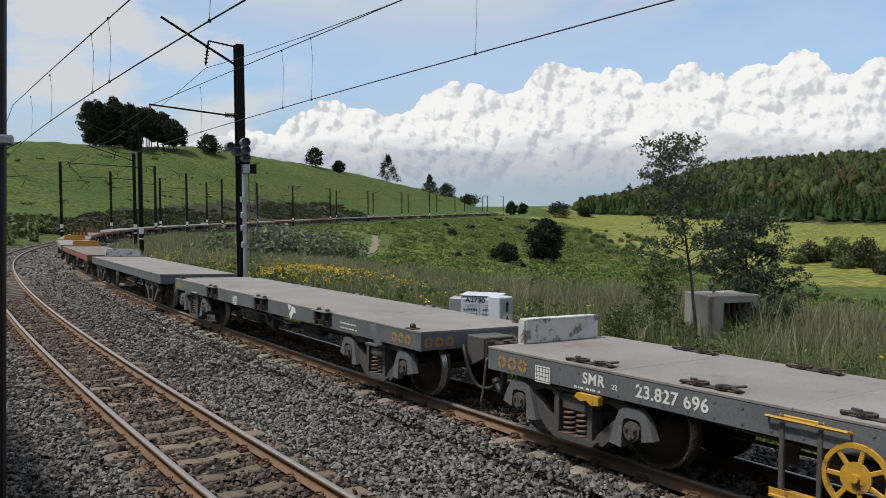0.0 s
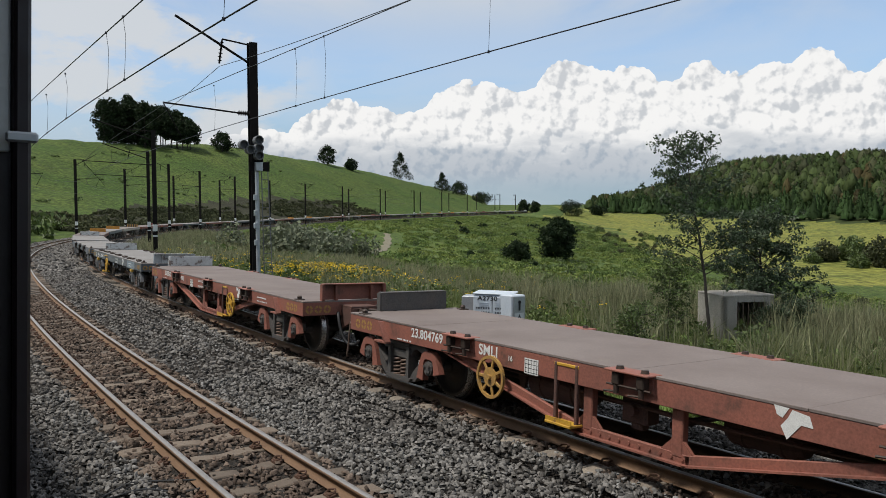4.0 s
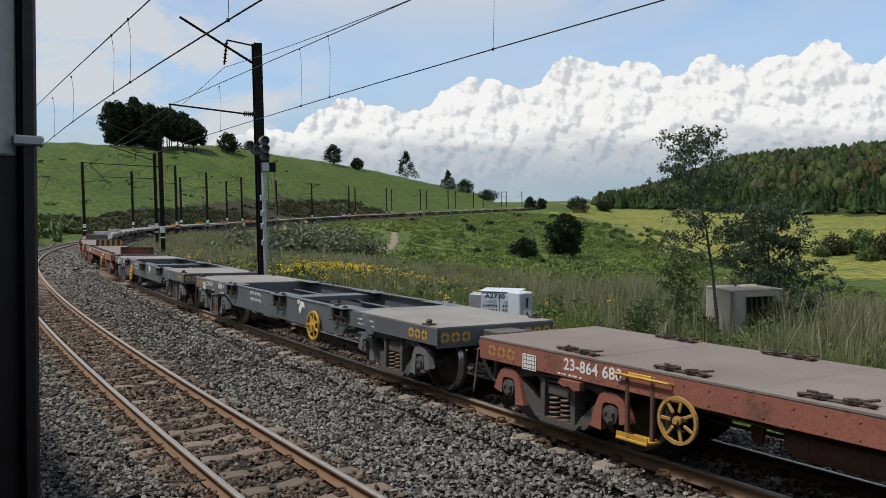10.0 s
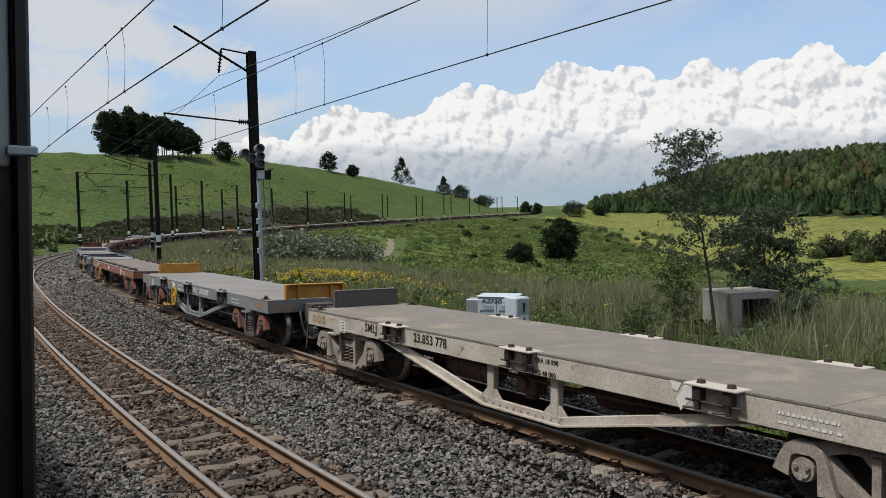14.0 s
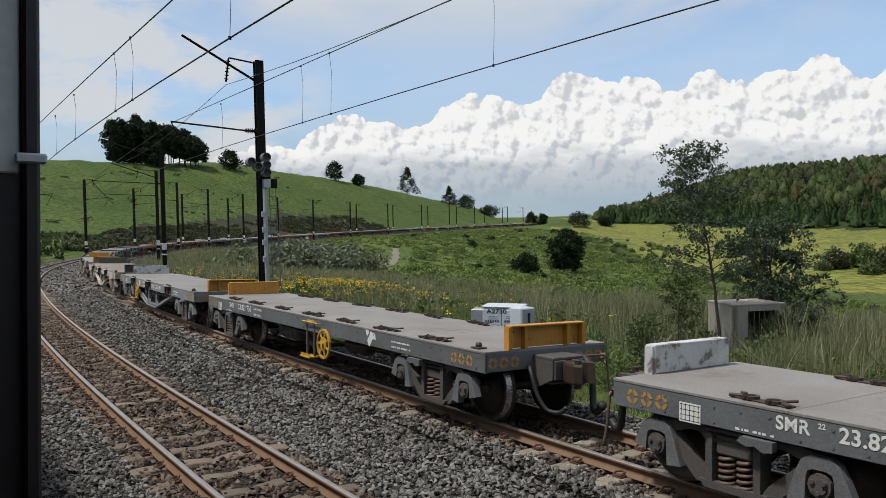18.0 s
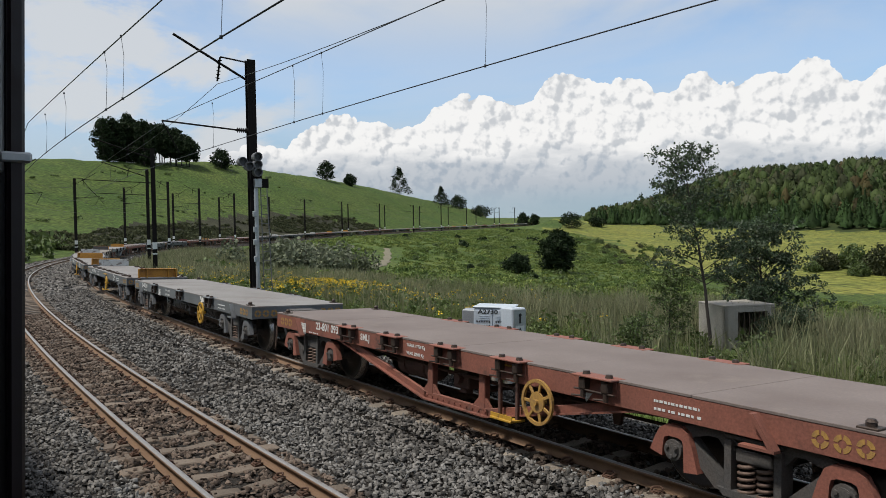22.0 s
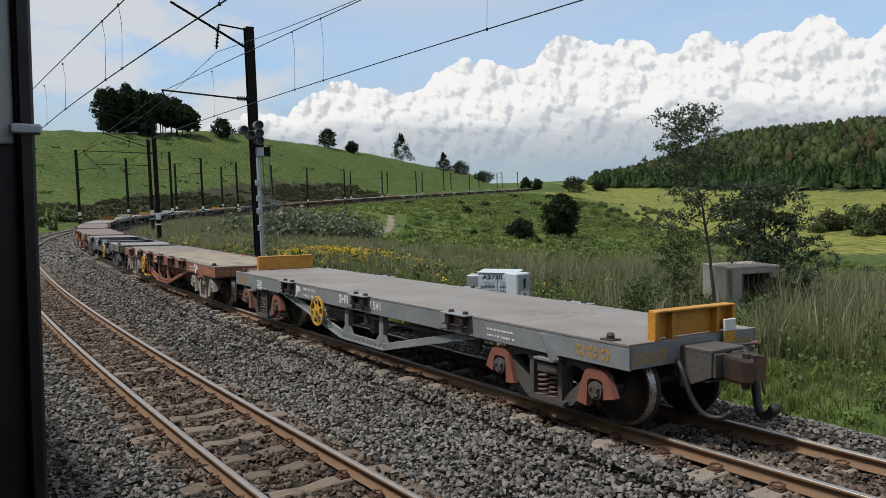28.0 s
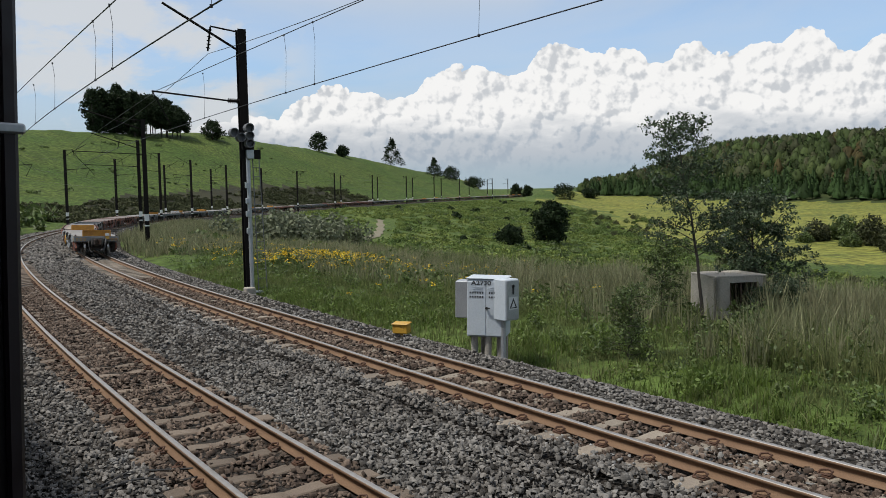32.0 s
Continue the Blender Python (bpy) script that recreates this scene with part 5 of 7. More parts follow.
    for text, x, z, size in spec["text"]:
        big = sum(ch.isdigit() for ch in text) >= 6 and size > 0.15
        lettering("lettering", text, (0.165 if kind == "skeletal" else 0.185) if big else size * (0.88 if size > 0.15 else 0.74), tm, wagon, on_side(x, z + 0.01, 1.084), 1.05)
    # the body rides low on its bogies
    for ob in wagon.children:
        if not ob.name.startswith("bogie"):
            ob.matrix_basis = Matrix.Translation((0, 0, -BODY_DROP)) @ ob.matrix_basis
    return wagon


def sand_mesh():
    """Spilt sand, thickest along the middle of the deck."""
    nx, ny = 96, 24
    x, y = np.meshgrid(np.linspace(2.2, -5.9, nx), np.linspace(-1.0, 1.0, ny), indexing="ij")
    z = 0.012 + 0.036 * waves(x.ravel(), y.ravel(), 0.9, 5) + 0.016 * waves(x.ravel(), y.ravel(), 0.25, 6)
    x, y = x.ravel(), y.ravel()
    z = z * np.clip((2.2 - x) / 2.0, 0, 1) * np.clip((x + 5.9) / 1.0, 0, 1) * np.clip((1.0 - np.abs(y)) / 0.4, 0, 1) - 0.006
    i, j = np.meshgrid(np.arange(nx - 1), np.arange(ny - 1), indexing="ij")
    k = (i * ny + j).ravel()
    f = np.stack([k, k + 1, k + ny + 1, k + ny], 1)
    return raw_mesh("sand_layer", np.stack([x, y, 1.132 + z], 1), f, M["sand"], smooth=True)


NUM = 0.25
COLOURS = {
    "grey": dict(paint="grey", deck="deck_grey", frame="frame_dark", cap="frame_grey", gear="frame_dark", rings="faded_yellow"),
    "pale": dict(paint="grey_light", deck="deck_grey", frame="frame_dark", cap="brown", gear="frame_grey", rings="faded_yellow"),
    "dark": dict(paint="grey_dark", deck="deck_grey", frame="frame_dark", cap="frame_grey", gear="frame_dark", rings="yellow"),
    "red": dict(paint="red", deck="deck_brown", frame="frame_dark", cap="red", gear="frame_red", rings="faded_yellow"),
    "brown": dict(paint="brown", deck="deck_brown", frame="frame_dark", cap="red", gear="frame_red", rings="faded_yellow"),
    "cream": dict(paint="cream", deck="deck_sandy", frame="frame_cream", cap="frame_cream", gear="frame_red", rings="faded_yellow"),
}
WORDS = {"grey": "grey", "pale": "pale grey", "dark": "dark blue-grey", "red": "faded red", "brown": "dark red-brown", "cream": "chipped cream"}


def spec_of(kind, colour, front, seed, text, wheel=None, step=None, ends=(None, None), logo=0.0, **more):
    d = dict(COLOURS[colour])
    d.update(kind=kind, nose=front, seed=seed, text=text, wheel=wheel, step=step, front=ends[0], rear=ends[1], logo=logo,
             label={"locks": f"{WORDS[colour]} empty flat wagon with folded container catches", "truss": f"{WORDS[colour]} empty flat wagon with truss bars",
                    "plain": f"{WORDS[colour]} empty flat wagon with plain steel deck", "skeletal": f"{WORDS[colour]} skeletal container wagon with open bays"}[kind] + (", orange end boards" if "orange" in ends else ""))
    d.update(more)
    return d


# each wagon's nose, in metres along the line at the clip's start
WAGONS = [
    spec_of("plain", "grey", 21.39, 1, [], None, None, (None, None), -1.6),
    spec_of("locks", "grey", 7.70, 2, [("SMR", 4.47, 0.93, 0.19), ("22", 4.05, 0.93, 0.10), ("23.827 696", 3.73, 0.91, 0.22), ("LOAD 67 000 Kg", -0.55, 0.99, 0.10), ("TARE 19 000 Kg", -0.55, 0.86, 0.10)], (1.45, "yellow", True), 1.95, ("white", "white"), -2.35, patch=True),
    spec_of("truss", "red", -6.15, 3, [("23-02683", 4.4, 0.95, 0.17), ("SHLJ", 2.6, 0.94, 0.17), ("TARRA 18 620 Kg", 0.9, 1.0, 0.10), ("VRAG 48 000 Kg", 0.9, 0.86, 0.10)], (-1.98, "yellow", True), -1.38, ("white", "brown"), -2.4),
    spec_of("truss", "red", -20.27, 4, [("23.804769", 4.2, 0.95, 0.21), ("SMLJ", 2.55, 0.93, 0.22), ("16", 1.95, 0.93, 0.12)], (2.22, "faded_yellow", True), 0.9, ("black", None), -1.9),
    spec_of("locks", "red", -33.95, 5, [("23-868 643 SMLJ", 4.35, 0.93, 0.20), ("TARE 15 400", 2.1, 1.0, 0.09), ("LOAD 46 000", 2.1, 0.88, 0.09)], (-2.72, "yellow", False), -3.34, ("striped", "brown"), -3.05),
    spec_of("skeletal", "dark", -47.52, 6, [("23.450 657", 5.15, 0.95, 0.21), ("SHR", 4.13, 0.94, 0.20), ("29", 3.72, 0.99, 0.10), ("NLD2019-10", 4.0, 0.82, 0.09), ("LOAD  80 000 Kg", 1.68, 0.99, 0.12), ("TARE  15 000 Kg", 1.68, 0.85, 0.12)], (2.03, "yellow", True), None, (None, None), -1.15),
    spec_of("skeletal", "dark", -61.0, 7, [("23452471", 5.1, 0.95, 0.21), ("SHR", 4.13, 0.94, 0.20), ("29", 3.72, 0.99, 0.10), ("NLD2019-10", 4.0, 0.82, 0.09), ("LOAD  80 000 Kg", 1.75, 0.99, 0.12), ("TARE  15 000 Kg", 1.75, 0.85, 0.12)], (-1.87, "yellow", True), None, (None, None), -1.15),
    spec_of("locks", "red", -74.18, 8, [("23-864 680", 4.5, 0.93, 0.23), ("SMLJ", 0.55, 0.92, 0.22), ("TARRA", -0.9, 1.0, 0.09)], (2.82, "faded_yellow", False), 3.36, (None, None), -3.15),
    spec_of("truss", "pale", -88.15, 9, [("SHR", -0.25, 0.92, 0.22), ("12", -0.64, 1.0, 0.10), ("23-028 939", -0.80, 0.92, 0.23), ("VRAG  62 100 Kg", 1.35, 1.0, 0.10), ("TARRA 17 900 Kg", 1.35, 0.88, 0.10)], (1.62, "yellow", True), 2.5, ("orange", "orange"), 1.9, panel=4.6, locks=(2.95, 0.18, -2.97)),
    spec_of("truss", "cream", -102.4, 10, [("SMLJ", 3.9, 0.93, 0.22), ("19", 3.35, 0.97, 0.10), ("23.853 778", 2.4, 0.93, 0.23), ("TARRA 18 890", -0.25, 1.0, 0.11), ("VRAG 48 000", -0.25, 0.85, 0.11)], None, None, ("black", "black"), -2.6, panel=4.7),
    spec_of("truss", "pale", -116.2, 11, [("SHR", -0.25, 0.92, 0.22), ("12", -0.64, 1.0, 0.10), ("23-030 089", -0.80, 0.92, 0.23), ("VRAG  62 100 Kg", 1.35, 1.0, 0.10), ("TARRA 17 900 Kg", 1.35, 0.88, 0.10)], (2.08, "yellow", True), 2.81, ("white", "orange"), 1.9, panel=4.6, locks=(2.95, 0.18, -2.97), cap="grey_light"),
    spec_of("locks", "grey", -129.8, 12, [("SMR", 4.38, 0.95, 0.19), ("22", 3.95, 1.02, 0.09), ("23.821 736", 3.75, 0.94, 0.20), ("LOAD 64 700 Kg", 2.7, 1.0, 0.09), ("TARE 16 200 Kg", 2.7, 0.88, 0.09)], (-1.17, "yellow", True), -0.46, ("orange", "orange"), -2.9),
    spec_of("locks", "grey", -144.25, 13, [("SMR", 4.19, 0.95, 0.19), ("22", 3.80, 1.02, 0.09), ("23.826 312", 3.62, 0.94, 0.20), ("LOAD 67 000", 2.2, 1.0, 0.09), ("TARE 18 000", 2.2, 0.88, 0.09), ("10/10", -3.55, 0.93, 0.11)], (-1.09, "yellow", True), -0.55, ("white", "orange"), -2.9),
    spec_of("plain", "grey", -157.98, 14, [("23-406224", 5.0, 0.95, 0.20), ("SHR", 3.65, 0.94, 0.18), ("28", 3.2, 0.94, 0.09), ("TARE 16 750 KG", 1.7, 1.0, 0.09), ("LOAD 61 000 KG", 1.7, 0.88, 0.09)], (-2.32, "yellow", True), None, (None, None), -2.2, panel=2.45),
    spec_of("truss", "brown", -171.6, 15, [("23-801 093", 4.3, 0.95, 0.17), ("SMLJ", 2.6, 0.94, 0.17), ("TARRA 17780 Kg", 1.15, 1.0, 0.09), ("VRAG 50900 Kg", 1.15, 0.88, 0.09)], (-1.89, "faded_yellow", True), -1.27, (None, None), -2.7, locks=(2.98, 1.57, 0.06, -1.33, -2.83), panel=4.85),
    spec_of("truss", "brown", -185.9, 16, [("23-022 639", 5.03, 0.95, 0.17), ("SHLJ", 3.88, 0.94, 0.16), ("TARE 18800 KG", -0.65, 1.0, 0.11), ("LOAD 48000 KG", -0.65, 0.85, 0.11)], (1.67, "yellow", True), 2.3, (None, None), -1.6),
    spec_of("skeletal", "dark", -199.55, 17, [("23.452 730", 5.1, 0.95, 0.21), ("SHR", 4.08, 0.94, 0.20), ("29", 3.67, 0.99, 0.10), ("NLD2019-11", 3.95, 0.82, 0.09), ("LOAD  80 000 Kg", 1.75, 0.99, 0.12), ("TARE  15 000 Kg", 1.75, 0.85, 0.12)], (-1.87, "yellow", True), None, (None, None), -1.15),
    spec_of("truss", "red", -213.2, 18, [("23-805 072", 4.19, 0.95, 0.17), ("SMLJ", 2.65, 0.94, 0.17), ("TARRA 18020", 0.9, 1.0, 0.09), ("VRAG 48000", 0.9, 0.86, 0.09)], (2.38, "yellow", True), 1.75, (None, None), -4.3, deck="deck_sandy", locks=(4.47, 2.95, 1.41, -0.11, -1.6, -2.94), panel=4.95, gear="red", tank=-1.0, sand=True, frame="frame_cream", cap="frame_cream"),
    spec_of("truss", "pale", -227.0, 19, [("SHR", 0.75, 0.92, 0.23), ("12", 0.27, 1.0, 0.10), ("23 018 541", 0.1, 0.92, 0.23), ("VRAG  62 100 Kg", 2.3, 1.0, 0.10), ("TARRA 17 900 Kg", 2.3, 0.88, 0.10)], (1.54, "yellow", True), None, ("orange", "orange"), 2.6, tail=True, panel=4.6),
]


# the wagons far ahead round the bend: seen small, so with fewer parts
def far_wagon(colour, board, deck):
    c = COLOURS[colour]
    w = thing("flat_wagon", f"{WORDS[colour]} empty flat wagon far round the bend", "railway wagon", group="wagons of the freight train")
    g = Geo()
    g.box((0, 0, 0.91), (12.2, 2.16, 0.26), bevel=0.02)
    part("underframe", g, M[c["paint"]], w)
    g = Geo()
    g.box((0, 0, 1.045), (12.2, 2.18, 0.03))
    part("deck", g, M[deck], w)
    for x in (4.55, -4.55):
        b = part("bogie", cached(("bolster", c["frame"]), lambda: bolster_mesh(M[c["frame"]])), None, w, at=pose(x, 0, 0))
        for sy, rz in ((1, 0), (-1, 180)):
            part("side_frame", cached(("side", c["frame"]), lambda: side_frame_mesh(M[c["frame"]])), None, b, at=pose(0, sy * FRAME_Y, 0.03, 0, 0, rz))
        for sx in (-0.87, 0.87):
            for sy, rz in ((1, 0), (-1, 180)):
                part("wheel", cached("wheel", wheel_mesh), None, b, at=pose(sx, sy * 0.565, AXLE_Z, 0, 0, rz))
    for rz in (0, 180):
        part("coupler", cached("coupler", coupler_mesh), None, w, at=pose(6.1 if rz == 0 else -6.1, 0, 0, 0, 0, rz))
    if board:
        part("end_board", cached(("board", board), lambda: endboard_mesh(board)), None, w, at=pose(6.0, -0.12, 1.06, 0, 0, 180))
    return w


TRAIN = []          # (object, middle along the line at the start)
for spec in WAGONS:
    TRAIN.append((make_wagon(spec), spec["nose"] - 6.1))
ORDER = [("grey", "white", "deck_grey"), ("red", None, "deck_brown"), ("cream", "striped", "deck_sandy"), ("brown", "orange", "deck_brown"), ("grey", None, "deck_grey"), ("red", "brown", "deck_brown"), ("pale", "orange", "deck_grey")]
MODELS = {}
for k in range(30):
    key = ORDER[(k * 3 + k // 7) % 7]
    mid = 21.39 - 6.1 + 13.8 * (k + 1)
    if key in MODELS:
        ob = copy_thing(MODELS[key], pose(0, 0, 0))
    else:
        ob = MODELS[key] = far_wagon(*key)
    TRAIN.append((ob, mid))

# how far the train has run, every half second
RUN = [0.0]
for k in range(64):
    t = k * 0.5 + 0.25
    RUN.append(RUN[-1] + 0.5 * float(np.interp(t, [0, 1.5, 4, 7, 10, 13.5, 16, 18, 20.5, 22.5, 25, 26.5, 32], [8.05, 7.9, 8.14, 8.48, 8.55, 8.26, 8.5, 8.85, 9.15, 9.4, 9.8, 9.88, 9.86])))


def wagon_pose(mid):
    a, b = on_line(mid + 4.55), on_line(mid - 4.55)
    d = a - b
    c = (a + b) / 2
    return Matrix.Translation(c + Vector((0, 0, 0.03))) @ Matrix.Rotation(math.atan2(d.y, d.x), 4, "Z") @ Matrix.Rotation(-math.atan2(d.z, math.hypot(d.x, d.y)), 4, "Y") @ Matrix.Rotation(0.035, 4, "X")


def motions():
    for ob, mid in TRAIN:
        rows = []
        for k, run in enumerate(RUN):
            rows.append((k * 0.5, wagon_pose(min(mid + run, S_MAX - 8))))
        walk(ob, rows)


# ---- overhead line masts and wires ----
def mast_mesh(h):
    g = Geo()
    for sx in (-1, 1):
        g.box((sx * 0.13, 0, h / 2 - 0.3), (0.03, 0.30, h + 0.6))
    g.box((0, 0, h / 2 - 0.3), (0.24, 0.02, h + 0.6))
    return g.mesh("mast", M["mast"])


def insulator(a, b, r=0.055):
    g = Geo()
    a, b = Vector(a), Vector(b)
    g.rod(a, b, r * 0.4, 7)
    for k in range(6):
        u = 0.12 + 0.15 * k
        c = a.lerp(b, u)
        g.rod(c, c + (b - a).normalized() * 0.018, r, 9, r * 0.55)
    return g


def build_mast(at, h, reach, numbered, full):
    """at: the foot, with x along the track and y towards the track; reach: how far the wire is."""
    m = thing("catenary_mast", "black steel overhead line mast beside the railway", "catenary mast", at=at, group="masts along the line")
    part("mast", cached(("mast", h), lambda: mast_mesh(h)), None, m)
    g = Geo()
    g.rod((0, 0.1, h - 0.75), (0, reach * 0.90, h + 0.66), 0.045 if full else 0.028, 8)
    part("strut", g, M["mast"], m)
    g = Geo()
    g.rod((0, 0.05, h - 0.1), (0, reach * 0.36, h + 0.02), 0.03, 6)
    part("top_stay", g, M["mast"], m)
    part("insulator", insulator((0, reach * 0.36, h + 0.0), (0, reach * 0.40, h - 0.85), 0.085), M["mast"], m)
    g = Geo()
    g.rod((0, 0.55, h - 2.55), (0, reach * 1.05, h - 2.35), 0.032, 6)
    g.rod((0, reach * 1.05, h - 2.35), (0, reach * 0.86, h - 3.45), 0.02, 6)
    part("registration_arm", g, M["mast"], m)
    part("insulator", insulator((0, 0.08, h - 2.56), (0, 0.58, h - 2.55), 0.10), M["mast"], m)
    if numbered:
        g = Geo()
        g.box((0, 0, 2.15), (0.30, 0.312, 0.50), bevel=0.004)
        part("white_band", g, M["plate"], m, "white painted band")
        g = Geo()
        g.box((0, 0, 1.55), (0.298, 0.310, 0.10), bevel=0.004)
        part("white_band", g, M["plate"], m, "white painted band")
    return m


def mast_at(p, s, side, h=8.9, reach=2.9, numbered=True):
    z = min(height(p.x, p.y), p.z)
    at = Matrix.Translation((p.x, p.y, z)) @ Matrix.Rotation(heading(s) + (0 if side < 0 else math.pi), 4, "Z")
    return build_mast(at, h + (p.z - z), reach, numbered, s < 100)


INNER = [28.0, 62.0, 83.5, 120.2, 140.6, 161.8, 183.3, 208.6, 239.0, 273.7, 307.9, 337.8, 368.6, 414.9, 440.0]
OUTER = [-14.0, 47.0, 79.0, 111.4, 134.0, 156.7, 179.8, 210.3, 235.6, 270.9, 304.3, 339.2, 372.0, 408.9, 436.0]
for s in INNER:
    o = -3.0 if s < 40 else -4.6 if s < 100 else -2.8
    mast_at(on_line(s, o, -0.1), s, -1, h=9.05 if s < 100 else 9.9, reach=-o, numbered=s > 50)
for s in OUTER:
    if s > 60:
        mast_at(on_line(s, 7.2, -0.1), s, 1, h=9.9 if s > 100 else 8.9, numbered=True)


def build_wires():
    def run(name, off, z_sup, sag, sup, label, r=0.0085, lift=0.0):
        g, pts = Geo(), []
        for a, b in zip(sup[:-1], sup[1:]):
            n = max(int((b - a) / 3), 2)
            for k in range(n):
                u = k / n
                pts.append(on_line(a + (b - a) * u, off, z_sup - sag * 4 * u * (1 - u)))
        pts.append(on_line(sup[-1], off, z_sup))
        g.tube(pts, r, 5)
        ob = thing(name, label, "overhead wire", kind="structure")
        part("wire", g, M["wire"], ob)
        return ob

    def dropper_pair(ob, off, za, zb, spots):
        for s in spots:
            g = Geo()
            a, b = on_line(s, off, za), on_line(s, off, zb)
            side = Vector((0.03, 0.02, 0))
            g.tube([a, a.lerp(b, 0.3) + side, a.lerp(b, 0.65) + side * 0.6, b], 0.004, 4)
            g.box(a, (0.028, 0.028, 0.04))
            g.box(b, (0.032, 0.03, 0.04))
            part("dropper", g, M["wire"], ob)

    sup = [-40, -10, 28, 62, 83.5, 120, 161, 208, 273, 337]
    a = run("contact_wire", 0.0, 5.17, 0.0, sup, "dark contact wire over the freight track", 0.010)
    b = run("catenary_wire", 0.0, 6.62, 0.22, sup, "dark catenary wire over the freight track", 0.010)
    dropper_pair(b, 0.0, 6.42, 5.17, [9.3, 14.9, 16.4, 22.4])
    run("feeder_wire", -1.8, 8.0, 0.75, sup, "dark feeder wire along the masts", 0.010)
    run("contact_wire", TRACK_GAP, 5.05, 0.0, sup, "dark contact wire over the empty track", 0.011)
    c = run("catenary_wire", TRACK_GAP, 6.55, 0.48, [-40, -10, 30, 66, 100, 134, 180, 235, 304], "dark catenary wire over the empty track", 0.011)
    dropper_pair(c, TRACK_GAP, 6.10, 5.05, [9.0, 14.0, 15.4, 20.4, 24.3])
    run("feeder_wire", 7.4, 8.6, 0.5, [47, 79, 111, 134, 180, 235, 304], "dark feeder wire along the hillside masts", 0.012)


build_wires()


# ---- colour light signal with its ladder ----
def build_signal():
    p = Vector((-6.85, 28.35, 0))
    base = height(p.x, p.y)
    # x looks back along the line, y away from the tracks
    sg = thing("railway_signal", "grey post railway signal with lamp heads and ladder", "signal", at=Matrix.Translation((p.x, p.y, base)) @ Matrix.Rotation(heading(25) + math.pi, 4, "Z"))
    top = 4.55 - base
    g = Geo()
    g.rod((0, 0, -0.1), (0, 0, top), 0.075, 12)
    part("post", g, M["galv"], sg)
    g = Geo()
    g.box((0.05, -0.12, 0.14), (0.34, 0.36, 0.40), bevel=0.03)
    part("foot", g, M["concrete"], sg, "pale concrete foot")
    g = Geo()
    g.prism([(0.03, top - 0.10), (0.07, top - 0.10), (0.07, top + 0.55), (0.03, top + 0.55)], -0.20, 0.20)
    g.prism([(0.03, top - 0.28), (0.07, top - 0.28), (0.07, top + 0.05), (0.03, top + 0.05)], -0.30, 0.44)
    part("head_plate", g, M["mast"], sg)
    for dy, dz in ((-0.02, 0.80), (-0.02, 0.53), (-0.02, 0.26), (-0.32, 0.46), (-0.56, 0.62)):
        g = Geo()
        g.rod((0.02, dy, top + dz), (0.18, dy, top + dz), 0.14, 14)
        g.ring((0.24, dy, top + dz), 0.132, 0.158, 0.28, 14, axis=0)
        lamp = part("lamp_unit", g, M["frame_grey"], sg, "grey hooded signal lamp")
        g = Geo()
        g.rod((0.16, dy, top + dz), (0.175, dy, top + dz), 0.085, 14)
        part("lens", g, M["galv"], lamp)
    g = Geo()
    g.rod((0.04, -0.02, top + 0.3), (0.04, -0.58, top + 0.64), 0.03, 6)
    part("lamp_arm", g, M["mast"], sg)
    g = Geo()
    g.box((0.14, 0.02, top - 0.12), (0.18, 0.26, 0.32), bevel=0.02)
    part("junction_box", g, M["galv"], sg)
    for sy in (0.20, 0.48):
        g = Geo()
        g.rod((0.0, sy * 1.15, 0.0), (0.0, sy * 0.80, top + 0.1), 0.018, 6)
        part("ladder_rail", g, M["frame_grey"], sg)
    for k in range(14):
        z = 0.3 + k * 0.33
        w = 1.15 - 0.35 * z / (top + 0.1)
        g = Geo()
        g.rod((0, 0.20 * w, z), (0, 0.48 * w, z), 0.012, 5)
        part("rung", g, M["frame_grey"], sg)
    g = Geo()
    g.box((0, 0.06, 0.16), (0.30, 0.62, 0.04))
    part("platform", g, M["galv"], sg)
    for k, z in enumerate((2.35, 2.95, 3.4, 3.95)):
        g = Geo()
        g.box((0.06, -0.10, z), (0.10, 0.10 + 0.02 * (k % 2), 0.20), bevel=0.015)
        part("cable_box", g, M["galv"], sg)


build_signal()


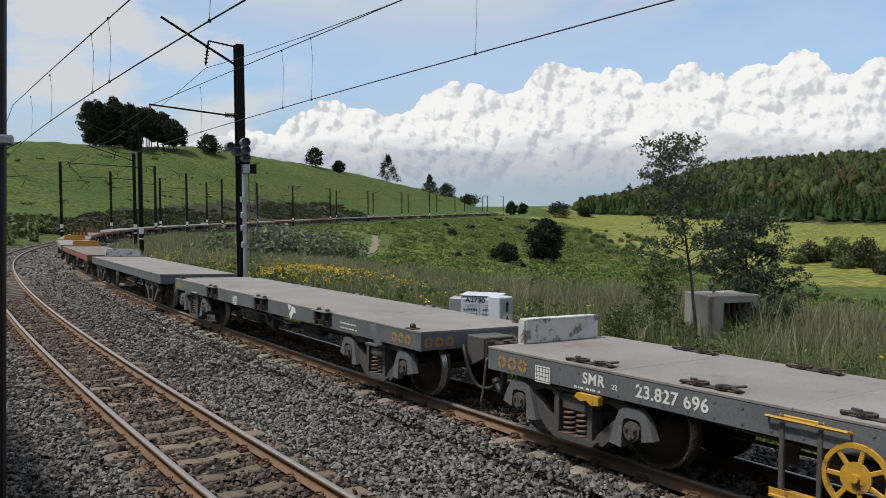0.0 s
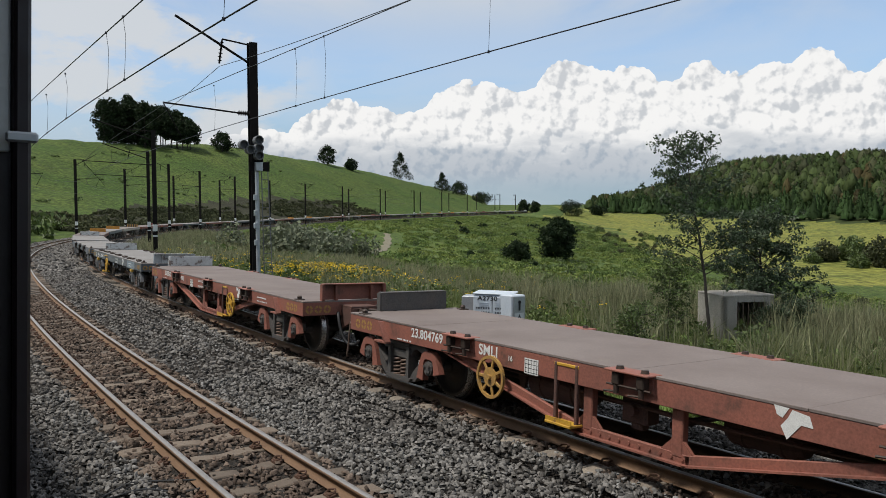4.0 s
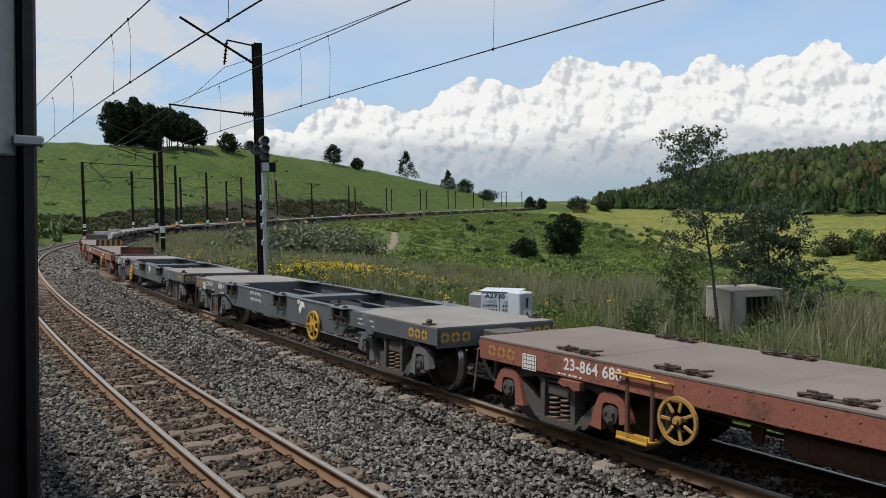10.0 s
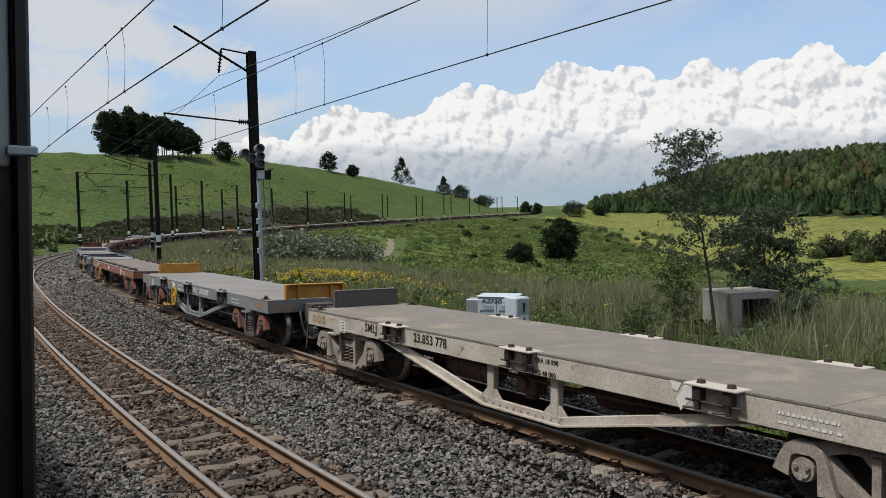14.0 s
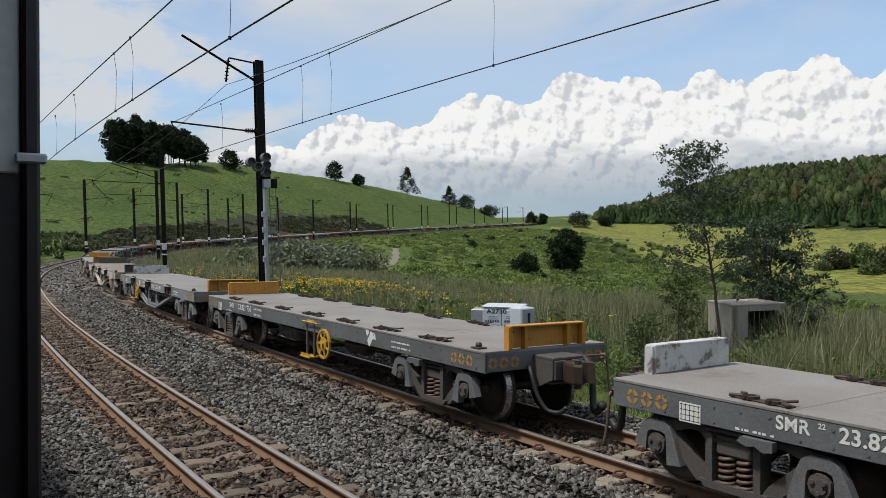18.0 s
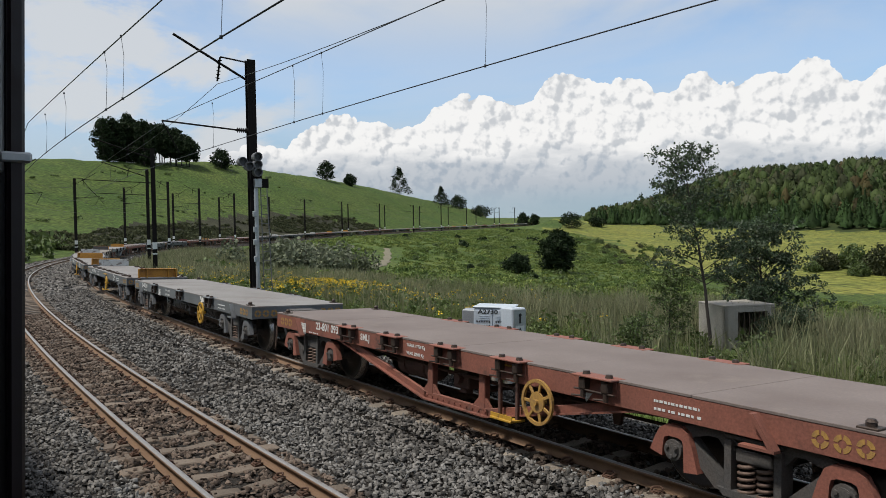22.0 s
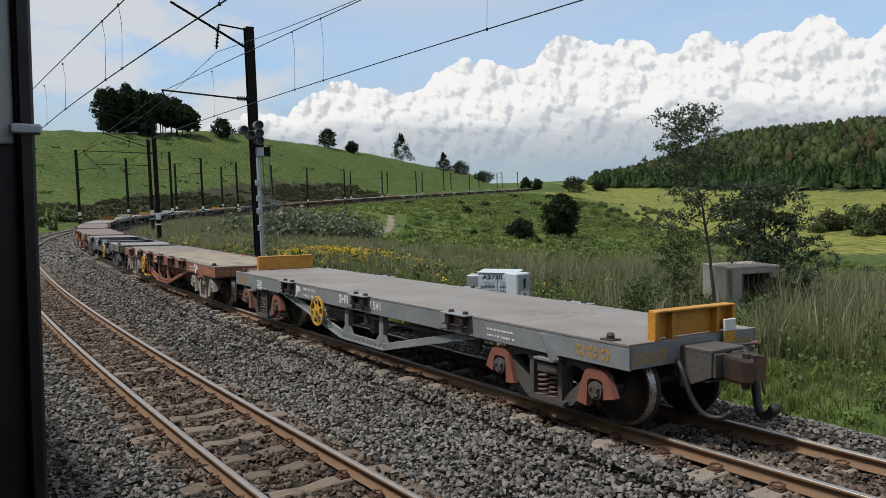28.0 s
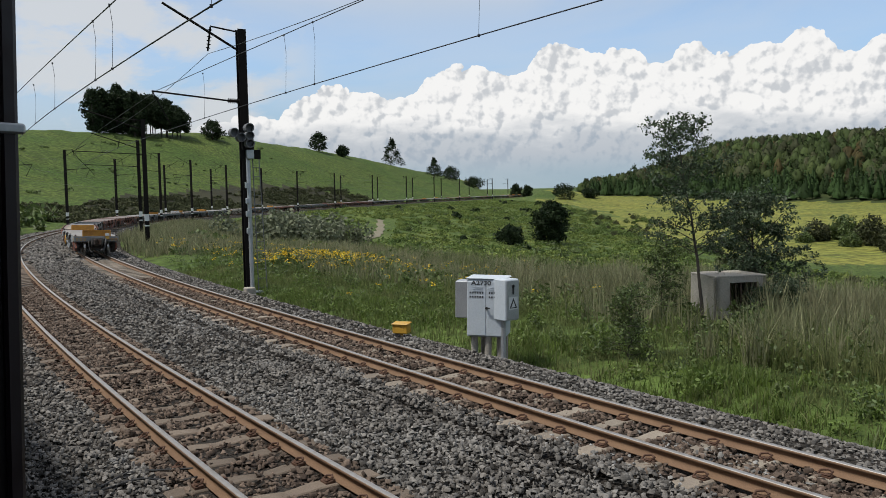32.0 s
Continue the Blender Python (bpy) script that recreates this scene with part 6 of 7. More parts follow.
# ---- signalling cabinets ----
def build_cabinet():
    # foot of the case; its front looks back along the track, leaning slightly
    at = Matrix.Translation((0.78, 15.35, height(0.78, 15.35))) @ pose(0, 0, 0.27, 0, 1.2, -14) @ Matrix.Diagonal((1.27, 1.27, 1.01, 1))
    c = thing("relay_cabinet", "white steel relay cabinet on concrete legs in the grass", "cabinet", at=at)
    g = Geo()
    g.box((0, 0.22, 0.98), (0.60, 0.46, 1.10), bevel=0.015)
    part("body", g, M["cabinet"], c)
    g = Geo()
    g.box((0, 0.22, 1.555), (0.63, 0.49, 0.03), bevel=0.012)
    part("roof", g, M["cabinet"], c)
    for sx in (-1, 1):
        g = Geo()
        g.box((sx * 0.148, -0.022, 0.98), (0.288, 0.02, 1.04), bevel=0.006)
        d = part("door", g, M["cabinet"], c)
        for row in range(2):
            for k in range(6):
                part("vent_slot", cached("slot", lambda: Geo().box((0, 0, 0), (0.020, 0.006, 0.032)).mesh("vent_slot", M["black"])), None, d, at=pose(sx * 0.148 - 0.095 + 0.038 * k, -0.034, 1.285 - 0.08 * row))
        g = Geo()
        for k in range(3):
            g.box((sx * 0.13, -0.034, 1.39 - 0.035 * k), (0.15, 0.008, 0.008))
        part("louvre", g, M["cabinet"], d)
    g = Geo()
    g.rod((0.01, -0.03, 1.0), (0.01, -0.075, 1.0), 0.018, 8)
    g.box((0.03, -0.075, 1.0), (0.07, 0.015, 0.02))
    part("handle", g, M["black"], c, "black door handle")
    lettering("lettering", "A2730", 0.115, M["black"], c, Matrix(((1, 0, 0, -0.23), (0, 0, -1, -0.0345), (0, 1, 0, 1.435), (0, 0, 0, 1))))
    for x, y in ((-0.2, 0.1), (0.02, 0.06), (0.2, 0.1), (-0.1, 0.36), (0.22, 0.38)):
        g = Geo()
        g.rod((x, y, -0.5), (x, y, 0.45), 0.055, 10)
        part("leg", g, M["concrete"], c, "round concrete leg")
    g = Geo()
    g.box((-0.41, 0.25, 1.12), (0.20, 0.30, 0.72), bevel=0.012)
    part("side_box", g, M["galv"], c, "grey steel side box")
    k = thing("terminal_box", "pale grey steel terminal box on a post with warning signs", "cabinet", at=Matrix.Translation((1.23, 15.2, height(1.23, 15.2))) @ pose(0, 0, 0, 0, 0.8, 42) @ Matrix.Scale(1.2, 4))
    g = Geo()
    g.box((0, 0.12, 1.20), (0.31, 0.35, 0.66), bevel=0.015)
    part("body", g, M["cabinet"], k)
    g = Geo()
    g.box((0.0, -0.066, 1.20), (0.28, 0.014, 0.62), bevel=0.005)
    d = part("door", g, M["galv"], k)
    g = Geo()
    g.add([(-0.10, -0.075, 1.05), (0.10, -0.075, 1.05), (0.10, -0.075, 1.25), (-0.10, -0.075, 1.25)], [(0, 1, 2, 3)])
    part("sign", g, M["plate"], d, "white warning sign")
    g = Geo()
    g.add([(-0.085, -0.078, 1.07), (0.085, -0.078, 1.07), (0, -0.078, 1.235)], [(0, 1, 2)])
    part("triangle", g, M["black"], d)
    g = Geo()
    g.add([(-0.05, -0.080, 1.085), (0.05, -0.080, 1.085), (0, -0.080, 1.185)], [(0, 1, 2)])
    part("triangle_face", g, M["plate"], d)
    g = Geo()
    g.rod((0.0, -0.075, 1.42), (0.0, -0.085, 1.42), 0.028, 8)
    g.box((0.0, -0.08, 1.36), (0.03, 0.01, 0.14))
    part("lock", g, M["black"], d)
    g = Geo()
    g.rod((-0.05, 0.1, -0.2), (-0.05, 0.1, 0.86), 0.042, 10)
    part("post", g, M["galv"], k)
    y = thing("track_box", "small yellow steel box on a stub beside the track", "junction box", at=Matrix.Translation((-0.95, 17.2, height(-0.95, 17.2) + 0.22)) @ pose(0, 0, 0, 0, 0, -18))
    g = Geo()
    g.box((0, 0, 0.38), (0.34, 0.24, 0.20), bevel=0.015)
    part("body", g, M["yellow"], y)
    g = Geo()
    g.box((0, 0, 0.49), (0.38, 0.28, 0.03), Euler((0.06, 0, 0)).to_matrix(), bevel=0.01)
    part("lid", g, M["yellow"], y)
    g = Geo()
    g.rod((0, 0, -0.15), (0, 0, 0.30), 0.04, 8)
    part("stub", g, M["yellow"], y)


build_cabinet()


# ---- small concrete hut behind the tree ----
def build_hut():
    x, y = 8.15, 22.9
    h = thing("concrete_hut", "small weathered flat-roofed concrete hut in tall grass", "hut", at=Matrix.Translation((x, y, height(x, y) - 0.15)) @ pose(0, 0, 0, 0, 0, 12))
    w, d, hh, t = 1.55, 1.4, 1.50, 0.12
    g = Geo()
    g.box((-w / 2 + t / 2, 0, hh / 2), (t, d, hh), bevel=0.01)
    part("side_wall", g, M["concrete"], h)
    g = Geo()
    g.box((w / 2 - t / 2, 0, hh / 2), (t, d, hh), bevel=0.01)
    part("side_wall", g, M["concrete"], h)
    g = Geo()
    g.box((0, d / 2 - t / 2, hh / 2), (w - 2 * t, t, hh))
    part("back_wall", g, M["concrete"], h)
    g = Geo()
    g.box((-0.565, -d / 2 + t / 2, hh / 2), (0.42, t, hh), bevel=0.01)
    g.box((0.665, -d / 2 + t / 2, hh / 2), (0.22, t, hh), bevel=0.01)
    g.box((0.10, -d / 2 + t / 2, 0.25), (0.908, t - 0.006, 0.50))
    g.box((0.10, -d / 2 + t / 2, hh - 0.07), (0.908, t - 0.006, 0.14))
    part("front_wall", g, M["concrete"], h)
    g = Geo()
    g.box((0, 0, hh + 0.03), (w + 0.01, d + 0.01, 0.06), bevel=0.012)
    part("roof", g, M["concrete"], h, "flat concrete roof slab")
    for k in range(6):
        g = Geo()
        g.rod((-0.3 + 0.16 * k, -d / 2 + t / 2, 0.50), (-0.3 + 0.16 * k, -d / 2 + t / 2, hh - 0.14), 0.015, 6)
        part("grille_bar", g, M["spring"], h)


build_hut()


# ---- own carriage: the wall beside the open window, and the leaf of a door hooked open ahead of it ----
def build_carriage():
    """Frame: x runs back along the train, y points out towards the tracks; the eye is at x 0, y 0."""
    c = thing("carriage", "dark maroon railway carriage with a door hooked open", "railway carriage", at=line_pose(0, 7.43, 0) @ Matrix.Rotation(math.pi, 4, "Z"), kind="structure")
    for name, centre, size in (("side_wall", (-9.9, -0.12, 2.1), (18.0, 0.10, 3.2)), ("side_wall", (9.2, -0.12, 2.1), (16.0, 0.10, 3.2)), ("lower_wall", (0.15, -0.12, 1.3), (2.1, 0.10, 1.6)),
                               ("upper_wall", (0.15, -0.12, 3.6), (2.1, 0.10, 0.2)), ("roof", (-2.0, -1.5, 3.75), (38, 2.9, 0.10)), ("far_wall", (-2.0, -2.9, 2.1), (38, 0.08, 3.2)), ("floor", (-2.0, -1.5, 0.75), (38, 2.8, 0.3))):
        g = Geo()
        g.box(centre, size, bevel=0.01)
        part(name, g, M["carriage"], c)
    d = new("open_door", None)
    d.parent = c
    d.matrix_basis = pose(-0.86, -0.07 - 0.0818, 0, -1.6, 0, 0)
    edge = 0.2025
    g = Geo()
    g.box((-0.02, edge / 2 - 0.10, 2.1), (0.03, edge + 0.19, 2.9), bevel=0.004)
    leaf = part("door_leaf", g, M["carriage"], d)
    g = Geo()
    g.box((-0.004, edge - 0.007, 2.1), (0.03, 0.015, 2.9), bevel=0.003)
    part("edge_strip", g, M["carriage"], d, "dark maroon edge strip")
    g = Geo()
    g.box((-0.002, edge - 0.156, 3.265), (0.006, 0.28, 0.80), bevel=0.002)
    part("plate", g, M["plate"], d, "dull white plate with black stencilled figures")
    g = Geo()
    g.box((0.012, edge - 0.008, 2.879), (0.008, 0.028, 0.010), bevel=0.002)
    part("catch", g, M["galv"], d, "small metal catch")
    # stencilled figures, cut off by the edge of the view: plain strokes
    for y, z, w, h in ((0.108, 3.10, 0.05, 0.010), (0.125, 3.075, 0.012, 0.03), (0.104, 3.045, 0.06, 0.011), (0.104, 3.005, 0.05, 0.010), (0.128, 2.985, 0.012, 0.025), (0.128, 2.955, 0.012, 0.025), (0.106, 2.935, 0.045, 0.010)):
        g = Geo()
        g.box((0.002, y + 0.0, z), (0.003, w, h), bevel=0.001)
        part("stencil_stroke", g, M["black"], d)
    return c


build_carriage()


# ---- loose ballast stones ----
def scatter_stones(name, count, s_range, off_range, size, mat, z0, seed, label, skip=None, lift=0.05):
    rng = np.random.RandomState(seed)
    s, off = rng.uniform(*s_range, count), rng.uniform(*off_range, count)
    if skip is not None:
        keep = ~skip(s, off)
        s, off = s[keep], off[keep]
    k = (s - S_MIN) / STEP
    i = k.astype(int)
    u = (k - i)[:, None]
    q = LINE[i] * (1 - u) + LINE[i + 1] * u
    n = len(s)
    c = np.stack([q[:, 0] - np.sin(q[:, 2]) * off, q[:, 1] + np.cos(q[:, 2]) * off, z0(s, off) + rng.uniform(-0.015, lift, n)], 1)
    cube = np.array([(x, y, z) for x in (-1, 1) for y in (-1, 1) for z in (-1, 1)], float)
    v = cube[None] * (1 + rng.uniform(-0.62, 0.30, (n, 8, 3))) * (rng.uniform(*size, (n, 1, 1)) / 2) * rng.uniform((0.85, 0.6, 0.4), (1.7, 1.15, 0.95), (n, 3))[:, None]
    v[:, 1::2, :2] *= rng.uniform(0.25, 1.0, (n, 1, 2))          # chipped, pointed tops
    a, b = rng.uniform(0, 6.28, n), rng.normal(0, 0.9, n)
    ca, sa, cb, sb = np.cos(a), np.sin(a), np.cos(b), np.sin(b)
    x, y, z = v[..., 0], v[..., 1], v[..., 2]
    y, z = y * cb[:, None] - z * sb[:, None], y * sb[:, None] + z * cb[:, None]
    x, y = x * ca[:, None] - y * sa[:, None], x * sa[:, None] + y * ca[:, None]
    v = (np.stack([x, y, z], -1) + c[:, None]).reshape(-1, 3)
    fq = np.array([(0, 1, 3, 2), (4, 6, 7, 5), (0, 4, 5, 1), (2, 3, 7, 6), (1, 5, 7, 3)])     # no underside: it lies in the bed
    f = (fq[None] + 8 * np.arange(n)[:, None, None]).reshape(-1, 4)
    ob = new(name, raw_mesh(name, v, f, M[mat]))
    tagged(ob, label, "ballast", kind="stuff")


def bed_level(s, off):
    """Stone tops: level with the sleepers in the four-foot, a low heap between the tracks, a shoulder outside."""
    z = np.full(len(off), -0.185)
    z += 0.05 * np.exp(-((off - 2.05) / 0.5) ** 2)
    z -= np.clip(-1.7 - off, 0, 2) * 0.34
    return z + cant(off) + 0.018 * waves(s * 1.0, off * 1.0, 1.6, 8)


def off_rails(s, off):
    r = np.minimum.reduce([abs(off - o) for o in (0.565, -0.565, TRACK_GAP + 0.565, TRACK_GAP - 0.565)])
    return r < 0.10


def on_sleeper(s, off):
    """Stones that would hide a sleeper: some sleepers show their ends, some their middles, many lie buried."""
    hit = np.zeros(len(s), bool)
    for o, spots in SLEEPERS.items():
        gap = np.abs(s[:, None] - np.array(spots)[None])
        k = gap.argmin(1)
        near = gap[np.arange(len(s)), k] < 0.15
        luck, side = np.modf(np.array(spots) * 7.137 + 0.5 * (o == 0))[0][k] % 1.0, off - o
        inside, ends = np.abs(side) < 0.52, np.abs(side) < 1.08
        if o == 0:
            show = (inside & (luck > 0.72)) | (~inside & (side > 0) & (luck > 0.18)) | (~inside & (side < 0) & (luck > 0.75))
        else:
            show = (inside & (luck > 0.22)) | (~inside & (luck > 0.80))
        hit |= near & ends & show
    return hit & (np.modf(s * 977.3)[0] > 0.10)


def four_foot(s, off):
    return (abs(off) < 0.95) | (abs(off - TRACK_GAP) < 0.95)


scatter_stones("ballast_stones", 62000, (1.0, 14.0), (-2.6, 7.3), (0.030, 0.062), "stone", bed_level, 21, "loose grey crushed stone ballast between the tracks", lambda s, o: off_rails(s, o) | four_foot(s, o) | on_sleeper(s, o))
scatter_stones("ballast_stones", 42000, (14.0, 44.0), (-2.6, 7.6), (0.038, 0.072), "stone", bed_level, 22, "loose grey crushed stone ballast round the bend", lambda s, o: off_rails(s, o) | four_foot(s, o) | on_sleeper(s, o))
scatter_stones("ballast_stones", 20000, (44.0, 125.0), (-2.4, 6.6), (0.09, 0.17), "stone", bed_level, 25, "grey stone ballast far round the bend", off_rails)
for o in (0.0, TRACK_GAP):
    scatter_stones("rusty_ballast_stones", 22000, (1.0, 32.0), (o - 0.95, o + 0.95), (0.03, 0.07), "ballast_rusty", bed_level, 23 + int(o), "rust-stained ballast stones between the rails", lambda s, o: off_rails(s, o) | on_sleeper(s, o), 0.05)


def outside_patch(spots):
    """Keeps stones only in soft-edged patches: s, off, half length, half width."""
    def skip(s, off):
        hit = np.zeros(len(s), bool)
        luck = np.modf(np.abs(s * 613.7 + off * 91.3))[0]
        for s0, o0, l, w in spots:
            hit |= ((s - s0) / l) ** 2 + ((off - o0) / w) ** 2 < luck * 1.5
        return ~hit | off_rails(s, off)
    return skip


PALE = [(10.3, 2.85, 2.4, 0.38), (19.0, 1.5, 3.0, 0.5), (6.4, 1.0, 1.7, 0.28), (5.2, -0.1, 1.2, 0.3)]
scatter_stones("dusty_ballast_stones", 14000, (3.0, 22.0), (-1.5, 3.6), (0.024, 0.05), "pale_stone", bed_level, 27, "pale dusty crushed stones spilt on the ballast", outside_patch(PALE), 0.055)


# ---- leaves, grass and bushes in numpy ----
def leaf_quads(c, size, rng, flat=0.0):
    """Quads of the given sizes, turned at random, at the centres c."""
    n = len(c)
    d = rng.normal(size=(n, 3))
    d[:, 2] *= 1 - flat
    d /= np.linalg.norm(d, axis=1)[:, None]
    e = np.cross(d, rng.normal(size=(n, 3)))
    e /= np.linalg.norm(e, axis=1)[:, None]
    d, e = d * size[:, None], e * size[:, None] * rng.uniform(0.35, 0.7, n)[:, None]
    v = np.stack([c - d, c - 0.1 * d + e, c + d, c - 0.1 * d - e], 1).reshape(-1, 3)
    return v, np.arange(4 * n).reshape(-1, 4)


def clump(rng, centre, radii, count, shell=0.5):
    """Points in a lumpy ball, thicker towards its skin."""
    d = rng.normal(size=(count, 3))
    d /= np.linalg.norm(d, axis=1)[:, None]
    r = rng.uniform(shell, 1, count) ** 0.6 * (1 + 0.25 * np.sin(d[:, 0] * 7 + centre[0]) * np.cos(d[:, 1] * 6 + centre[1]) + 0.15 * np.sin(d[:, 2] * 9))
    return np.asarray(centre) + d * r[:, None] * np.asarray(radii)


def on_path(x, y):
    u = (y - 80) / 66
    return (np.abs(x - (-11.2 - 1.5 * u + 2.2 * np.sin(2.6 * u))) < 2.3) & (u > -0.12) & (u < 1.02)


def blades(name, count, s_range, in_range, h_range, mat, seed, label, category="grass", lean=0.35, width=0.012, tuft=9, thin=None, spread=0.10):
    rng = np.random.RandomState(seed)
    n = count // tuft
    s, inner = rng.uniform(*s_range, n), rng.uniform(*in_range, n)
    if thin is not None:
        keep = thin(s, inner, rng)
        s, inner = s[keep], inner[keep]
        n = len(s)
    k = (s - S_MIN) / STEP
    i = k.astype(int)
    q = LINE[i]
    cx, cy = q[:, 0] + np.sin(q[:, 2]) * inner, q[:, 1] - np.cos(q[:, 2]) * inner
    clear = ~on_path(cx, cy)
    cx, cy = cx[clear], cy[clear]
    n = len(cx)
    th = rng.uniform(0.6, 1.2, n)
    m = n * tuft
    bx, by = np.repeat(cx, tuft) + rng.normal(0, spread, m), np.repeat(cy, tuft) + rng.normal(0, spread, m)
    bz = np.repeat(ground_z(cx, cy), tuft) - 0.03
    h = rng.uniform(*h_range, m) * np.repeat(th, tuft)
    a, l = rng.uniform(0, 6.28, m), np.abs(rng.normal(0, lean, m)) * h
    dx, dy = np.cos(a) * l, np.sin(a) * l
    w = width * rng.uniform(0.6, 1.5, m) * (0.5 + h)
    b = rng.uniform(0, 6.28, m)
    wx, wy = np.cos(b) * w, np.sin(b) * w
    rows = []
    for u, ww in ((0, 1.0), (0.5, 0.8), (1.0, 0.12)):
        x, y, z = bx + dx * u * u, by + dy * u * u, bz + h * (u - 0.18 * u * u * l / h)
        rows += [np.stack([x - wx * ww, y - wy * ww, z], 1), np.stack([x + wx * ww, y + wy * ww, z], 1)]
    v = np.stack(rows, 1).reshape(-1, 3)
    o = 6 * np.arange(m)[:, None, None]
    f = (np.array([(0, 1, 3, 2), (2, 3, 5, 4)])[None] + o).reshape(-1, 4)
    tagged(new(name, raw_mesh(name, v, f, M[mat])), label, category, kind="stuff")


def patchy(cut, size, seed):
    def thin(s, inner, rng):
        return waves(s, inner, size, seed) + rng.normal(0, 0.12, len(s)) > cut
    return thin


blades("verge_grass", 66000, (-4, 40), (2.9, 9), (0.08, 0.26), "blade", 31, "short green grass along the ballast edge", tuft=12, spread=0.12)
blades("verge_grass", 66000, (-6, 60), (6.4, 24), (0.25, 0.6), "blade", 32, "knee-high green grass on the verge", tuft=14, thin=patchy(-0.12, 5, 3), spread=0.16, lean=0.5)
blades("dry_grass", 70000, (-6, 62), (7.2, 26), (0.55, 1.15), "dry_blade", 33, "tall straw-coloured seeding grass", tuft=16, thin=patchy(-0.02, 4, 5), lean=0.3, width=0.008, spread=0.17)
blades("far_grass", 60000, (50, 130), (3.2, 22), (0.4, 1.0), "dry_blade", 34, "pale tall grass inside the bend", tuft=10, thin=patchy(-0.2, 14, 6), width=0.022, spread=0.4)
blades("tall_grass", 44000, (2, 26), (12.0, 21), (0.8, 1.5), "dry_blade", 36, "tall seeding grass round the hut", tuft=22, thin=patchy(-0.1, 5, 9), lean=0.28, width=0.007, spread=0.16)
blades("grass_tussocks", 30000, (-6, 9), (5.2, 12), (0.45, 1.0), "blade", 37, "thick green grass tussocks beside the track", tuft=90, thin=patchy(0.10, 3.5, 10), lean=0.42, width=0.007, spread=0.17)
blades("grass_tussocks", 30000, (-6, 10), (5.6, 13), (0.7, 1.35), "dry_blade", 38, "tall straw-coloured tussocks beside the track", tuft=70, thin=patchy(0.06, 3.0, 11), lean=0.34, width=0.006, spread=0.16)
blades("fringe_weeds", 24000, (-4, 34), (2.7, 5.0), (0.10, 0.34), "leaf_fresh", 35, "fresh green weeds at the ballast edge", tuft=10, thin=patchy(0.0, 4, 7), width=0.014, lean=0.6)


def bushes(name, spots, mat, seed, label, leaf=0.16, count=90, category="bush", tall=0.8):
    rng = np.random.RandomState(seed)
    pts, sizes = [], []
    for x, y, r in spots:
        z = height(x, y) if len(spots) < 60 else ZS[(x, y)]
        for k in range(3):
            c = (x + rng.normal(0, r * 0.35), y + rng.normal(0, r * 0.35), z + r * tall * rng.uniform(0.25, 0.65))
            pts.append(clump(rng, c, (r * 0.62, r * 0.62, r * tall * 0.6), count // 3))
            sizes.append(np.full(count // 3, leaf * (0.6 + 0.5 * r)) * rng.uniform(0.6, 1.3, count // 3))
    v, f = leaf_quads(np.vstack(pts), np.concatenate(sizes), rng)
    tagged(new(name, raw_mesh(name, v, f, M[mat])), label, category, kind="stuff")


ZS = {}


def bush_field(name, count, region, sizes, mat, seed, label, leaf, n, tall=0.8):
    rng = np.random.RandomState(seed)
    s, inner = rng.uniform(*region[0], count), rng.uniform(*region[1], count)
    keep = waves(s, inner, 40, seed) + rng.normal(0, 0.2, count) > region[2]
    s, inner = s[keep], inner[keep]
    i = ((s - S_MIN) / STEP).astype(int)
    q = LINE[i]
    x, y = q[:, 0] + np.sin(q[:, 2]) * inner, q[:, 1] - np.cos(q[:, 2]) * inner
    d = np.hypot(x, y)
    clear = ~on_path(x, y) & ((x / np.maximum(y, 1) < fern_edge(d)) | (d < 150) | (len(region) > 3))
    x, y = x[clear], y[clear]
    z = ground_z(x, y)
    r = rng.uniform(*sizes, len(x)) * rng.uniform(0.6, 1.3, len(x))
    spots = [(float(a), float(b), float(c)) for a, b, c in zip(x, y, r)]
    ZS.update({(a, b): float(c) for (a, b, _), c in zip(spots, z)})
    bushes(name, spots, mat, seed, label, leaf, n, tall=tall)


bush_field("slope_scrub", 330, ((60, 330), (8, 90), -0.15), (0.6, 1.5), "leaf", 41, "low green scrub on the valley slope", 0.20, 110, 0.5)
bush_field("slope_scrub", 300, ((60, 330), (10, 90), 0.0), (0.5, 1.3), "leaf_fresh", 42, "bright green bramble on the valley slope", 0.18, 90, 0.45)
bush_field("bracken", 6500, ((48, 400), (9, 110), -0.9), (0.5, 1.1), "fern", 40, "low green bracken covering the valley slope", 0.17, 45, 0.42)
bush_field("bracken", 3600, ((48, 400), (9, 110), -0.35), (0.5, 1.2), "fern_deep", 57, "deeper green bracken in the hollows of the slope", 0.17, 45, 0.42)
bush_field("slope_scrub", 34, ((110, 420), (6, 80), 0.05), (0.8, 2.0), "leaf_dark", 43, "dark bushes scattered on the valley slope", 0.26, 160, 0.8)
bush_field("bank_scrub", 1700, ((130, 320), (-30, -9), -0.3), (0.6, 1.5), "leaf_bank", 44, "dark scrub on the cutting bank above the line", 0.22, 90, 0.5)
bush_field("hill_scrub", 260, ((90, 320), (-95, -24), 0.1), (0.5, 1.6), "leaf", 45, "scattered low scrub on the grassy hill", 0.24, 60, 0.45)
bush_field("foot_scrub", 90, ((90, 140), (-24, -10), -0.2), (1.2, 2.6), "leaf", 46, "bushes at the foot of the hill beside the line", 0.26, 160, 0.9)
bush_field("verge_bushes", 150, ((4, 60), (8, 24), -0.2), (0.3, 0.9), "leaf", 47, "small green bushes among the verge grass", 0.09, 150, 0.9)
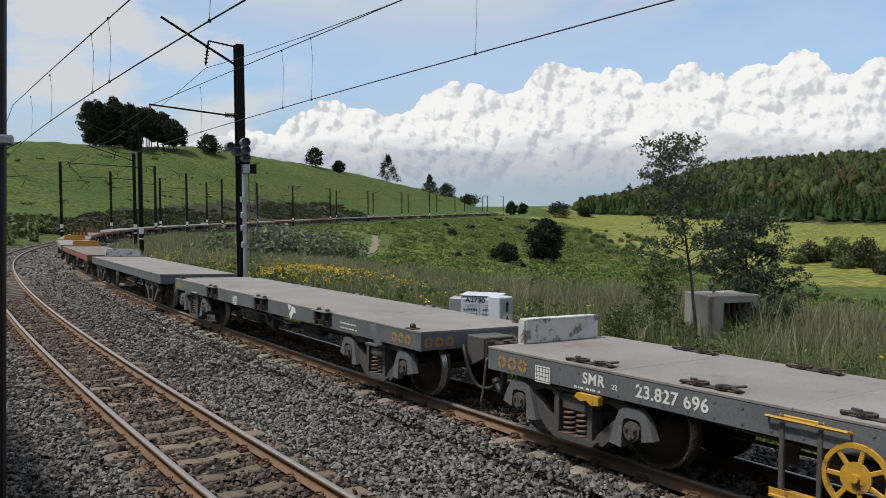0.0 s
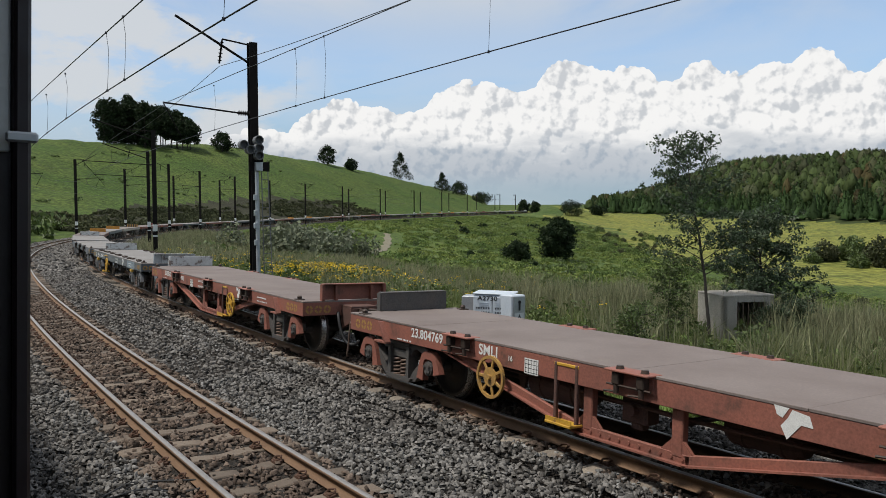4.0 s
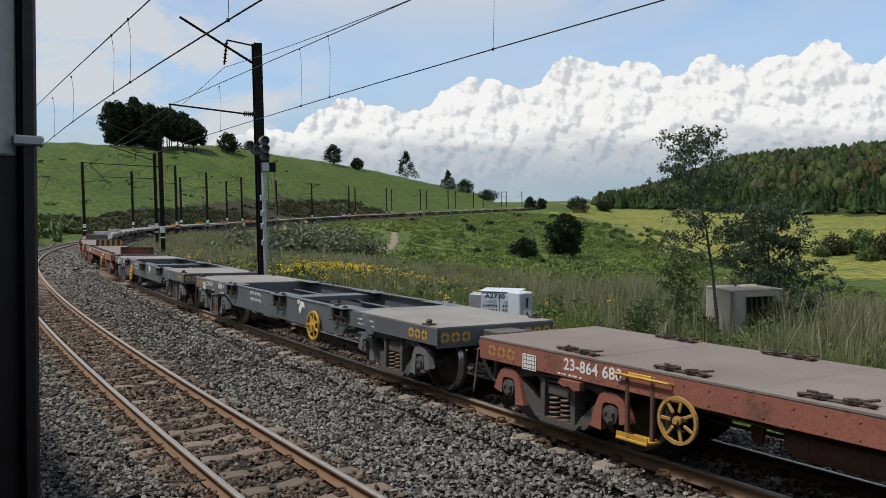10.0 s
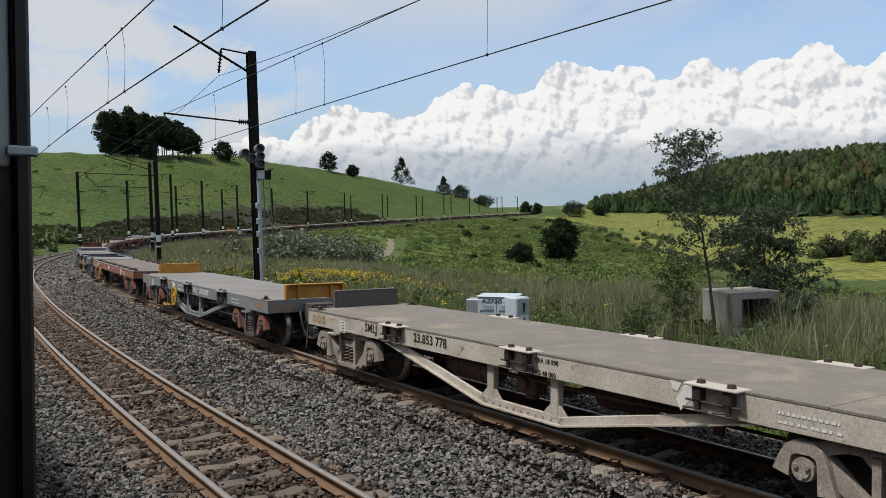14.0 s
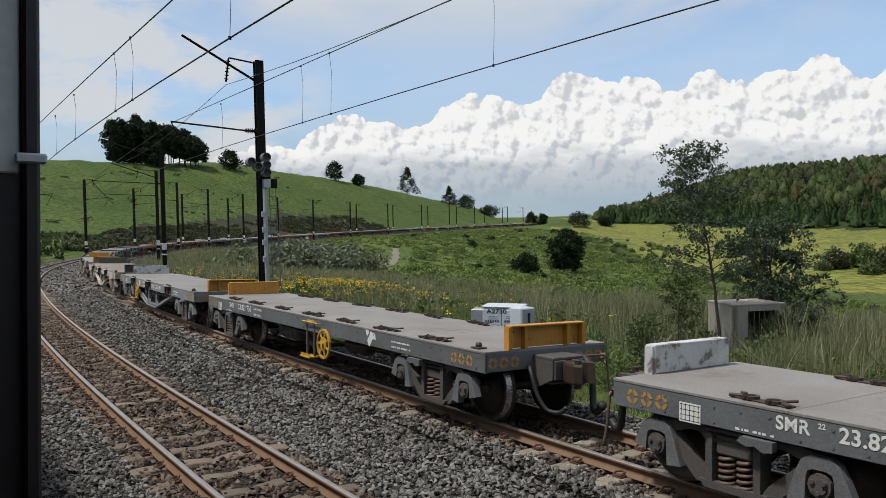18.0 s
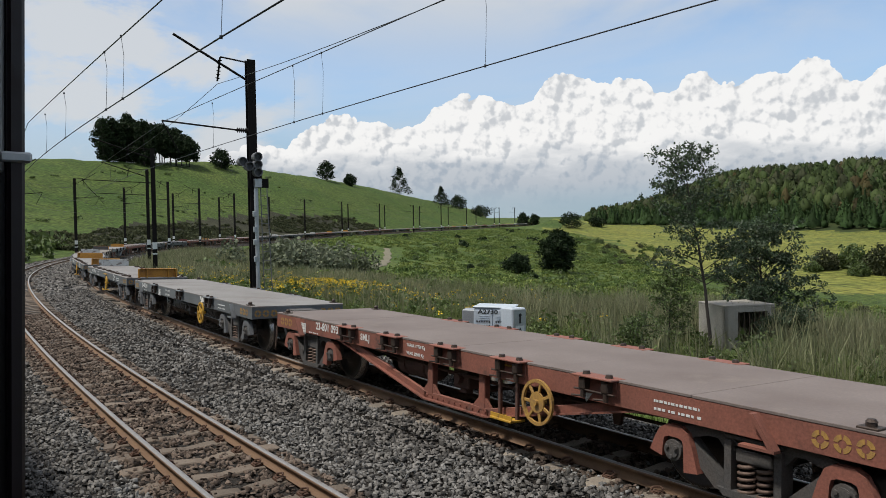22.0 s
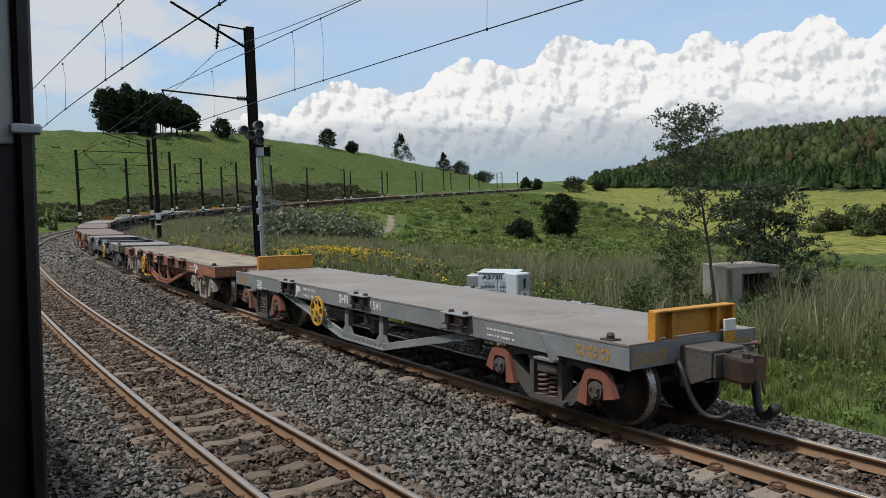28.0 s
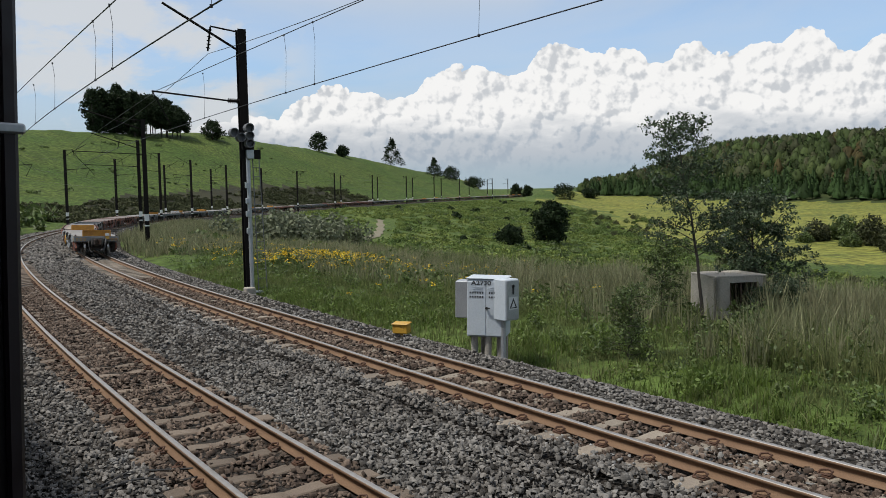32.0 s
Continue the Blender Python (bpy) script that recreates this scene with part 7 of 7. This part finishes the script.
bush_field("verge_weeds", 700, ((-4, 44), (3.1, 10), -0.15), (0.14, 0.42), "leaf_fresh", 55, "leafy green weeds on the verge", 0.055, 70, 1.2)
bush_field("verge_weeds", 420, ((-4, 46), (3.6, 14), -0.05), (0.16, 0.5), "leaf", 56, "darker leafy weeds among the grass", 0.05, 90, 1.3)
def edge_scrub():
    rng = np.random.RandomState(58)
    spots = []
    for k in range(110):
        d = rng.uniform(95, 330)
        e = math.atan(float(fern_edge(d))) + rng.normal(0.0, 0.03)
        spots.append((d * math.sin(e), d * math.cos(e), rng.uniform(0.6, 2.0)))
    for k, (mat, label) in enumerate((("leaf", "green bushes along the edge of the bracken"), ("leaf_bank", "olive bushes along the edge of the bracken"), ("fern_deep", "low fern clumps straying into the meadow"))):
        bushes("edge_scrub", spots[k::3], mat, 320 + k, label, 0.13, 420, tall=0.85)


edge_scrub()
# thickets in the far meadow
for k, (az, dist, r) in enumerate(((25.2, 232, 3.6), (26.3, 236, 4.4), (27.4, 230, 3.8), (28.6, 222, 4.8), (29.6, 226, 4.4), (27.0, 218, 2.6), (29.2, 208, 2.8), (24.4, 226, 2.0), (30.5, 215, 3.6), (22.5, 250, 2.2))):
    bx, by = dist * math.sin(radians(az)), dist * math.cos(radians(az))
    bushes("meadow_thicket", [(bx, by, r), (bx + 1.5, by + 1.0, r * 0.7)], "leaf" if k % 3 else "leaf_bank", 300 + k, "rounded olive-green thicket in the far meadow", 0.16, 1500, tall=1.25)


# ---- yellow flowers by the signal ----
def flowers():
    rng = np.random.RandomState(51)
    n = 620
    x, y = rng.normal(-6.2, 1.7, n), rng.normal(41, 2.6, n)
    extra = 120
    x = np.concatenate([x, rng.normal(-14, 3.5, extra), rng.uniform(-3, 5, 60), rng.normal(9.6, 0.6, 40)])
    y = np.concatenate([y, rng.normal(52, 6, extra), rng.uniform(24, 44, 60), rng.normal(13.2, 0.8, 40)])
    z = ground_z(x, y) + rng.uniform(0.35, 0.85, len(x))
    s, off = nearest(x, y)
    ok = off < -4
    p = np.stack([x, y, z], 1)[ok]
    heads = np.repeat(p, 7, 0) + rng.normal(0, 0.075, (len(p) * 7, 3)) * [1, 1, 0.5]
    v, f = leaf_quads(heads, np.full(len(heads), 0.045), rng, 0.6)
    tagged(new("yellow_flowers", raw_mesh("yellow_flowers", v, f, M["flower"])), "yellow flowering weeds in the grass", "flowers", kind="stuff")
    c = np.repeat(p, 14, 0) + rng.normal(0, 0.16, (len(p) * 14, 3)) - [0, 0, 0.32]
    v, f = leaf_quads(c, np.full(len(c), 0.10), rng)
    tagged(new("flower_stems", raw_mesh("flower_stems", v, f, M["leaf"])), "leafy stems of the yellow weeds", "flowers", kind="stuff")


flowers()


# ---- single trees ----
def tree(name, x, y, h, crown, mat, label, seed, trunk_r=0.1, lean=(0, 0), leaf=0.12, leaves=4000, clumps=26, low=0.3, sink=0.1, category="tree", style="open"):
    """A tapered trunk with limbs; the crown is many small leaves in clumps at the limbs' ends."""
    rng = np.random.RandomState(seed)
    t = thing(name, label, category, at=Matrix.Translation((x, y, height(x, y) - sink)))
    top = Vector((lean[0], lean[1], h))
    n = 7
    axis = [Vector((top.x * (k / n) ** 1.5 + rng.normal(0, 0.012 * h) * (0 < k < n), top.y * (k / n) ** 1.5 + rng.normal(0, 0.012 * h) * (0 < k < n), h * k / n)) for k in range(n + 1)]
    g = Geo()
    g.tube(axis, [trunk_r * (1 - 0.88 * k / n) for k in range(n + 1)], 8)
    part("trunk", g, M["bark"], t)

    def at(u):
        k = min(int(u * n), n - 1)
        return axis[k].lerp(axis[k + 1], u * n - k)
    g, pts = Geo(), []
    per = leaves // clumps
    for k in range(clumps):
        u = low + (1 - low) * (k + rng.uniform(0, 1)) / clumps
        p = at(min(u, 0.99))
        a = k * 2.4 + rng.normal(0, 0.5)
        if style == "cone":
            reach = crown * (1.05 - (u - low) / (1 - low)) * rng.uniform(0.75, 1.1) + 0.03 * crown
            end = p + Vector((math.cos(a) * reach, math.sin(a) * reach, -0.1 * reach))
            rad = (reach * 0.55 + 0.12 * crown, reach * 0.55 + 0.12 * crown, 0.10 * h)
        elif style == "round":
            v = (u - low) / (1 - low)
            reach = crown * math.sin(math.pi * (0.18 + 0.78 * v)) * rng.uniform(0.5, 1.05)
            end = p + Vector((math.cos(a) * reach, math.sin(a) * reach, 0.15 * reach))
            rad = (crown * 0.42, crown * 0.42, crown * 0.32)
        else:
            v = (u - low) / (1 - low)
            reach = crown * (0.45 + 0.8 * math.sin(math.pi * (0.25 + 0.7 * v))) * rng.uniform(0.35, 1.1)
            end = p + Vector((math.cos(a) * reach, math.sin(a) * reach, rng.uniform(0.1, 0.55) * reach))
            rad = (crown * rng.uniform(0.2, 0.36), crown * rng.uniform(0.2, 0.36), crown * rng.uniform(0.12, 0.22))
        mid = p.lerp(end, 0.5) + Vector((0, 0, 0.06 * reach))
        g.tube([p, mid, end], [trunk_r * 0.32 * (1.1 - u), trunk_r * 0.2 * (1.1 - u), trunk_r * 0.06], 5)
        pts.append(clump(rng, tuple(end), rad, per, 0.15))
    part("branchwork", g, M["bark"], t)
    c = np.vstack(pts)
    v, f = leaf_quads(c, leaf * rng.uniform(0.5, 1.2, len(c)), rng)
    part("crown", raw_mesh("crown", v, f, M[mat]), None, t)
    return t


def wattle(name, x, y, h, lean, label, seed, limbs, reach, trunk_r, low, per, leaf=0.034, rise=(0.25, 0.8), mat="leaf_grey", category="tree"):
    """A feathery tree: thin limbs, each with many twigs that carry rows of tiny leaves."""
    rng = np.random.RandomState(seed)
    t = thing(name, label, category, at=Matrix.Translation((x, y, height(x, y) - 0.1)))
    n = 9
    axis = [Vector((lean[0] * (k / n) ** 1.4 + rng.normal(0, 0.02), lean[1] * k / n, h * k / n)) for k in range(n + 1)]
    g = Geo()
    g.tube(axis, [trunk_r * (1 - 0.9 * k / n) for k in range(n + 1)], 8)
    part("trunk", g, M["bark"], t)
    g, pts = Geo(), []
    for k in range(limbs):
        u = low + (1 - low) * ((k + rng.uniform(0, 1)) / limbs)
        i = min(int(u * n), n - 1)
        p = axis[i].lerp(axis[i + 1], u * n - i)
        v = (u - low) / (1 - low)
        l = reach * (1.0 - 0.62 * v ** 1.3) * rng.uniform(0.55, 1.15)
        a = k * 2.4 + rng.normal(0, 0.4)
        d = Vector((math.cos(a), math.sin(a), rng.uniform(*rise) * (0.5 + v)))
        mid, end = p + d * l * 0.5 + Vector((0, 0, 0.05 * l)), p + d * l
        g.tube([p, mid, end], [trunk_r * 0.30 * (1.15 - u), trunk_r * 0.18 * (1.15 - u) + 0.003, 0.003], 5)
        for j in range(7):
            w = 0.30 + 0.7 * (j + rng.uniform(0, 1)) / 7
            q = p.lerp(mid, w * 2) if w < 0.5 else mid.lerp(end, w * 2 - 1)
            b = rng.uniform(0, 6.28)
            e = Vector((math.cos(b), math.sin(b), rng.uniform(-0.35, 0.5))) * rng.uniform(0.18, 0.42) * (0.6 + 0.4 * reach)
            g.tube([q, q + e], [0.004, 0.002], 3)
            s = rng.uniform(0.1, 1.1, per)
            pts.append(np.array(q)[None] + np.array(e)[None] * s[:, None] + rng.normal(0, 0.045, (per, 3)))
    part("branchwork", g, M["bark"], t)
    c = np.vstack(pts)
    v, f = leaf_quads(c, leaf * rng.uniform(0.6, 1.6, len(c)), rng)
    part("crown", raw_mesh("crown", v, f, M[mat]), None, t)
    return t


wattle("wattle_tree", 6.95, 21.4, 5.25, (-0.62, 0.3), "slender feathery wattle tree beside the concrete hut", 61, 44, 1.75, 0.055, 0.34, 28, 0.036)
wattle("wattle_tree", 9.75, 24.3, 3.7, (-0.5, 0.1), "bushy dark wattle tree behind the hut", 62, 66, 1.9, 0.07, 0.22, 34, 0.041)
wattle("wattle_sapling", 5.6, 20.6, 2.1, (0.1, 0), "young green sapling in the tall grass", 63, 30, 0.75, 0.025, 0.2, 18, 0.03, (0.2, 0.7), "leaf")
wattle("small_bush", 3.6, 15.5, 1.45, (0.06, 0.05), "small feathery green sapling near the track", 64, 30, 0.62, 0.022, 0.10, 16, 0.026, (0.1, 0.6), "leaf", "bush")
for bx, by, bh, br, sd in ((8.75, 21.8, 1.1, 0.5, 69), (9.6, 22.2, 1.4, 0.6, 75)):
    wattle("small_bush", bx, by, bh, (0.05, 0), "dark feathery bush in the grass before the hut", sd, 26, br, 0.02, 0.08, 22, 0.03, (0.1, 0.6), "leaf_grey", "bush")
tree("round_tree", 19.6, 146.0, 7.4, 2.9, "leaf_dark", "dense dark evergreen tree on the valley slope", 65, 0.3, (0, 0), 0.30, 9000, 46, 0.10, sink=0.4, style="round")
tree("round_tree", 11.2, 134.0, 3.2, 2.4, "leaf_dark", "low dark spreading bush on the valley slope", 66, 0.2, (0, 0), 0.24, 4000, 26, 0.10, sink=0.5, category="bush", style="round")


def reeds():
    rng = np.random.RandomState(71)
    spots = [(-14.5 + rng.normal(0, 2.6), 82 + rng.normal(0, 4), rng.uniform(1.0, 1.9)) for _ in range(46)]
    bushes("reed_thicket", spots, "leaf_reed", 72, "grey-green thicket of reeds behind the signal", 0.17, 330, "bush", 1.5)


reeds()


def on_ridge(az, d):
    a = radians(az)
    return d * math.sin(a), d * math.cos(a)


# skyline trees on the grassy hill
for az, d, h, r, st, seed in ((-8.7, 395, 9.0, 4.3, "round", 81), (-7.1, 402, 5.5, 3.2, "round", 82), (-3.6, 450, 15.0, 4.6, "cone", 83), (-0.6, 470, 11.0, 4.2, "cone", 84), (0.6, 480, 7.5, 5.0, "round", 85),
                              (2.2, 500, 6.0, 6.5, "round", 86), (-15.9, 322, 7.0, 4.0, "round", 87), (5.2, 455, 7.5, 3.5, "round", 88), (6.0, 450, 6.0, 3.0, "round", 89), (8.6, 420, 7.0, 6.0, "round", 90), (10.4, 440, 4.5, 5.0, "round", 91)):
    x, y = on_ridge(az, d)
    tree("skyline_tree", x, y, h, r, "leaf_dark", {"cone": "dark pointed pine on the hill's skyline", "round": "dark rounded tree on the hill's skyline"}[st], seed, 0.25, (0, 0), 0.42, 2600, 26, 0.12, 0.4, style=st)

# the grove on the hilltop
rng_g = random.Random(91)
for k in range(26):
    u = k / 25
    x, y = on_ridge(-23.3 + 5.2 * u + rng_g.uniform(-0.15, 0.15), 292 + 14 * rng_g.random() + 10 * u)
    h = (16.0 - 5.5 * abs(u - 0.3)) * rng_g.uniform(0.82, 1.05)
    tagged(tree("pine_tree", x, y, h, 3.6, "leaf_dark", "dark umbrella pine of the hilltop grove", 100 + k, 0.24, (0, 0), 0.45, 3000, 26, 0.06 if u < 0.55 else 0.30, 0.3, style="round"), group="pines of the hilltop grove")


# ---- the wood on the far hill: too many to count ----
def wood():
    rng = np.random.RandomState(201)
    n = 5200
    r, a = np.sqrt(rng.uniform(340 ** 2, 860 ** 2, n)), np.radians(rng.uniform(9.0, 34, n))
    x, y = r * np.sin(a), r * np.cos(a)
    t = ((x - 110) * 0.8 + (y - 420) * 0.25) / 150
    lean = x / y
    keep = (t > 0.45 + 0.012 * rng.normal(size=n)) & (lean > 0.185 + 0.012 * rng.normal(size=n)) & (t < 1.6)
    x, y, t = x[keep], y[keep], t[keep]
    z = ground_z(x, y)
    n = len(x)
    cone = (t < 0.57) | ((rng.uniform(size=n) < 0.30) & (t < 0.85))
    pick = rng.uniform(size=n)
    rows, cols = 7, 9
    for kind, pine, name, mat, label in ((cone, True, "pine_wood", "leaf_pine", "dense planted pine wood on the far hillside"), (~cone & (pick < 0.70), False, "mixed_wood", "leaf_wood", "mixed dark wood covering the far hill"),
                                         (~cone & (pick >= 0.70) & (pick < 0.94), False, "mixed_wood", "leaf_bank", "darkest crowns of the mixed wood"), (~cone & (pick >= 0.94), False, "mixed_wood", "leaf_rust", "russet crowns scattered through the mixed wood")):
        X, Y, Z = x[kind], y[kind], z[kind]
        m = len(X)
        Hh = rng.uniform(8, 14, m) if pine else rng.uniform(8, 17, m)
        W = rng.uniform(1.9, 3.2, m) if pine else rng.uniform(2.4, 4.4, m)
        u = np.linspace(0, 1, rows)[None, :, None]
        b = (np.arange(cols) * 2 * math.pi / cols)[None, None, :] + rng.uniform(0, 6.28, (m, 1, 1))
        if pine:
            rad = (1.02 - u) * (1 + 0.35 * (np.arange(rows) % 2)[None, :, None])
        else:
            rad = np.sqrt(np.clip(np.sin(math.pi * (0.12 + 0.86 * u)), 0, 1))
        rad = rad * W[:, None, None] * rng.uniform(0.50, 1.30, (m, rows, cols))
        zz = Z[:, None, None] + Hh[:, None, None] * (0.10 + 0.90 * u) + rng.normal(0, 0.45, (m, rows, cols))
        v = np.stack([X[:, None, None] + rad * np.cos(b), Y[:, None, None] + rad * np.sin(b), zz], -1).reshape(-1, 3)
        i, j = np.meshgrid(np.arange(rows - 1), np.arange(cols), indexing="ij")
        q = np.stack([i * cols + j, i * cols + (j + 1) % cols, (i + 1) * cols + (j + 1) % cols, (i + 1) * cols + j], -1).reshape(-1, 4)
        f = (q[None] + rows * cols * np.arange(m)[:, None, None]).reshape(-1, 4)
        # sprays of leaves that break the crown's outline
        per = 70
        k = rng.randint(0, rows * cols, (m, per)) + rows * cols * np.arange(m)[:, None]
        lv, lf = leaf_quads(v[k.ravel()] + rng.normal(0, 0.45, (m * per, 3)), rng.uniform(0.35, 0.85, m * per), rng)
        tagged(new(name, raw_mesh(name, np.vstack([v, lv]), np.vstack([f, lf + len(v)]), M[mat])), label, "wood", kind="stuff")


wood()



def dirt_path():
    g, n = [], 30
    for k in range(n + 1):
        u = k / n
        cx, cy = -11.2 - 1.5 * u + 2.2 * math.sin(2.6 * u), 80 + 66 * u
        for w in (-1, 0, 1):
            x = cx + w * (0.62 + 0.2 * math.sin(k * 1.7))
            g.append((x, cy, height(x, cy) + 0.10 + 0.04 * (w == 0)))
    f = np.array([(3 * k + j, 3 * k + j + 1, 3 * k + j + 4, 3 * k + j + 3) for k in range(n) for j in (0, 1)])
    tagged(new("dirt_path", raw_mesh("dirt_path", np.array(g), f, M["path"])), "trodden earth path up the grassy slope", "path", kind="structure")


dirt_path()


# ---- odds and ends on the ballast ----
def ballast_litter():
    for pts in ([(-3.9, 7.7), (-3.66, 8.2), (-3.49, 8.55), (-3.13, 8.63), (-2.72, 8.61)], [(-3.7, 7.9), (-3.55, 8.12), (-3.25, 8.28), (-2.91, 8.34), (-2.66, 8.30)]):
        c = thing("loose_cable", "thin black cable lying across the ballast", "cable")
        g = Geo()
        g.tube(bent([(x, y, -0.135 + 0.03 * math.sin(9 * x)) for x, y in pts]), 0.012, 6)
        part("cable", g, M["black"], c)
    s = thing("dry_stick", "pale dry stick lying on the ballast", "stick")
    g = Geo()
    g.tube([(0.21, 8.69, -0.12), (0.36, 8.66, -0.10), (0.54, 8.58, -0.13)], [0.016, 0.02, 0.012], 6)
    part("twig", g, M["concrete"], s)


ballast_litter()

motions()
